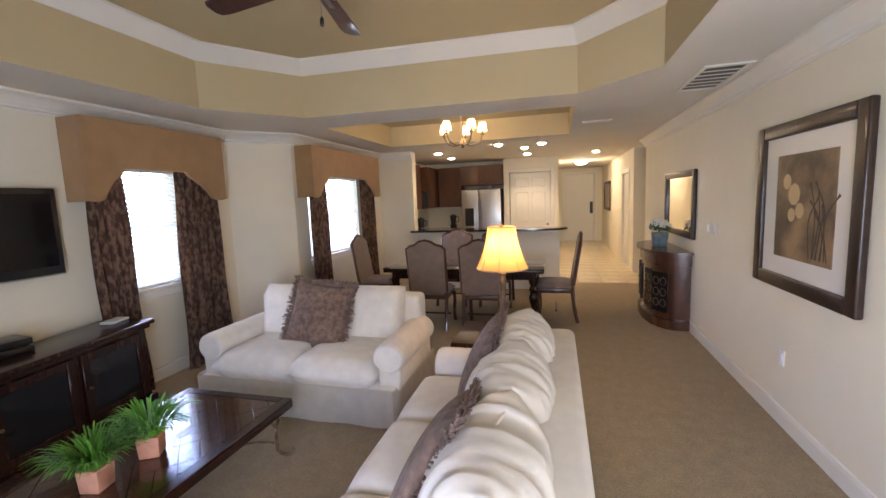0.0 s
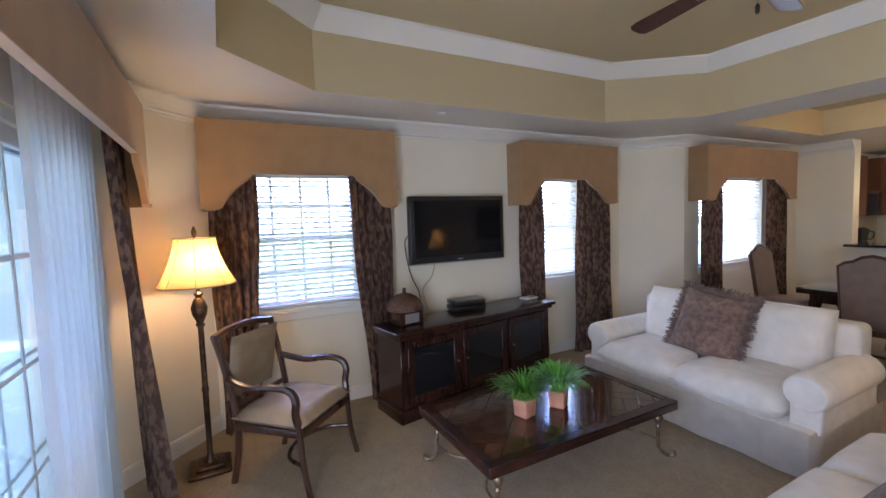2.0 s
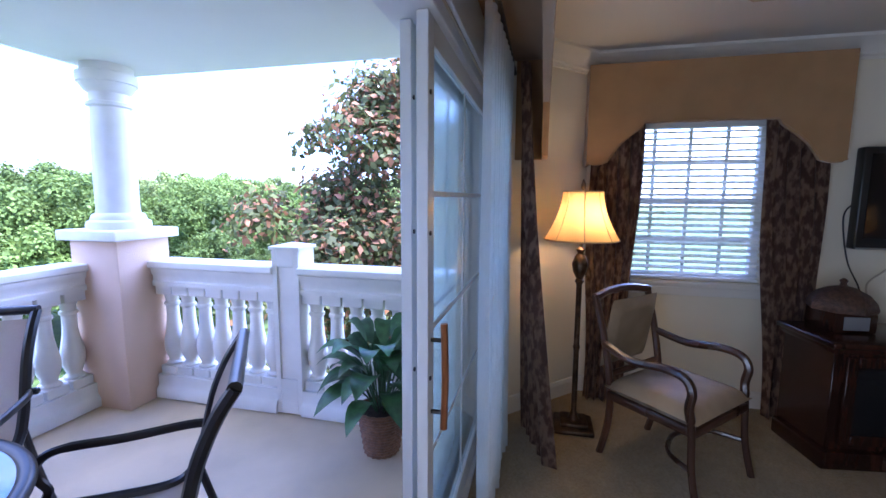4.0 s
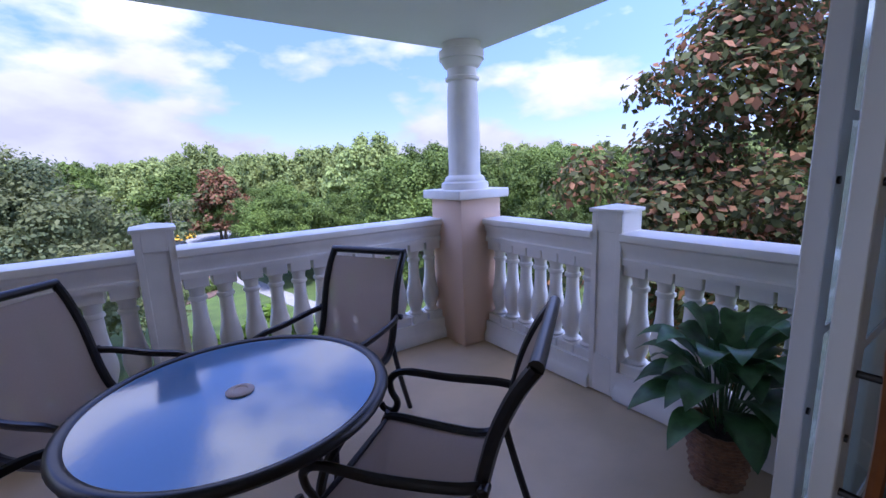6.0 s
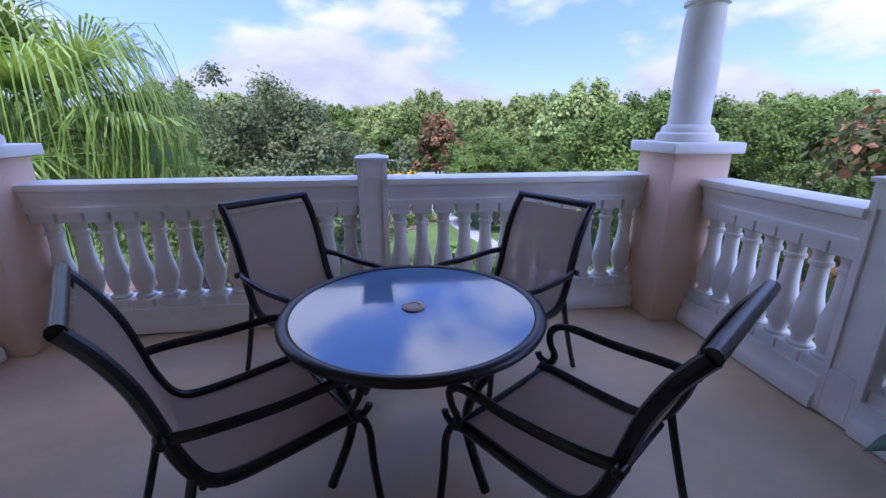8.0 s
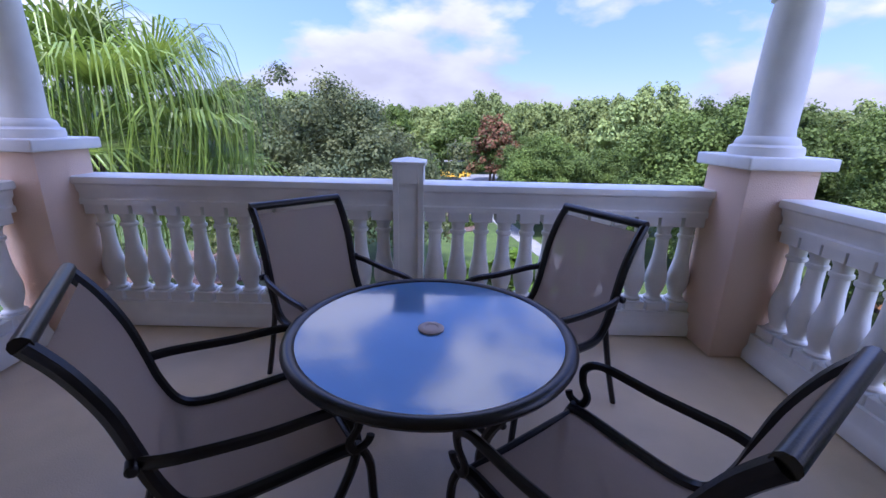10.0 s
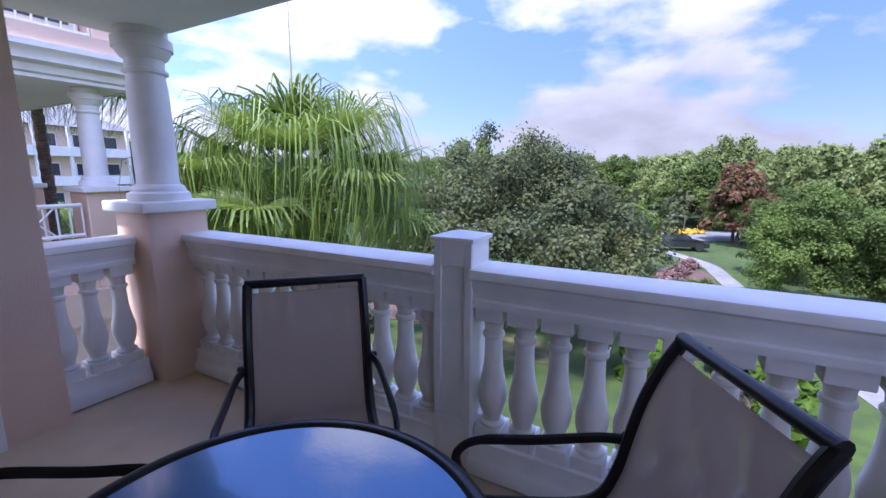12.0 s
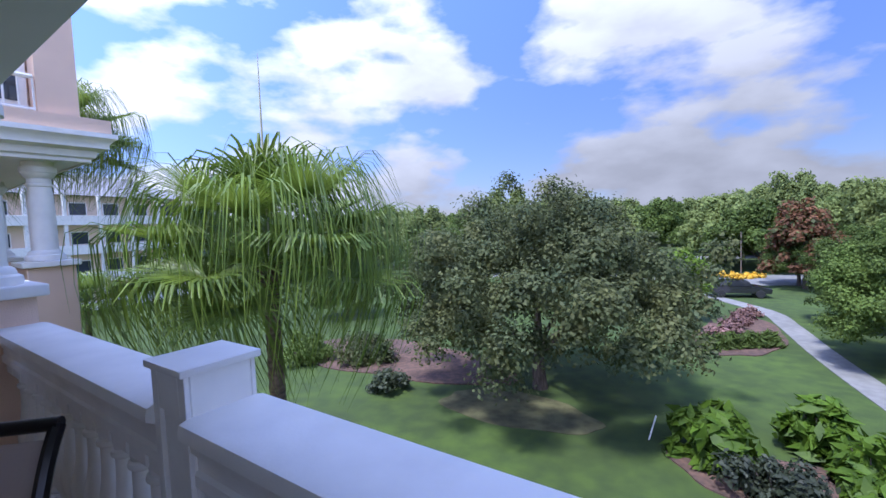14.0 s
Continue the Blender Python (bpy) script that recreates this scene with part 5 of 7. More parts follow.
for (x, y0, y1, oa, ob, lab) in [(WX, -0.43, 1.14, -0.055, 0.746, "tan fabric valance with scalloped ends above the first window"), (WX, 2.57, 4.05, 2.89, 3.53, "tan fabric valance with scalloped ends beside the television"), (DX, 5.01, 7.19, 5.42, 6.62, "tan fabric valance with scalloped ends in the dining area")]:
    valance(upright(x, y0), y1 - y0, oa - y0, ob - y0, 0.262, lab)
DG = "patterned drapes"
for (xa, ya, yb, ba, bb, n) in [(-3.70, -0.40, -0.02, -0.37, -0.10, 5), (-3.70, 0.70, 1.10, 0.86, 1.12, 5), (-3.70, 2.60, 2.93, 2.62, 2.98, 5), (-3.70, 3.48, 4.0, 3.42, 4.06, 5), (-3.16, 5.05, 5.46, 5.05, 5.5, 5), (-3.16, 6.58, 7.1, 6.62, 7.15, 5)]:
    drape([(xa, ya), (xa, yb)], [(xa + 0.02, ba), (xa + 0.02, bb)], 0.015, 2.40, n, 0.026, DRAPE, "window_drape", "brown and tan patterned floor-length drape", "drape", DG)
SHEER = cloth_through("white_sheer_voile", (0.97, 0.98, 0.98), 0.30, fold=0.92)
drape([(-3.30, -0.84), (-2.95, -0.84)], [(-3.20, -0.80), (-2.72, -0.62)], 0.015, 2.36, 5, 0.035, DRAPE, "door_drape", "brown patterned drape gathered beside the sliding door", "drape", DG)
drape([(-3.0, -0.93), (-2.15, -0.95)], [(-2.9, -0.93), (-2.2, -0.95)], 0.02, 2.36, 9, 0.028, SHEER, "sheer_curtain", "white sheer curtain drawn aside at the sliding door", "curtain", "", 0.002)
valance(Matrix.Translation((-3.36, SY, 0)), 4.7, 0.40, 4.3, 0.34, "wide tan fabric valance above the sliding door", 2.49, 2.12, 1.84)
bm = bmesh.new()
tube(bm, [(-3.3, -0.93, 2.385), (1.2, -0.93, 2.385)], 0.014, 8)
tagged(link("curtain_rod", bm, paint("dark_rod", (0.05, 0.045, 0.04), 0.4, metal=0.8), 40), "dark curtain rod behind the valance", "curtain rod")

# sliding door
door = tagged(new("door_1"), "white sliding glass door standing open to the balcony", "door", kind="structure")
ALU = paint("white_aluminium", (0.78, 0.79, 0.80), 0.35, 0.02, 3, metal=0.1)
BLUEGLASS = clear("door_glass", (0.78, 0.91, 0.97), 0.06)
COPPER = paint("copper_wood_handle", (0.42, 0.16, 0.06), 0.3, 0.1, 20, metal=0.6)
bm = bmesh.new()
box(bm, -3.18, 0.97, -1.235, -1.055, 2.145, 2.198, 0.004, 1)
part("head_track", bm, ALU, door)
bm = bmesh.new()
box(bm, -3.20, 0.99, -1.048, -1.030, 2.20, 2.44, 0.004, 1)
part("header", bm, ALU, door, "white header board")
bm = bmesh.new()
box(bm, -3.18, 0.97, -1.235, -1.055, 0.001, 0.018, 0.003, 1)
part("sill_track", bm, ALU, door)
for x in (-3.18, 0.93):
    bm = bmesh.new()
    box(bm, x, x + 0.04, -1.235, -1.055, 0.018, 2.145, 0.003, 1)
    part("jamb", bm, ALU, door)


def slider(x0, x1, y, handle):
    b = bmesh.new()
    for a, c, e, f in [(x0, x0 + 0.075, 0.02, 2.143), (x1 - 0.075, x1, 0.02, 2.143), (x0 + 0.075, x1 - 0.075, 0.02, 0.14), (x0 + 0.075, x1 - 0.075, 2.06, 2.143)]:
        box(b, a, c, y - 0.02, y + 0.02, e, f, 0.003, 1)
    p = part("sliding_panel", b, ALU, door)
    b = bmesh.new()
    xm = (x0 + x1) / 2
    box(b, xm - 0.01, xm + 0.01, y - 0.006, y + 0.006, 0.14, 2.06)
    for z in (0.62, 1.10, 1.58):
        box(b, x0 + 0.075, x1 - 0.075, y - 0.005, y + 0.005, z - 0.01, z + 0.01)
    part("muntins", b, ALU, p)
    b = bmesh.new()
    box(b, x0 + 0.07, x1 - 0.07, y - 0.003, y + 0.003, 0.13, 2.07)
    g = part("pane", b, BLUEGLASS, p)
    g.visible_shadow = False
    b = bmesh.new()
    for z in (0.25, 0.95, 1.45, 1.9):
        lathe(b, [(0.008, -0.003), (0.008, 0.003)], 10, pose(x1 - 0.02, y + 0.022, z, 90, 0, 0))
    part("screws", b, BLACKM, p)
    if handle:
        b = bmesh.new()
        tube(b, smoothed([(x1 - 0.04, y + 0.065, 0.76), (x1 - 0.04, y + 0.07, 0.95), (x1 - 0.04, y + 0.065, 1.14)], 4), 0.013, 8)
        h = part("handle", b, COPPER, p, "copper-coloured pull handle")
        for z in (0.82, 1.08):
            b = bmesh.new()
            tube(b, [(x1 - 0.04, y + 0.02, z), (x1 - 0.04, y + 0.066, z)], 0.008, 8)
            part("bracket", b, BLACKM, p)


slider(-3.10, -1.68, -1.10, True)
slider(-2.95, -1.74, -1.175, False)

# ---- television wall ----
DWOOD = paint("dark_mahogany", (0.036, 0.012, 0.007), 0.25, 0.25, 5, 0.03, 60, stretch=(6, 1, 1), spec=0.35, coat=0.1, color2=(0.016, 0.006, 0.004))
BLACKP = paint("black_plastic", (0.012, 0.012, 0.013), 0.3, 0.05)
SCREEN = paint("tv_screen", (0.006, 0.006, 0.008), 0.08, 0.02, spec=0.3)
DARKGLASS = paint("dark_cabinet_glass", (0.012, 0.012, 0.014), 0.08, 0.1)
tv = thing("television", pose(-3.80, 1.88, 1.57), "black flat television mounted on the wall", "television")
bm = bmesh.new()
box(bm, -0.03, 0.052, -0.555, 0.555, -0.335, 0.345, 0.012, 3)
part("housing", bm, BLACKP, tv)
bm = bmesh.new()
box(bm, 0.0525, 0.0565, -0.51, 0.51, -0.26, 0.30)
part("screen", bm, SCREEN, tv)
bm = bmesh.new()
box(bm, 0.052, 0.062, -0.548, 0.548, -0.333, -0.322, 0.003, 1)
part("silver_strip", bm, paint("silver_plastic", (0.45, 0.45, 0.46), 0.3, metal=0.7), tv)
bm = bmesh.new()
box(bm, 0.0525, 0.0545, -0.03, 0.03, -0.305, -0.295)
part("badge", bm, paint("pale_badge", (0.5, 0.5, 0.5), 0.4), tv)
bm = bmesh.new()
box(bm, -0.048, -0.03, -0.2, 0.2, -0.15, 0.15)
part("wall_mount", bm, BLACKM, tv)
bm = bmesh.new()
tube(bm, smoothed([(-3.82, 1.35, 1.55), (-3.82, 1.29, 1.45), (-3.82, 1.34, 1.15), (-3.80, 1.42, 0.95), (-3.75, 1.40, 0.785)], 6), 0.005, 6)
tagged(link("power_cable", bm, BLACKP, 60), "thin cable hanging from the television", "cable")
bm = bmesh.new()
tube(bm, smoothed([(-3.83, 1.62, 1.24), (-3.83, 1.58, 1.1), (-3.82, 1.47, 0.98), (-3.78, 1.50, 0.785)], 6), 0.006, 6)
tagged(link("white_cable", bm, paint("beige_cable", (0.55, 0.48, 0.36), 0.5), 60), "beige cable between television and cabinet", "cable")

SA = math.degrees(math.atan2(-0.29, 1.93))
st = thing("tv_cabinet", pose(-3.10, 0.905, 0, 0, 0, 90 - SA), "dark mahogany television cabinet with three glazed doors", "cabinet")
# local x along the front, local y towards the wall
L, D = 1.90, 0.43
bm = bmesh.new()
box(bm, 0.0, L, 0.0, D, 0.0, 0.11, 0.012, 2)
part("plinth", bm, DWOOD, st)
bm = bmesh.new()
box(bm, 0.03, L - 0.03, 0.03, D, 0.11, 0.70, 0.004, 1)
part("body", bm, DWOOD, st)
bm = bmesh.new()
box(bm, -0.025, L + 0.025, -0.03, D + 0.01, 0.735, 0.772, 0.012, 3)
box(bm, 0.0, L, 0.0, D, 0.70, 0.735, 0.01, 2)
part("top", bm, DWOOD, st)
for k in range(3):
    x0, x1 = 0.09 + k * 0.59, 0.63 + k * 0.59
    bm = bmesh.new()
    for a, c, e, f in [(x0, x0 + 0.06, 0.15, 0.68), (x1 - 0.06, x1, 0.15, 0.68), (x0 + 0.06, x1 - 0.06, 0.15, 0.21), (x0 + 0.06, x1 - 0.06, 0.62, 0.68)]:
        box(bm, a, c, 0.008, 0.029, e, f, 0.004, 1)
    d = part("door", bm, DWOOD, st)
    bm = bmesh.new()
    box(bm, x0 + 0.055, x1 - 0.055, 0.018, 0.024, 0.205, 0.625)
    part("glass", bm, DARKGLASS, d)
    bm = bmesh.new()
    hx = x1 - 0.03 if k == 0 else x0 + 0.03
    lathe(bm, [(0.006, 0), (0.006, 0.012), (0.012, 0.018), (0.010, 0.028)], 10, pose(hx, 0.008, 0.42, 90, 0, 0))
    part("knob", bm, paint("aged_brass", (0.25, 0.17, 0.08), 0.35, metal=0.9), d)

bx = thing("cable_box", pose(-3.60, 1.84, 0.773, 0, 0, -8), "two stacked black media boxes on the cabinet", "media box")
for k, (w, z0, z1) in enumerate([(0.17, 0.0, 0.045), (0.165, 0.055, 0.10)]):
    bm = bmesh.new()
    box(bm, -0.11, 0.11, -w, w, z0, z1, 0.006, 2)
    part("lower_box" if k == 0 else "upper_box", bm, BLACKP, bx)
bm = bmesh.new()
for sx in (-0.09, 0.09):
    for sy in (-0.14, 0.14):
        box(bm, sx - 0.01, sx + 0.01, sy - 0.01, sy + 0.01, 0.045, 0.055)
part("feet", bm, BLACKP, bx)
bm = bmesh.new()
box(bm, -0.06, 0.06, -0.09, 0.09, 0, 0.022, 0.006, 2, pose(-3.62, 2.66, 0.773, 0, 0, 12))
tagged(link("card_holder", bm, paint("white_plastic", (0.75, 0.77, 0.80), 0.4), 40), "small white flat box on the cabinet", "box")
BROWNB = paint("embossed_brown_leather", (0.11, 0.055, 0.035), 0.45, 0.3, 40, 0.6, 90)
db = thing("keepsake_box", pose(-3.42, 1.10, 0.773, 0, 0, 8), "embossed brown domed keepsake box with finial", "decorative box")
bm = bmesh.new()
box(bm, -0.12, 0.12, -0.12, 0.12, 0, 0.12, 0.01, 2)
part("base", bm, DWOOD, db)
bm = bmesh.new()
lathe(bm, [(0.165, 0.12), (0.172, 0.14), (0.16, 0.18), (0.125, 0.225), (0.07, 0.255), (0.02, 0.268), (0.014, 0.285), (0.022, 0.30), (0.006, 0.315)], 8)
part("lid", bm, BROWNB, db)
bm = bmesh.new()
box(bm, 0.121, 0.126, -0.07, 0.07, 0.02, 0.10)
part("silver_plate", bm, paint("dull_silver", (0.35, 0.36, 0.38), 0.4, metal=0.6), db)

# ---- lamps ----
SHADE = cloth_through("cream_lamp_shade", (0.90, 0.68, 0.30), 0.03, fold=0.6)
BRONZE = paint("aged_bronze", (0.13, 0.08, 0.045), 0.4, 0.3, 20, 0.2, 60, metal=0.7)
GOLD = paint("antique_gold_metal", (0.27, 0.19, 0.11), 0.36, 0.25, 20, 0.1, 60, metal=0.7)
BULB = glow("warm_bulb", (1.0, 0.70, 0.36), 7)


def lamp_light(x, y, z, energy, color=(1.0, 0.66, 0.32), size=0.05):
    d = bpy.data.lights.new("lamp_light", "POINT")
    d.energy, d.color, d.shadow_soft_size = energy * 0.155, color, size
    o = new("lamp_light", d)
    o.location = (x, y, z)
    return o


def lamp_shade(t, z0, z1, r0, r1, label):
    b = bmesh.new()
    n, k = 32, 8
    rows = []
    for j in range(k + 1):
        u = j / k
        r = r0 + (r1 - r0) * (1 - (1 - u) ** 1.7)
        rows.append([b.verts.new((r * (1 - 0.012 * abs(math.sin(4 * 2 * math.pi * i / n))) * math.cos(2 * math.pi * i / n), r * math.sin(2 * math.pi * i / n), z0 + (z1 - z0) * u)) for i in range(n)])
    for a, c in zip(rows, rows[1:]):
        for i in range(n):
            b.faces.new((a[i], a[(i + 1) % n], c[(i + 1) % n], c[i]))
    bmesh.ops.solidify(b, geom=list(b.faces), thickness=0.002)
    s = part("shade", b, SHADE, t, label, 60)
    b = bmesh.new()
    for j, (r, z) in enumerate([(r0, z0), (r1, z1)]):
        tube(b, [(r * math.cos(2 * math.pi * i / n), r * math.sin(2 * math.pi * i / n), z) for i in range(n + 1)], 0.005, 5)
    for i in range(8):
        a = 2 * math.pi * i / 8
        tube(b, [((r0 + (r1 - r0) * (1 - (1 - u) ** 1.7) + 0.002) * math.cos(a), (r0 + (r1 - r0) * (1 - (1 - u) ** 1.7) + 0.002) * math.sin(a), z0 + (z1 - z0) * u) for u in [q / 8 for q in range(9)]], 0.0028, 4)
    part("trim_cord", b, paint("tan_cord", (0.55, 0.40, 0.22), 0.8), s)


fl = thing("floor_lamp", pose(-3.25, -0.47, 0), "lit bronze floor lamp with cream bell shade", "floor lamp")
bm = bmesh.new()
box(bm, -0.13, 0.13, -0.13, 0.13, 0.0, 0.03, 0.012, 2)
box(bm, -0.09, 0.09, -0.09, 0.09, 0.03, 0.06, 0.012, 2)
part("base", bm, BRONZE, fl)
bm = bmesh.new()
lathe(bm, [(0.04, 0.06), (0.025, 0.09), (0.018, 0.12), (0.018, 0.55), (0.024, 0.57), (0.018, 0.59), (0.018, 1.0), (0.03, 1.02), (0.022, 1.04), (0.045, 1.09), (0.052, 1.14), (0.035, 1.19), (0.018, 1.21), (0.03, 1.235), (0.012, 1.25), (0.008, 1.62), (0.014, 1.63), (0.016, 1.655), (0.004, 1.69)], 16)
part("pole", bm, BRONZE, fl)
lamp_shade(fl, 1.30, 1.61, 0.235, 0.125, "cream panelled bell shade, lit")
lamp_light(-3.25 + 0.03, -0.47 + 0.03, 1.44, 5.5)

et = thing("end_table", pose(-0.45, 3.36, 0), "dark wooden end table behind the sofa arm", "end table")
bm = bmesh.new()
box(bm, -0.30, 0.30, -0.30, 0.30, 0.55, 0.60, 0.012, 3)
part("top", bm, DWOOD, et)
for sx in (-0.25, 0.25):
    for sy in (-0.25, 0.25):
        bm = bmesh.new()
        box(bm, sx - 0.025, sx + 0.025, sy - 0.025, sy + 0.025, 0, 0.55, 0.006, 1)
        part("leg", bm, DWOOD, et)
tl = thing("table_lamp", pose(-0.37, 3.36, 0.60), "lit table lamp with gold stem and cream bell shade", "table lamp")
bm = bmesh.new()
lathe(bm, [(0.075, 0.0), (0.075, 0.02), (0.04, 0.035), (0.03, 0.06), (0.042, 0.12), (0.034, 0.16), (0.026, 0.22), (0.028, 0.40), (0.034, 0.44), (0.024, 0.47), (0.032, 0.50), (0.012, 0.52), (0.008, 0.87), (0.014, 0.89), (0.006, 0.92)], 18)
part("stem", bm, GOLD, tl)
lamp_shade(tl, 0.545, 0.875, 0.205, 0.112, "cream bell shade, brightly lit")
lamp_light(-0.37, 3.36, 1.33, 4.0)

# ---- seating ----
LINEN = paint("cream_woven_linen", (0.83, 0.76, 0.65), 0.9, 0.05, 10, 0.35, 420, sheen=0.2)
FUR = paint("brown_damask_fabric", (0.24, 0.15, 0.105), 0.85, 0.2, 26, 0.5, 260, color2=(0.12, 0.07, 0.05), sheen=0.15)


def soft_box(bm, x0, x1, y0, y1, z0, z1, r, crown=0.0, m=None):
    """An upholstered block with round edges and a crowned top."""
    vs = box(bm, x0, x1, y0, y1, z0, z1, r, 4, None)
    if crown:
        cx, cy = (x0 + x1) / 2, (y0 + y1) / 2
        bmesh.ops.subdivide_edges(bm, edges=list({e for v in vs for e in v.link_edges if e.calc_length() > 0.15}), cuts=5, use_grid_fill=True)
        for v in bm.verts:
            if x0 - 0.01 <= v.co.x <= x1 + 0.01 and y0 - 0.01 <= v.co.y <= y1 + 0.01 and z0 - 0.01 <= v.co.z <= z1 + 0.01 and v.co.z > (z0 + z1) / 2:
                u, w = (v.co.x - cx) / (x1 - x0) * 2, (v.co.y - cy) / (y1 - y0) * 2
                v.co.z += crown * max(0, 1 - u * u) * max(0, 1 - w * w)
    if m is not None:
        bmesh.ops.transform(bm, matrix=m, verts=list(bm.verts))


def rolled_arm(b, x0, x1, y0, y1):
    """A rolled sofa arm along y; the roll sits on a panel."""
    cx, w = (x0 + x1) / 2, (x1 - x0)
    box(b, cx - w * 0.36, cx + w * 0.36, y0 + 0.01, y1, 0.05, 0.52, 0.02, 2)
    n = 20
    rows = []
    for k, y in enumerate([y0 - 0.005, y0 + 0.012, y0 + 0.05, (y0 + y1) / 2, y1]):
        s = (0.86, 0.97, 1.0, 1.0, 0.98)[k]
        rows.append([b.verts.new((cx + s * w * 0.52 * math.cos(2 * math.pi * i / n), y, 0.515 + s * 0.12 * math.sin(2 * math.pi * i / n))) for i in range(n)])
    for a, c in zip(rows, rows[1:]):
        for i in range(n):
            b.faces.new((a[i], a[(i + 1) % n], c[(i + 1) % n], c[i]))
    b.faces.new(rows[0][::-1])
    b.faces.new(rows[-1])


def couch(m, width, seats, label, name, back_z=0.88, puffy=False):
    """Front along local -y at 0; depth to +y."""
    t = thing(name, m, label, "sofa")
    Dp = 1.05
    b = bmesh.new()
    box(b, 0.06, width - 0.06, 0.04, Dp - 0.02, 0.03, 0.30, 0.02, 2)
    part("base", b, LINEN, t)
    b = bmesh.new()
    top, bot = [], []
    ring = [(0.025, Dp - 0.02), (0.025, 0.06), (0.06, 0.0), (width - 0.06, 0.0), (width - 0.025, 0.06), (width - 0.025, Dp - 0.02)]
    per = []
    for (ax, ay), (cx, cy) in zip(ring, ring[1:]):
        L_ = math.hypot(cx - ax, cy - ay)
        k = max(2, int(L_ / 0.04))
        for i in range(k):
            u = i / k
            per.append((ax + (cx - ax) * u, ay + (cy - ay) * u, (cy - ay) / L_, -(cx - ax) / L_))
    r = random.Random(5)
    for i, (x, y, nx, ny) in enumerate(per):
        f = 0.006 * math.sin(i * 0.55) + r.uniform(-0.002, 0.002)
        top.append(b.verts.new((x, y, 0.30)))
        bot.append(b.verts.new((x + nx * -f * 1.5, y + ny * -f * 1.5, 0.012)))
    for i in range(len(per) - 1):
        b.faces.new((top[i], top[i + 1], bot[i + 1], bot[i]))
    bmesh.ops.solidify(b, geom=list(b.faces), thickness=0.006)
    part("skirt", b, LINEN, t, smooth=60)
    for s in (0, 1):
        b = bmesh.new()
        rolled_arm(b, 0.0 if s == 0 else width - 0.25, 0.25 if s == 0 else width, 0.10, Dp - 0.12)
        part("arm", b, LINEN, t, smooth=50)
    b = bmesh.new()
    soft_box(b, 0.10, width - 0.10, Dp - 0.22, Dp, 0.30, back_z - 0.04, 0.05)
    part("back_frame", b, LINEN, t, smooth=50)
    w = (width - 0.46) / seats
    for k in range(seats):
        x0 = 0.23 + k * w
        b = bmesh.new()
        pillow(b, w * 1.04, 0.86, 0.25, pose(x0 + w / 2, 0.42, 0.385), 16, 0.0, 7)
        part("seat_cushion", b, LINEN, t, smooth=70)
        b = bmesh.new()
        if puffy:
            pillow(b, w * 1.03, 0.56, 0.40, pose(x0 + w / 2, Dp - 0.34, 0.715, 78, 0, 0), 34, 0.03, 3.0)
            for v in b.verts:
                x, y, z = v.co
                fold = abs(noise.noise(Vector((x * 11, y * 3.5 + 5 * k, z * 3.5))))
                fine = noise.noise(Vector((x * 30, y * 8, z * 8 + 3 * k)))
                out = (Vector((0, y - (Dp - 0.34), z - 0.715)).normalized()) * (0.034 * (0.3 - fold) + 0.008 * fine)
                v.co += out
        else:
            pillow(b, w * 1.04, 0.52, 0.26, pose(x0 + w / 2, Dp - 0.30, 0.685, 76, 0, 0), 16, 0.01, 6)
        c = part("back_cushion", b, LINEN, t, smooth=70)
        b = bmesh.new()
        zz = [(x0 + w / 2 + (w * 0.5) * u, Dp - (0.30 if puffy else 0.27) + 0.01 * math.sin(u * 9), (0.985 if puffy else 0.935) - 0.05 * u ** 8) for u in [q / 10 - 1 for q in range(21)]]
        tube(b, [(x, y + 0.0, z - (0.012 if puffy else 0.0)) for x, y, z in zz], 0.006, 5)
        part("piping", b, LINEN, c)
    return t


couch(pose(-2.97, 2.76, 0), 1.90, 2, "cream linen two-seat sofa with rolled arms", "loveseat")
couch(pose(-0.88, 2.98, 0, 0, 0, -90), 2.30, 3, "long cream linen sofa with plump back cushions", "sofa", 0.86, True)


def fringed_pillow(m, size, label):
    t = thing("throw_pillow", m, label, "pillow", "brown throw pillows")
    b = bmesh.new()
    pillow(b, size, size, 0.20, Matrix.Identity(4), 14, 0.05, 2.4)
    part("cushion", b, FUR, t, smooth=80)
    b = bmesh.new()
    r = random.Random(int(size * 1000))
    n = 210
    for k in range(n):
        u = k / n * 4
        s, v = int(u), u - int(u)
        p = [(-0.5 + v, -0.5), (0.5, -0.5 + v), (0.5 - v, 0.5), (-0.5, 0.5 - v)][s]
        sc = size * (1 - 0.05 * (1 - (2 * v - 1) ** 2))
        out = Vector((p[0], p[1], 0)).normalized()
        q = Vector((p[0] * sc, p[1] * sc, 0))
        for _ in range(4):
            e = q + out * r.uniform(0.03, 0.06) + Vector((r.uniform(-0.02, 0.02), r.uniform(-0.02, 0.02), r.uniform(-0.025, 0.025)))
            tube(b, [q + Vector((r.uniform(-0.006, 0.006), r.uniform(-0.006, 0.006), r.uniform(-0.008, 0.008))), e], [0.006, 0.003], 4)
    part("fringe", b, FUR, t, "shaggy brown fringe")
    return t


fringed_pillow(pose(-2.02, 3.27, 0.725, 68, 6, 0), 0.56, "large brown damask pillow with fringe on the loveseat")
fringed_pillow(pose(-0.37, 2.35, 0.72, 68, 8, -90), 0.58, "brown damask pillow with fringe on the sofa")
fringed_pillow(pose(-0.40, 1.42, 0.70, 62, -12, -86), 0.58, "second brown damask pillow with fringe on the sofa")

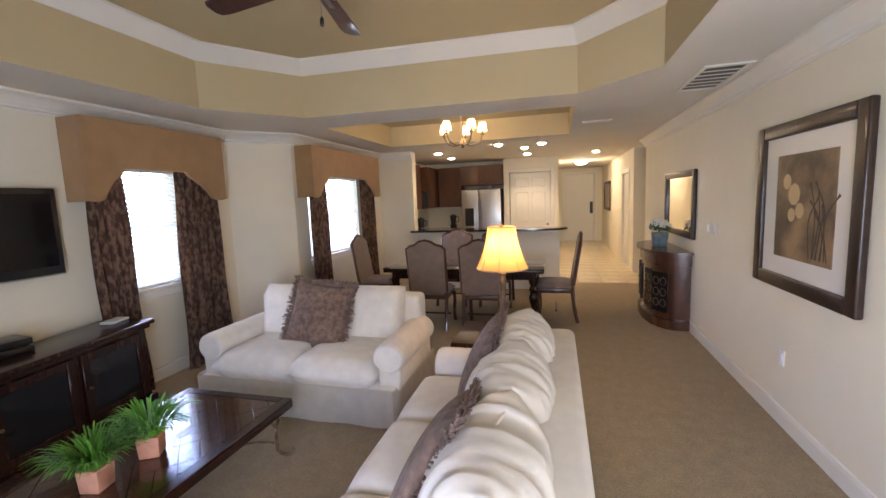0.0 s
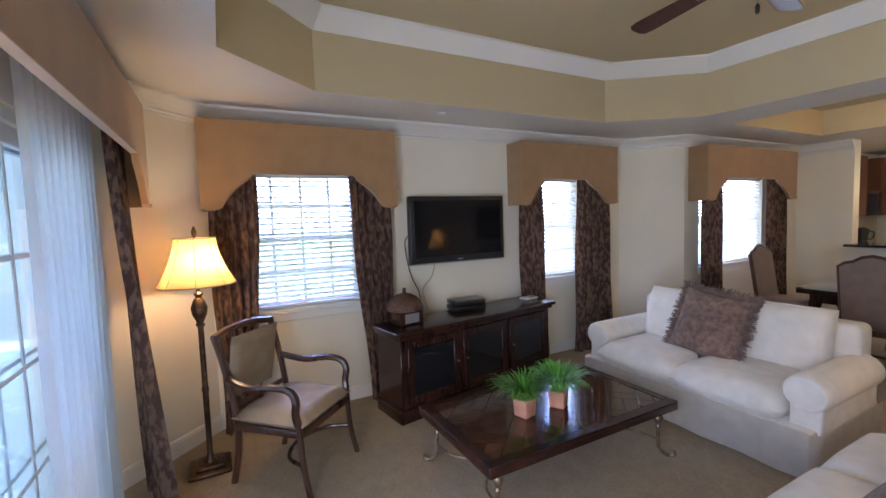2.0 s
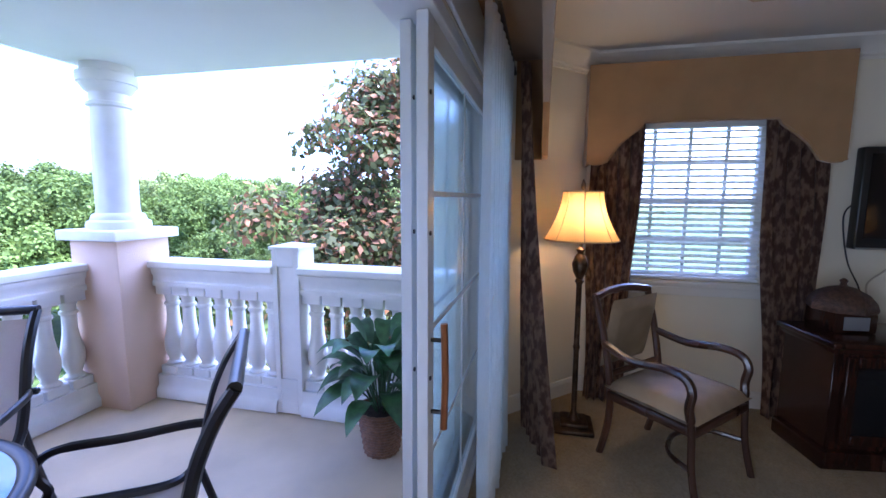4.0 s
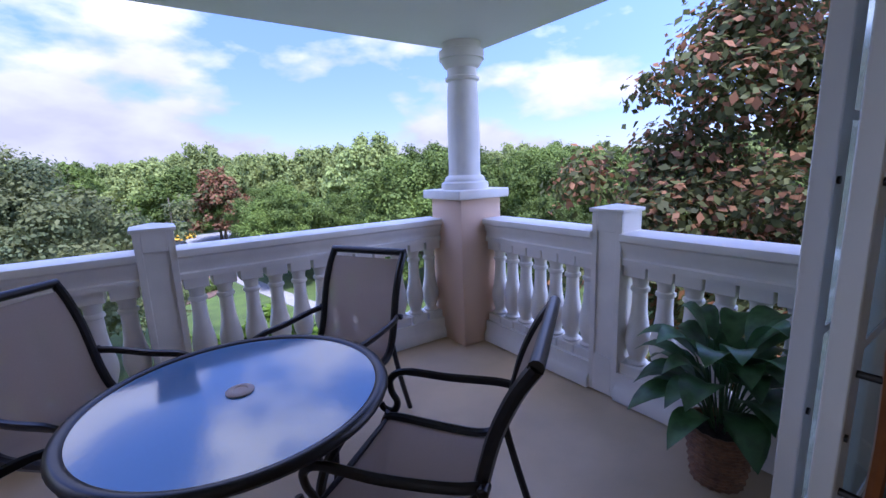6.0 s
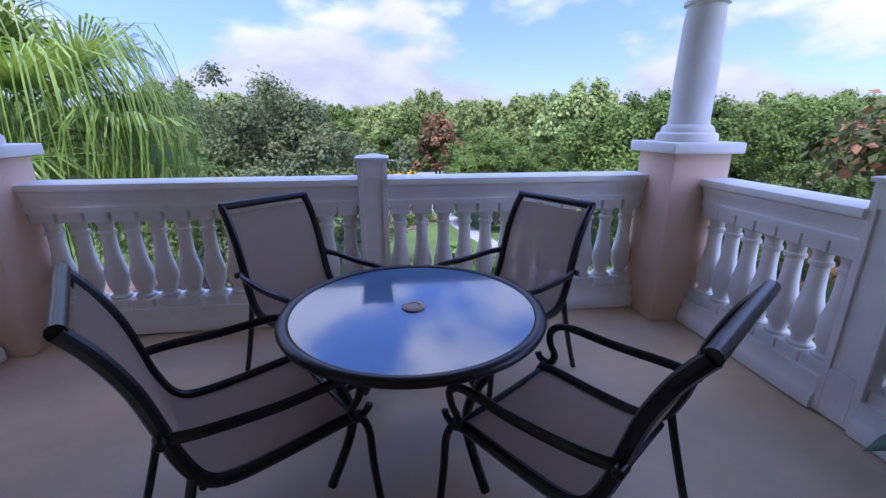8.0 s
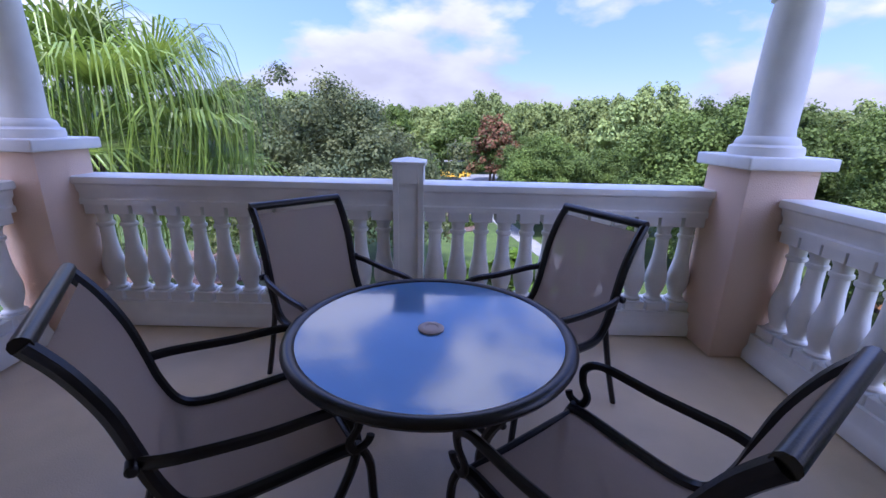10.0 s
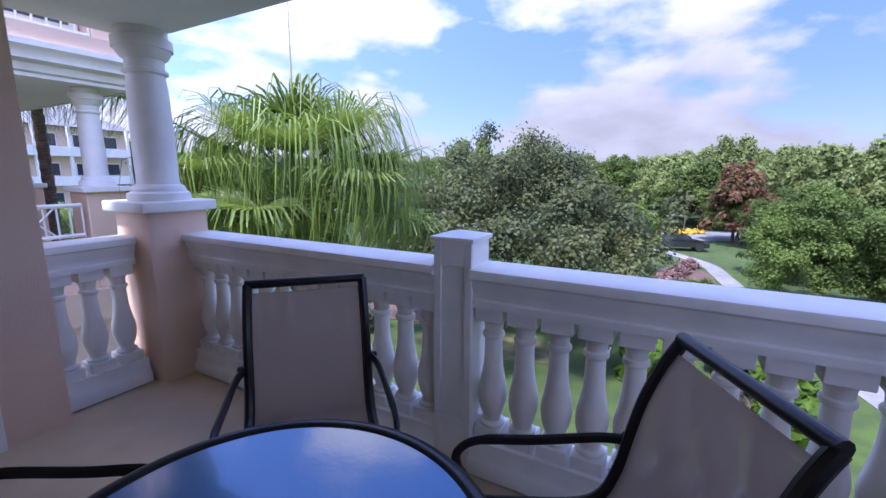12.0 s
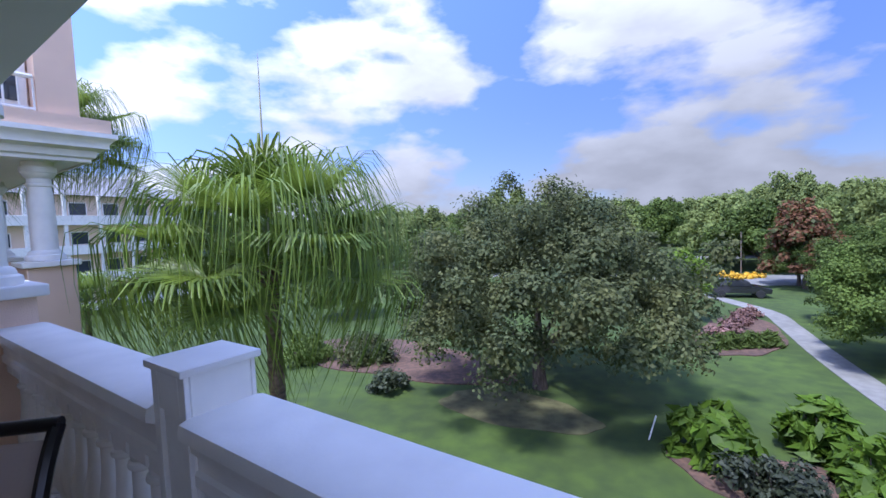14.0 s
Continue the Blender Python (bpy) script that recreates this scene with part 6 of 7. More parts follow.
# armchair
TAUPE = paint("taupe_leather", (0.36, 0.27, 0.17), 0.5, 0.1, 8, 0.15, 150)
ac = thing("armchair", pose(-2.95, 0.06, 0, 0, 0, -45), "open wooden armchair with taupe leather seat and back", "armchair")
CW = paint("walnut_chair_wood", (0.075, 0.032, 0.018), 0.28, 0.25, 6, 0.04, 60, stretch=(1, 1, 0.3), coat=0.3)
bm = bmesh.new()
pillow(bm, 0.58, 0.54, 0.13, pose(0, 0.01, 0.455), 14, 0.02, 5)
part("seat", bm, TAUPE, ac, "taupe leather seat")
bm = bmesh.new()
box(bm, -0.285, 0.285, -0.25, 0.27, 0.375, 0.425, 0.012, 2)
part("seat_frame", bm, CW, ac)
bm = bmesh.new()
pillow(bm, 0.44, 0.44, 0.07, pose(0, -0.315, 0.745, 80, 0, 0), 12, 0.0, 7)
part("backrest", bm, TAUPE, ac, "taupe leather back panel")
bm = bmesh.new()
tube(bm, smoothed([(-0.27, -0.37, 0.965), (-0.1, -0.395, 0.99), (0.1, -0.395, 0.99), (0.27, -0.37, 0.965)], 5), 0.026, 8)
part("top_rail", bm, CW, ac)
bm = bmesh.new()
tube(bm, [(-0.24, -0.27, 0.51), (0.24, -0.27, 0.51)], 0.02, 8)
part("back_rail", bm, CW, ac)
for s in (-1, 1):
    bm = bmesh.new()
    tube(bm, smoothed([(s * 0.25, -0.30, 0.0), (s * 0.25, -0.25, 0.22), (s * 0.25, -0.25, 0.45), (s * 0.255, -0.30, 0.72), (s * 0.265, -0.375, 0.98)], 5), 0.022, 8)
    part("rear_leg", bm, CW, ac)
    bm = bmesh.new()
    tube(bm, smoothed([(s * 0.285, 0.31, 0.0), (s * 0.28, 0.265, 0.2), (s * 0.28, 0.25, 0.42), (s * 0.29, 0.235, 0.53), (s * 0.295, 0.245, 0.62), (s * 0.295, 0.20, 0.68), (s * 0.295, 0.08, 0.69), (s * 0.29, -0.1, 0.665), (s * 0.262, -0.29, 0.70)], 5), [0.019] * 12 + [0.024] * 29, 8)
    part("arm_and_leg", bm, CW, ac)
bm = bmesh.new()
tube(bm, smoothed([(-0.27, 0.25, 0.20), (-0.2, 0.10, 0.2), (0, 0.02, 0.2), (0.2, 0.10, 0.2), (0.27, 0.25, 0.20)], 5), 0.014, 8)
part("stretcher", bm, CW, ac)

# coffee table with inlaid top
ct = thing("coffee_table", pose(-2.14, 1.60, 0), "dark inlaid wooden coffee table on scrolled metal legs", "coffee table")
INLAY = paint("glossy_inlay_wood", (0.085, 0.034, 0.016), 0.16, 0.25, 7, 0.05, 50, coat=0.4, per=0.45, stretch=(3, 1, 1))
bm = bmesh.new()
box(bm, -0.44, 0.44, -0.77, 0.77, 0.335, 0.392, 0.010, 2)
part("top_frame", bm, DWOOD, ct)


def clipped(poly, hx, hy):
    """A polygon cut to the rectangle of half sizes hx and hy."""
    for ax, sg, lim in ((0, 1, hx), (0, -1, hx), (1, 1, hy), (1, -1, hy)):
        out = []
        for p, q in zip(poly, poly[1:] + poly[:1]):
            dp, dq = lim - sg * p[ax], lim - sg * q[ax]
            if dp >= 0:
                out.append(p)
            if dp * dq < 0:
                u = dp / (dp - dq)
                out.append((p[0] + (q[0] - p[0]) * u, p[1] + (q[1] - p[1]) * u))
        poly = out
        if len(poly) < 3:
            return []
    return poly


# basket-weave pairs of short boards laid on the diagonal
C45 = math.cos(math.radians(45))
for i in range(-5, 6):
    for j in range(-5, 6):
        for h in (0, 1):
            u0, v0 = i * 0.2, j * 0.2
            cell = (u0, u0 + 0.2, v0 + 0.1 * h, v0 + 0.1 * h + 0.1) if (i + j) % 2 else (u0 + 0.1 * h, u0 + 0.1 * h + 0.1, v0, v0 + 0.2)
            g = 0.0025
            uv = [(cell[0] + g, cell[2] + g), (cell[1] - g, cell[2] + g), (cell[1] - g, cell[3] - g), (cell[0] + g, cell[3] - g)]
            poly = clipped([((u - v) * C45, (u + v) * C45) for u, v in uv], 0.368, 0.698)
            if len(poly) < 3:
                continue
            area = abs(sum(p[0] * q[1] - q[0] * p[1] for p, q in zip(poly, poly[1:] + poly[:1]))) / 2
            if area < 0.0012:
                continue
            bm = bmesh.new()
            prism(bm, poly, 0.388, 0.3965)
            part("inlay_board", bm, INLAY, ct)
bm = bmesh.new()
for a, c, e, f in [(-0.44, -0.37, -0.77, 0.77), (0.37, 0.44, -0.77, 0.77), (-0.37, 0.37, -0.77, -0.70), (-0.37, 0.37, 0.70, 0.77)]:
    box(bm, a + 0.001, c - 0.001, e + 0.001, f - 0.001, 0.3925, 0.399, 0.003, 1)
part("border", bm, DWOOD, ct)
for sx in (-1, 1):
    for sy in (-1, 1):
        bm = bmesh.new()
        lathe(bm, [(0.012, 0.10), (0.014, 0.20), (0.02, 0.215), (0.014, 0.23), (0.03, 0.26), (0.034, 0.28), (0.02, 0.305), (0.034, 0.32), (0.03, 0.336)], 12, pose(sx * 0.36, sy * 0.67, 0))
        lg = part("leg", bm, GOLD, ct)
        bm = bmesh.new()
        tube(bm, smoothed([(sx * 0.36, sy * 0.67, 0.11), (sx * 0.365, sy * 0.675, 0.06), (sx * 0.395, sy * 0.71, 0.018), (sx * 0.425, sy * 0.74, 0.02), (sx * 0.43, sy * 0.745, 0.045)], 5), 0.013, 8)
        part("scroll_foot", bm, GOLD, lg)
bm = bmesh.new()
for sy in (-1, 1):
    tube(bm, smoothed([(-0.36, sy * 0.67, 0.12), (-0.2, sy * 0.64, 0.12), (-0.05, sy * 0.5, 0.12), (0, sy * 0.3, 0.12)], 5), 0.008, 6)
    tube(bm, smoothed([(0.36, sy * 0.67, 0.12), (0.2, sy * 0.64, 0.12), (0.05, sy * 0.5, 0.12), (0, sy * 0.3, 0.12)], 5), 0.008, 6)
tube(bm, [(0, -0.3, 0.12), (0, 0.3, 0.12)], 0.008, 6)
part("stretcher", bm, GOLD, ct)

GRASSP = paint("artificial_grass_blade", (0.16, 0.42, 0.04), 0.5, 0.2, 6, per=0.5, color2=(0.08, 0.26, 0.02))
TERRA = paint("pink_terracotta", (0.58, 0.27, 0.16), 0.8, 0.12, 12, 0.2, 90)
for x, y, rot, seed in [(-2.08, 1.36, 12, 1), (-2.07, 1.64, 30, 2)]:
    t = thing("grass_plant", pose(x, y, 0.399, 0, 0, rot), "bright green grass in a square terracotta pot", "potted plant", "grass plants on the coffee table")
    bm = bmesh.new()
    vs = box(bm, -0.055, 0.055, -0.055, 0.055, 0, 0.115, 0.004, 1)
    for v in bm.verts:
        v.co.x *= 0.88 + v.co.z
        v.co.y *= 0.88 + v.co.z
    part("pot", bm, TERRA, t)
    bm = bmesh.new()
    r = random.Random(seed)
    for k in range(260):
        az, u = r.uniform(0, 6.283), r.random() ** 0.5
        ln = r.uniform(0.14, 0.25)
        blade(bm, (0.05 * u * math.cos(az), 0.05 * u * math.sin(az), 0.11), az + r.uniform(-0.5, 0.5), ln * (0.25 + 0.75 * u), ln * (1.0 - 0.35 * u), 0.06 * u, 0.0045, 4, 0.1)
    g = part("grass_tuft", bm, GRASSP, t)
    g["kind"] = "stuff"

# ---- east wall things ----
PICF = paint("dark_bronze_frame", (0.045, 0.024, 0.016), 0.35, 0.25, 12, 0.2, 50, coat=0.2)
pic = thing("framed_picture", pose(EX, 3.25, 1.571) @ Matrix.Scale(1.07, 4), "large framed sepia still life print with white mat", "picture")
bm = bmesh.new()
for a, c, e, f in [(-0.57, -0.48, -0.54, 0.54), (0.48, 0.57, -0.54, 0.54), (-0.48, 0.48, -0.54, -0.45), (-0.48, 0.48, 0.45, 0.54)]:
    box(bm, -0.045, -0.002, a, c, e, f, 0.012, 3)
part("frame", bm, PICF, pic)
bm = bmesh.new()
box(bm, -0.016, -0.004, -0.485, 0.485, -0.455, 0.455)
part("mat", bm, paint("white_mat_board", (0.78, 0.75, 0.70), 0.35, 0.01), pic)
bm = bmesh.new()
box(bm, -0.019, -0.0162, -0.32, 0.32, -0.33, 0.33)
part("print", bm, paint("sepia_print", (0.30, 0.20, 0.11), 0.3, 0.3, 5, color2=(0.08, 0.055, 0.035)), pic)
bm = bmesh.new()
r = random.Random(9)
for k in range(9):
    y, h = r.uniform(-0.27, -0.02), r.uniform(0.25, 0.5)
    tube(bm, smoothed([(-0.0195, y, -0.3), (-0.0195, y + r.uniform(-0.05, 0.05), -0.3 + h * 0.6), (-0.0195, y + r.uniform(-0.1, 0.1), -0.3 + h)], 4), [0.006] * 8 + [0.012], 5, 0.12, (1, 0, 0))
part("stems", bm, paint("dark_ink", (0.05, 0.035, 0.028), 0.4), pic)
bm = bmesh.new()
for cy, cz, rad in [(0.10, 0.08, 0.07), (0.19, 0.16, 0.05), (0.03, -0.02, 0.05), (0.12, -0.05, 0.045)]:
    lathe(bm, [(rad * 0.2, 0.0), (rad, 0.0006), (rad * 0.5, 0.0012)], 9, pose(-0.0193, cy, cz, 0, -90, 0))
part("blossoms", bm, paint("pale_gold_ink", (0.55, 0.42, 0.22), 0.4), pic)

mir = thing("wall_mirror", pose(EX, 6.15, 1.538) @ Matrix.Scale(1.07, 4), "rectangular mirror in a dark bronze frame", "mirror")
bm = bmesh.new()
for a, c, e, f in [(-0.635, -0.56, -0.385, 0.385), (0.56, 0.635, -0.385, 0.385), (-0.56, 0.56, -0.385, -0.31), (-0.56, 0.56, 0.31, 0.385)]:
    box(bm, -0.04, -0.002, a, c, e, f, 0.01, 3)
part("frame", bm, PICF, mir)
bm = bmesh.new()
box(bm, -0.014, -0.004, -0.565, 0.565, -0.315, 0.315)
part("glass", bm, paint("mirror_silver", (0.9, 0.9, 0.88), 0.02, 0.0, metal=1.0), mir)

cn = thing("console_cabinet", pose(EX - 0.003, 6.27, 0) @ Matrix.Diagonal((1.05, 1.0, 0.985, 1)), "bow-fronted dark carved console with metal grille doors", "cabinet")


def bow(depth, half, n=14):
    pts = [(0, -half)]
    for k in range(n + 1):
        a = math.pi * k / n
        pts.append((-depth * math.sin(a) ** 0.55 if 0 < k < n else 0, -half * math.cos(a)))
    pts.append((0, half))
    out = []
    for p in pts:
        if not out or (abs(out[-1][0] - p[0]) + abs(out[-1][1] - p[1])) > 1e-4:
            out.append(p)
    return out[::-1]


CWOOD = paint("red_brown_carved_wood", (0.11, 0.042, 0.022), 0.25, 0.3, 6, 0.05, 60, stretch=(1, 1, 0.3), coat=0.4)
for nm, d, hf, z0, z1 in [("plinth", 0.42, 0.72, 0.0, 0.12), ("body", 0.38, 0.68, 0.12, 0.80), ("frieze", 0.40, 0.70, 0.80, 0.95), ("top", 0.45, 0.76, 0.95, 0.985)]:
    bm = bmesh.new()
    prism(bm, bow(d, hf), z0, z1)
    bmesh.ops.bevel(bm, geom=[e for e in bm.edges if abs(e.verts[0].co.z - e.verts[1].co.z) < 1e-5], offset=0.008, segments=2, affect="EDGES")
    part(nm, bm, CWOOD, cn)
for k, a in enumerate((38, 68, 112, 142)):
    ra = math.radians(a)
    m = pose(-0.385 * math.sin(ra) ** 0.55, -0.685 * math.cos(ra), 0.46, 0, 0, math.degrees(math.atan2(-math.cos(ra) * 0.6, -math.sin(ra))) + 90)
    bm = bmesh.new()
    box(bm, -0.11, 0.11, -0.004, 0.012, -0.26, 0.26, 0.003, 1, m)
    d = part("door_panel", bm, BLACKM, cn, "dark recessed door panel")
    bm = bmesh.new()
    for s in (-1, 1):
        for z in (-0.14, 0.0, 0.14):
            tube(bm, [m @ Vector((s * 0.05 + 0.04 * math.cos(q), -0.012, z + 0.05 * math.sin(q))) for q in [2 * math.pi * i / 10 for i in range(11)]], 0.006, 5)
    part("scroll_grille", bm, GOLD, d)
fp = thing("flower_pot", pose(EX - 0.23, 6.20, 0.972), "white hydrangeas in a square blue-grey pot", "flower pot")
bm = bmesh.new()
box(bm, -0.09, 0.09, -0.09, 0.09, 0, 0.19, 0.008, 1)
for v in bm.verts:
    v.co.x *= 0.85 + 0.9 * v.co.z
    v.co.y *= 0.85 + 0.9 * v.co.z
part("pot", bm, paint("blue_grey_ceramic", (0.16, 0.22, 0.25), 0.5, 0.2, 12, 0.2, 50), fp)
cs, rs = crown_clumps(0.12, 0.16, 0.09, 9, 3, 0.0, 0, 0.5)
o = new("blossoms", leaf_mesh("blossoms", [(a, c, d + 0.27) for a, c, d in cs], rs, 900, 0.022, paint("white_petals", (0.8, 0.78, 0.70), 0.7, per=0.15), 3, 0.3, 1.0))
o.parent = fp
o = new("leaves", leaf_mesh("leaves", [(a, c, d + 0.22) for a, c, d in cs], rs, 120, 0.04, BROADLEAF, 4, 0.3, 1.6))
o.parent = fp

for nm, y, z, w, h, lab, cat in [("light_switch", 4.88, 1.305, 0.075, 0.06, "double white light switch on the wall", "light switch"), ("thermostat", 5.07, 1.305, 0.03, 0.04, "small grey wall control", "thermostat"), ("wall_outlet", 3.43, 0.49, 0.035, 0.058, "small white plastic wall outlet", "outlet")]:
    t = thing(nm, pose(EX, y, z), lab, cat)
    bm = bmesh.new()
    box(bm, -0.008, -0.001, -w, w, -h, h, 0.003, 2)
    part("plate", bm, VINYL, t)
    bm = bmesh.new()
    box(bm, -0.013, -0.0082, -w * 0.5, w * 0.5, -h * 0.5, h * 0.5, 0.001, 1)
    part("rocker", bm, VINYL, t)

# ---- ceiling things ----


def grille(x0, x1, y0, y1, n, label):
    t = thing("ceiling_vent", pose(0, 0, SOFFIT), label, "vent", "ceiling vents")
    b = bmesh.new()
    for a, c, e, f in [(x0, x0 + 0.03, y0, y1), (x1 - 0.03, x1, y0, y1), (x0 + 0.03, x1 - 0.03, y0, y0 + 0.03), (x0 + 0.03, x1 - 0.03, y1 - 0.03, y1)]:
        box(b, a, c, e, f, -0.014, -0.001, 0.002, 1)
    part("frame", b, TRIM, t)
    # black sheet stands in for the shade in the gaps; no duct is modelled
    b = bmesh.new()
    box(b, x0 + 0.03, x1 - 0.03, y0 + 0.03, y1 - 0.03, -0.002, -0.0005)
    part("gap_shade", b, BLACKP, t)
    for k in range(n):
        y = y0 + 0.05 + (y1 - y0 - 0.1) * k / (n - 1)
        b = bmesh.new()
        box(b, x0 + 0.03, x1 - 0.03, -0.014, 0.014, -0.0015, 0.0015, 0, 1, pose(0, y, -0.008, 0, 0, 0))
        part("slat", b, TRIM, t)


grille(1.13, 1.47, 3.68, 4.50, 7, "white slatted return air vent in the ceiling")
grille(0.38, 0.74, 5.80, 5.93, 4, "small white supply vent in the ceiling")
fan = thing("ceiling_fan", pose(-1.15, 2.08, 0, 0, 0, 4), "five-bladed mahogany ceiling fan at rest", "ceiling fan")
FANW = paint("mahogany_fan_blade", (0.085, 0.028, 0.02), 0.3, 0.2, 8, stretch=(4, 1, 1), coat=0.2)
NICK = paint("brushed_pewter", (0.35, 0.34, 0.33), 0.35, 0.1, 20, metal=0.9)
bm = bmesh.new()
lathe(bm, [(0.02, 2.80), (0.05, 2.805), (0.075, 2.83), (0.105, 2.87), (0.11, 2.92), (0.09, 2.96), (0.03, 2.98), (0.014, 2.99), (0.014, 3.12), (0.06, 3.15), (0.07, 3.19)], 28)
part("motor", bm, NICK, fan)
for k in range(5):
    m = pose(0, 0, 2.865, 0, 0, 97 + 72 * k)
    bm = bmesh.new()
    outl = [(0.22, -0.05), (0.66, -0.068), (0.715, -0.06), (0.735, -0.03), (0.735, 0.03), (0.715, 0.06), (0.66, 0.068), (0.22, 0.05)]
    prism(bm, outl, -0.004, 0.004, m @ pose(0, 0, 0, 12, 0, 0))
    bl = part("blade", bm, FANW, fan)
    bm = bmesh.new()
    box(bm, 0.09, 0.30, -0.018, 0.018, -0.012, -0.005, 0.002, 1, m @ pose(0, 0, 0, 12, 0, 0))
    part("bracket", bm, NICK, bl)
bm = bmesh.new()
tube(bm, [(0.0, 0.06, 2.82), (0.0, 0.065, 2.71)], 0.0025, 5)
ch = part("pull_chain", bm, NICK, fan)
bm = bmesh.new()
lathe(bm, [(0.004, 2.66), (0.011, 2.67), (0.011, 2.70), (0.004, 2.712)], 10, pose(0, 0.065, 0))
part("pull", bm, BLACKM, ch)

cd = thing("chandelier", pose(-1.2, 5.85, 0), "lit brass chandelier with five white fabric shades", "chandelier")
bm = bmesh.new()
lathe(bm, [(0.004, 2.40), (0.02, 2.415), (0.014, 2.43), (0.035, 2.46), (0.03, 2.49), (0.012, 2.52), (0.012, 2.90), (0.05, 2.93), (0.055, 2.948)], 18)
part("stem", bm, GOLD, cd)
WSHADE = cloth_through("white_candle_shade", (0.95, 0.88, 0.72), 0.05, fold=0.65)
for k in range(5):
    a = math.radians(20 + 72 * k)
    c, s = math.cos(a), math.sin(a)
    bm = bmesh.new()
    tube(bm, smoothed([(0.02 * c, 0.02 * s, 2.47), (0.12 * c, 0.12 * s, 2.44), (0.24 * c, 0.24 * s, 2.49), (0.285 * c, 0.285 * s, 2.58)], 5), 0.008, 6)
    arm = part("arm", bm, GOLD, cd)
    bm = bmesh.new()
    lathe(bm, [(0.028, 2.58), (0.03, 2.59), (0.012, 2.60), (0.012, 2.66)], 10, pose(0.285 * c, 0.285 * s, 0))
    part("candle", bm, GOLD, arm)
    bm = bmesh.new()
    rows = [[bm.verts.new((0.285 * c + r * math.cos(2 * math.pi * i / 18), 0.285 * s + r * math.sin(2 * math.pi * i / 18), z)) for i in range(18)] for r, z in ((0.068, 2.62), (0.055, 2.69), (0.046, 2.745))]
    for p, q in zip(rows, rows[1:]):
        for i in range(18):
            bm.faces.new((p[i], p[(i + 1) % 18], q[(i + 1) % 18], q[i]))
    part("shade", bm, WSHADE, arm, "small white fabric shade, lit")
    bm = bmesh.new()
    lathe(bm, [(0.006, 2.655), (0.016, 2.675), (0.016, 2.69), (0.004, 2.715)], 8, pose(0.285 * c, 0.285 * s, 0))
    part("bulb", bm, BULB, arm)
lamp_light(-1.2, 5.85, 2.80, 7, (1.0, 0.72, 0.40), 0.15)

DLIGHT = glow("downlight_lens", (1.0, 0.80, 0.50), 3)
for x, y in [(-2.26, 8.38), (-2.25, 9.5), (-0.56, 9.55), (-0.53, 8.31), (-0.19, 7.79), (-0.93, 7.59), (0.89, 9.93)]:
    t = thing("downlight", pose(x, y, SOFFIT), "lit recessed round downlight", "downlight", "recessed downlights")
    bm = bmesh.new()
    lathe(bm, [(0.072, -0.006), (0.095, -0.006), (0.098, -0.001), (0.072, -0.001)], 24)
    part("trim_ring", bm, TRIM, t)
    bm = bmesh.new()
    lathe(bm, [(0.004, -0.034), (0.04, -0.03), (0.062, -0.018), (0.07, -0.002)], 24)
    part("lens", bm, DLIGHT, t)


def spot(x, y, energy, color=(1.0, 0.74, 0.42), angle=110):
    d = bpy.data.lights.new("downlight_beam", "SPOT")
    d.energy, d.color, d.spot_size, d.spot_blend, d.shadow_soft_size = energy * 0.155, color, radians(angle), 0.6, 0.06
    o = new("downlight_beam", d)
    o.location = (x, y, SOFFIT - 0.012)
    return o


for x, y, e in [(-2.2, 9.3, 16), (-0.55, 9.8, 22), (-0.52, 8.15, 8), (0.86, 9.6, 18), (-2.2, 8.1, 10)]:
    spot(x, y, e)
hl = thing("hall_light", pose(0.72, 12.6, SOFFIT), "lit round flush ceiling light in the hall", "ceiling light")
bm = bmesh.new()
lathe(bm, [(0.02, -0.11), (0.10, -0.10), (0.15, -0.06), (0.165, -0.02)], 24)
part("glass_bowl", bm, glow("flush_light_glass", (1.0, 0.82, 0.55), 2.5), hl)
bm = bmesh.new()
lathe(bm, [(0.165, -0.025), (0.18, -0.02), (0.18, -0.001)], 24)
part("rim", bm, GOLD, hl)
lamp_light(0.72, 12.6, 2.40, 8, (1.0, 0.78, 0.48), 0.12)
for x, y in [(-3.35, 1.5), (-0.15, 6.95)]:
    bm = bmesh.new()
    lathe(bm, [(0.012, -0.02), (0.035, -0.014), (0.04, -0.001)], 16, pose(x, y, SOFFIT))
    tagged(link("sprinkler", bm, TRIM, 40), "small white ceiling sprinkler cap", "sprinkler")

# ---- dining ----
DSEAT = paint("taupe_dining_fabric", (0.24, 0.17, 0.13), 0.8, 0.08, 10, 0.25, 320, sheen=0.2)


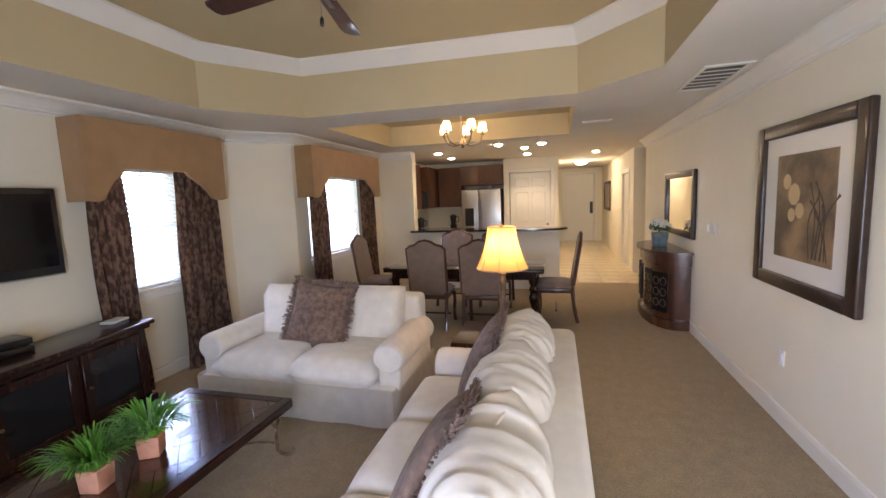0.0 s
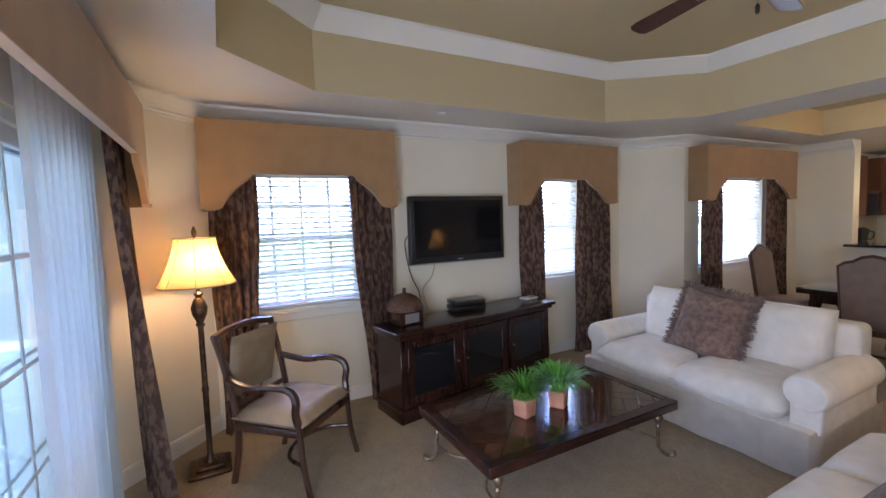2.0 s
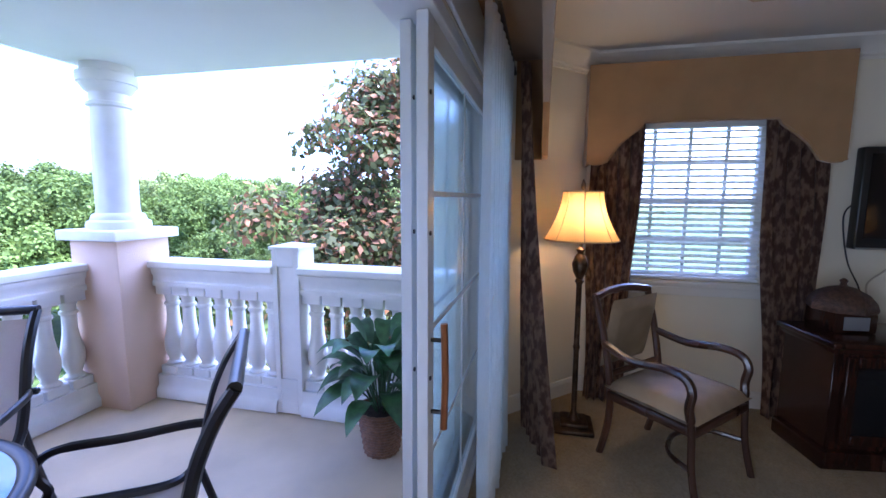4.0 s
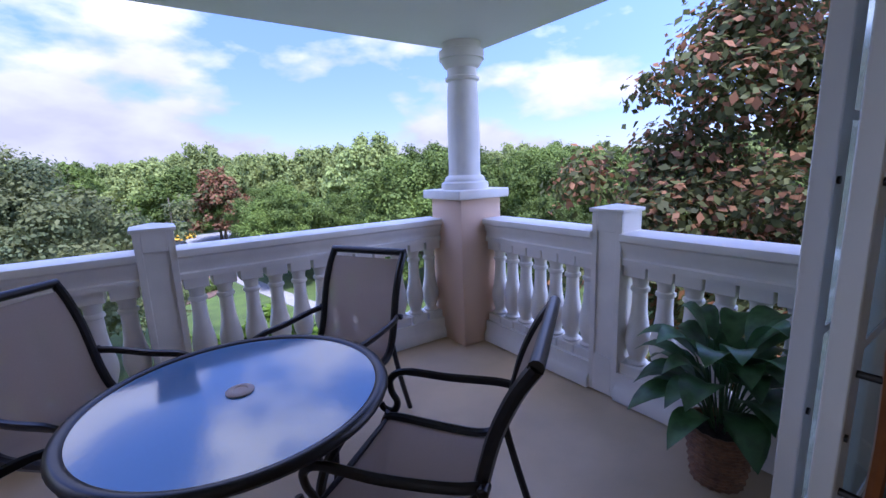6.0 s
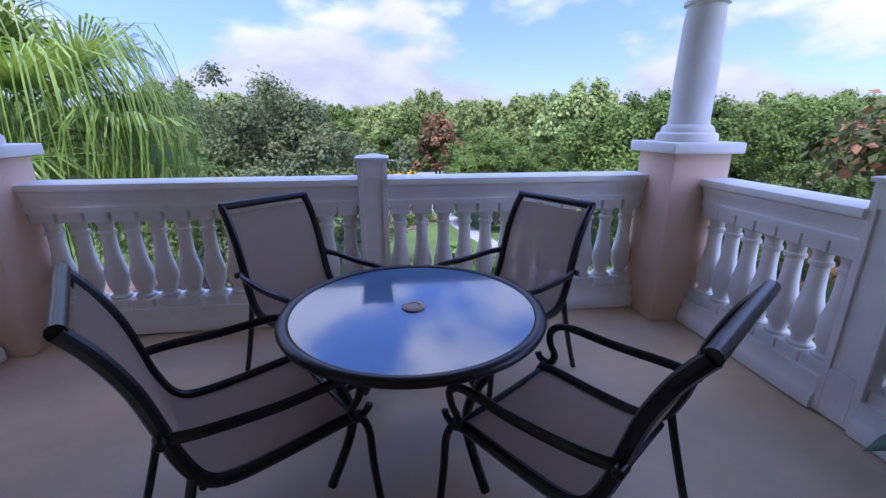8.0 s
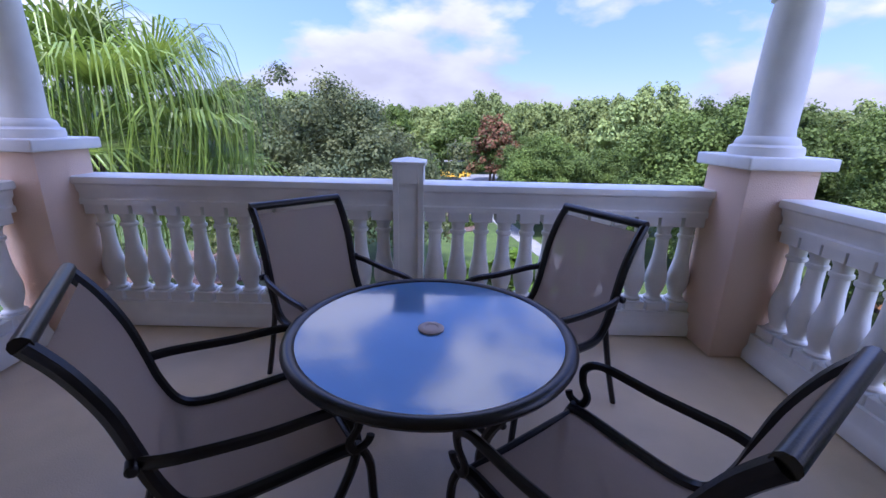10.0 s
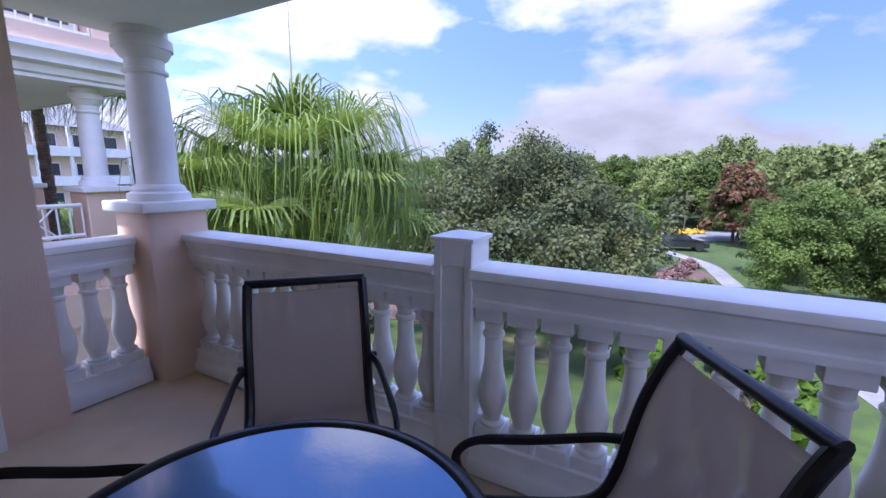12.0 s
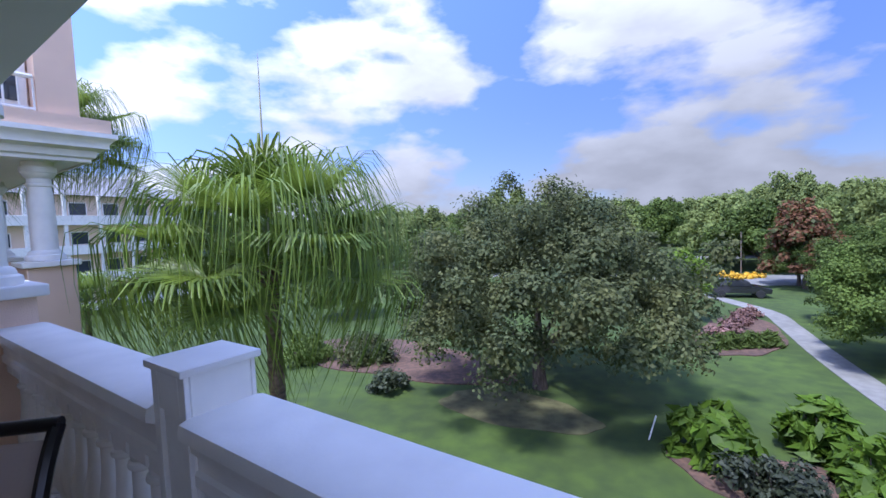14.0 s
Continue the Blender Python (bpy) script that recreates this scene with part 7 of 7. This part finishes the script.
def dining_chair(m, label):
    t = thing("dining_chair", m, label, "dining chair", "chairs round the dining table")
    b = bmesh.new()
    outl = [(-0.24, 0.50), (-0.245, 1.08), (-0.20, 1.11), (-0.14, 1.125), (-0.07, 1.17), (0, 1.185), (0.07, 1.17), (0.14, 1.125), (0.20, 1.11), (0.245, 1.08), (0.24, 0.50)]
    f = [b.verts.new((x, -0.215 - (z - 0.5) * 0.16, z)) for x, z in outl]
    k = [b.verts.new((x, -0.265 - (z - 0.5) * 0.16, z)) for x, z in outl]
    n = len(outl)
    b.faces.new(f)
    b.faces.new(k[::-1])
    for i in range(n):
        b.faces.new((f[i], k[i], k[(i + 1) % n], f[(i + 1) % n]))
    part("backrest", b, DSEAT, t, "taupe upholstered arched back")
    b = bmesh.new()
    tube(b, [(x * 1.03, -0.24 - (z - 0.5) * 0.16, z + 0.008) for x, z in outl], 0.022, 7)
    part("back_frame", b, CW, t)
    b = bmesh.new()
    pillow(b, 0.50, 0.48, 0.13, pose(0, 0, 0.485), 12, 0.0, 6)
    part("seat", b, DSEAT, t, "taupe upholstered seat")
    b = bmesh.new()
    box(b, -0.24, 0.24, -0.23, 0.23, 0.40, 0.46, 0.01, 2)
    part("seat_frame", b, CW, t)
    for s in (-1, 1):
        b = bmesh.new()
        tube(b, smoothed([(s * 0.235, -0.30, 0.0), (s * 0.235, -0.255, 0.2), (s * 0.235, -0.235, 0.5)], 4), 0.022, 7)
        part("rear_leg", b, CW, t)
        b = bmesh.new()
        tube(b, smoothed([(s * 0.235, 0.225, 0.0), (s * 0.23, 0.20, 0.12), (s * 0.235, 0.215, 0.3), (s * 0.23, 0.205, 0.42)], 4), 0.024, 7)
        part("front_leg", b, CW, t)
    b = bmesh.new()
    tube(b, [(-0.235, -0.02, 0.16), (0.235, -0.02, 0.16)], 0.014, 6)
    part("stretcher", b, CW, t)
    return t


first = dining_chair(pose(-1.58, 5.46, 0), "taupe upholstered dining chair with arched back in dark wood frame")
for x, y, rz in [(-0.88, 5.46, 0), (-1.58, 6.62, 180), (-0.88, 6.62, 180), (-2.62, 6.02, -90), (0.02, 5.98, 90)]:
    copy_thing(first, pose(x, y, 0, 0, 0, rz))
dt = thing("dining_table", pose(-1.23, 6.0, 0), "dark wooden dining table with glass top and turned legs", "dining table")
bm = bmesh.new()
box(bm, -1.12, 1.12, -0.48, 0.48, 0.70, 0.75, 0.012, 3)
part("tabletop", bm, DWOOD, dt)
bm = bmesh.new()
box(bm, -1.02, 1.02, -0.40, 0.40, 0.60, 0.70, 0.006, 1)
part("apron", bm, DWOOD, dt)
bm = bmesh.new()
box(bm, -1.125, 1.125, -0.485, 0.485, 0.7505, 0.760, 0.003, 2)
part("glass_sheet", bm, paint("table_glass_sheet", (0.04, 0.05, 0.055), 0.06, coat=1.0), dt)
for sx in (-0.98, 0.98):
    for sy in (-0.36, 0.36):
        bm = bmesh.new()
        lathe(bm, [(0.05, 0.0), (0.055, 0.04), (0.035, 0.09), (0.045, 0.18), (0.03, 0.24), (0.055, 0.30), (0.065, 0.36), (0.04, 0.42), (0.06, 0.47), (0.04, 0.52), (0.06, 0.56), (0.06, 0.61)], 16, pose(sx, sy, 0))
        part("leg", bm, DWOOD, dt)

# ---- kitchen ----
GRAN = paint("black_granite", (0.02, 0.02, 0.022), 0.1, 0.3, 60, color2=(0.05, 0.045, 0.04), coat=0.5)
CAB = paint("cherry_cabinet", (0.16, 0.065, 0.028), 0.35, 0.2, 5, 0.03, 60, stretch=(1, 1, 0.25))
STEEL = paint("brushed_steel", (0.55, 0.55, 0.56), 0.28, 0.08, 6, 0.03, 200, metal=1.0, stretch=(1, 1, 0.05))
bm = bmesh.new()
prism(bm, [(-2.66, 7.62), (-0.2, 7.62), (0.1, 7.68), (0.24, 7.85), (0.22, 8.02), (0.05, 8.08), (-2.61, 8.08), (-2.66, 8.0)], 1.092, 1.13)
bmesh.ops.bevel(bm, geom=list(bm.edges), offset=0.008, segments=2, affect="EDGES")
tagged(link("bar_top", bm, GRAN, 40), "black granite breakfast bar top", "countertop")


def cabinet(x0, x1, y0, y1, z0, z1, doors, along, label, group, facing_x=False):
    """A wall or base cabinet; doors along x on its -y face, or along y on its +x face."""
    t = thing("kitchen_cabinet", pose(0, 0, 0), label, "cabinet", group)
    b = bmesh.new()
    box(b, x0, x1, y0, y1, z0, z1, 0.003, 1)
    part("body", b, CAB, t)
    n = doors
    for k in range(n):
        b = bmesh.new()
        if facing_x:
            a, c = y0 + (y1 - y0) * k / n + 0.006, y0 + (y1 - y0) * (k + 1) / n - 0.006
            box(b, x1 + 0.001, x1 + 0.02, a, c, z0 + 0.01, z1 - 0.01, 0.004, 1)
        else:
            a, c = x0 + (x1 - x0) * k / n + 0.006, x0 + (x1 - x0) * (k + 1) / n - 0.006
            box(b, a, c, y0 - 0.02, y0 - 0.001, z0 + 0.01, z1 - 0.01, 0.004, 1)
        d = part("door", b, CAB, t)
        b = bmesh.new()
        if facing_x:
            box(b, x1 + 0.0205, x1 + 0.026, a + 0.06, c - 0.06, z0 + 0.07, z1 - 0.07, 0.003, 1)
        else:
            box(b, a + 0.06, c - 0.06, y0 - 0.026, y0 - 0.0205, z0 + 0.07, z1 - 0.07, 0.003, 1)
        part("raised_panel", b, CAB, d)
    return t


KG = "cherry kitchen cabinets"
cabinet(-2.9, -2.28, 10.66, 10.995, 1.50, 2.5, 1, "x", "cherry wall cabinet in the kitchen", KG)
cabinet(-2.27, -1.22, 10.45, 10.995, 2.02, 2.5, 2, "x", "cherry wall cabinet over the refrigerator", KG)
cabinet(-3.305, -2.96, 8.4, 9.3, 1.50, 2.5, 2, "y", "cherry wall cabinet on the side wall", KG, True)
cabinet(-3.305, -2.96, 9.95, 10.995, 1.50, 2.5, 2, "y", "cherry corner wall cabinet", KG, True)
cabinet(-3.305, -2.72, 8.1, 10.995, 0.0, 0.91, 5, "y", "cherry base cabinets on the side wall", KG, True)
cabinet(-2.68, -2.30, 10.4, 10.995, 0.0, 0.91, 1, "x", "cherry base cabinet beside the refrigerator", KG)
bm = bmesh.new()
box(bm, -3.305, -2.68, 8.08, 10.995, 0.912, 0.95, 0.006, 2)
box(bm, -2.68, -2.29, 10.36, 10.995, 0.912, 0.95, 0.006, 2)
tagged(link("kitchen_counter", bm, GRAN, 40), "black granite kitchen counter", "countertop")
mw = thing("microwave", pose(-3.13, 9.62, 1.50), "black microwave oven under the wall cabinets", "microwave")
bm = bmesh.new()
box(bm, -0.17, 0.19, -0.3, 0.3, 0.0, 0.42, 0.01, 2)
part("body", bm, BLACKP, mw)
bm = bmesh.new()
box(bm, 0.191, 0.197, -0.27, 0.12, 0.05, 0.37, 0.002, 1)
part("window", bm, SCREEN, mw)
fr = thing("refrigerator", pose(-1.75, 10.33, 0), "stainless side-by-side refrigerator with water dispenser", "refrigerator")
bm = bmesh.new()
box(bm, -0.49, 0.49, 0.07, 0.66, 0.02, 1.92, 0.01, 2)
part("body", bm, paint("dark_grey_steel", (0.12, 0.12, 0.13), 0.4, metal=0.5), fr)
for x0, x1, hx in [(-0.49, -0.062, -0.10), (-0.052, 0.49, -0.01)]:
    bm = bmesh.new()
    box(bm, x0, x1, 0.0, 0.068, 0.06, 1.91, 0.012, 3)
    d = part("door", bm, STEEL, fr)
    bm = bmesh.new()
    tube(bm, smoothed([(hx, -0.005, 0.55), (hx, -0.05, 0.62), (hx, -0.055, 1.1), (hx, -0.05, 1.58), (hx, -0.005, 1.65)], 4), 0.012, 8)
    part("handle", bm, STEEL, d)
bm = bmesh.new()
box(bm, -0.40, -0.18, -0.006, 0.004, 1.02, 1.46, 0.004, 1)
part("dispenser", bm, BLACKP, fr)
for x, y, z, kind in [(-3.0, 8.75, 0.952, 0), (-2.95, 9.2, 0.952, 1), (-2.52, 10.6, 0.952, 2), (-1.55, 10.6, 1.93, 3)]:
    if kind == 0:
        t = thing("toaster", pose(x, y, z), "black and steel toaster on the counter", "toaster")
        bm = bmesh.new()
        box(bm, -0.09, 0.09, -0.14, 0.14, 0.0, 0.19, 0.025, 4)
        part("body", bm, STEEL, t)
        bm = bmesh.new()
        box(bm, -0.05, 0.05, -0.11, 0.11, 0.189, 0.193)
        part("slots", bm, BLACKP, t)
    elif kind in (1, 2):
        t = thing("coffee_maker" if kind == 1 else "blender_jug", pose(x, y, z), "black coffee maker on the counter" if kind == 1 else "dark blender with glass jug on the counter", "appliance")
        bm = bmesh.new()
        lathe(bm, [(0.08, 0.0), (0.085, 0.10), (0.06, 0.13), (0.065, 0.16), (0.085, 0.30), (0.08, 0.33), (0.03, 0.36)], 18)
        part("body", bm, BLACKP, t)
        bm = bmesh.new()
        tube(bm, smoothed([(0.08, 0, 0.30), (0.14, 0, 0.28), (0.13, 0, 0.18), (0.07, 0, 0.16)], 4), 0.01, 6)
        part("handle", bm, BLACKP, t)
    else:
        bm = bmesh.new()
        box(bm, -0.06, 0.06, -0.05, 0.05, 0, 0.14, 0.01, 2, pose(x, y, z))
        tagged(link("canister", bm, paint("cream_canister", (0.6, 0.55, 0.45), 0.5), 40), "small cream canister on the refrigerator", "canister")


# ---- doors ----
def panel_door(name, x0, x1, y, z1, rows, handle_x, label, thick=0.045):
    d = tagged(new(name), label, "door", kind="structure")
    b = bmesh.new()
    box(b, x0, x1, y, y + thick, 0.012, z1, 0.003, 1)
    leaf = part("leaf", b, TRIM, d)
    w = x1 - x0
    for a0, a1 in ((x0 + w * 0.12, x0 + w * 0.46), (x0 + w * 0.54, x0 + w * 0.88)):
        for z0_, z1_ in rows:
            b = bmesh.new()
            for p, q, r_, s in [(a0, a0 + 0.02, z0_, z1_), (a1 - 0.02, a1, z0_, z1_), (a0 + 0.02, a1 - 0.02, z0_, z0_ + 0.02), (a0 + 0.02, a1 - 0.02, z1_ - 0.02, z1_)]:
                box(b, p, q, y - 0.008, y - 0.0005, r_, s, 0.003, 1)
            part("panel_mould", b, TRIM, leaf)
    b = bmesh.new()
    for p, q, r_, s in [(x0 - 0.10, x0 - 0.012, 0.0, z1 + 0.10), (x1 + 0.012, x1 + 0.10, 0.0, z1 + 0.10), (x0 - 0.012, x1 + 0.012, z1 + 0.012, z1 + 0.10)]:
        box(b, p, q, y - 0.035, y - 0.021, r_, s, 0.004, 1)
    part("casing", b, TRIM, d)
    b = bmesh.new()
    lathe(b, [(0.012, 0.0), (0.012, 0.03), (0.028, 0.04), (0.022, 0.06)], 12, pose(handle_x, y, 1.02, 90, 0, 0))
    part("door_handle", b, GOLD, d)
    return d


panel_door("door_2", -1.045, -0.095, 10.52, 2.27, [(1.92, 2.14), (1.08, 1.80), (0.22, 0.92)], -0.16, "white six-panel pantry door, closed")
panel_door("door_3", 0.36, 1.34, 16.12, 2.41, [(1.95, 2.25), (1.08, 1.82), (0.22, 0.92)], 1.25, "white panelled entrance door, closed")
bm = bmesh.new()
box(bm, 1.20, 1.30, 16.085, 16.112, 1.0, 1.42, 0.006, 2)
tagged(link("door_lock", bm, BLACKP, 40), "dark electronic lock on the entrance door", "lock")
side = tagged(new("door_4"), "white hall side door, closed", "door", kind="structure")
bm = bmesh.new()
box(bm, EX + 0.03, EX + 0.07, 10.31, 11.19, 0.012, 2.14, 0.003, 1)
part("leaf", bm, TRIM, side)
bm = bmesh.new()
for a, c, e, f in [(10.21, 10.298, 0, 2.24), (11.202, 11.29, 0, 2.24), (10.298, 11.202, 2.152, 2.24)]:
    box(bm, EX - 0.016, EX - 0.001, a, c, e, f, 0.003, 1)
part("casing", bm, TRIM, side)
hp = thing("hall_picture", pose(EX, 14.4, 1.62), "dark framed picture in the hall", "picture")
bm = bmesh.new()
for a, c, e, f in [(-0.8, -0.7, -0.45, 0.45), (0.7, 0.8, -0.45, 0.45), (-0.7, 0.7, -0.45, -0.36), (-0.7, 0.7, 0.36, 0.45)]:
    box(bm, -0.035, -0.002, a, c, e, f, 0.01, 2)
part("frame", bm, PICF, hp)
bm = bmesh.new()
box(bm, -0.012, -0.003, -0.7, 0.7, -0.36, 0.36)
part("print", bm, bpy.data.materials["sepia_print"], hp)

# tiles of kitchen and hall floor
bm = bmesh.new()
box(bm, -0.222, 0.222, -0.222, 0.222, -0.008, 0.0, 0.003, 1)
me = bpy.data.meshes.new("floor_tile")
bm.to_mesh(me)
bm.free()
me.materials.append(TILE)
for i in range(4):
    for j in range(17):
        o = new("floor_tile", me)
        o.parent = floor_hall
        o.location = (0.10 + 0.225 + i * 0.45 - 0.1, 8.5 + 0.228 + j * 0.45, 0)
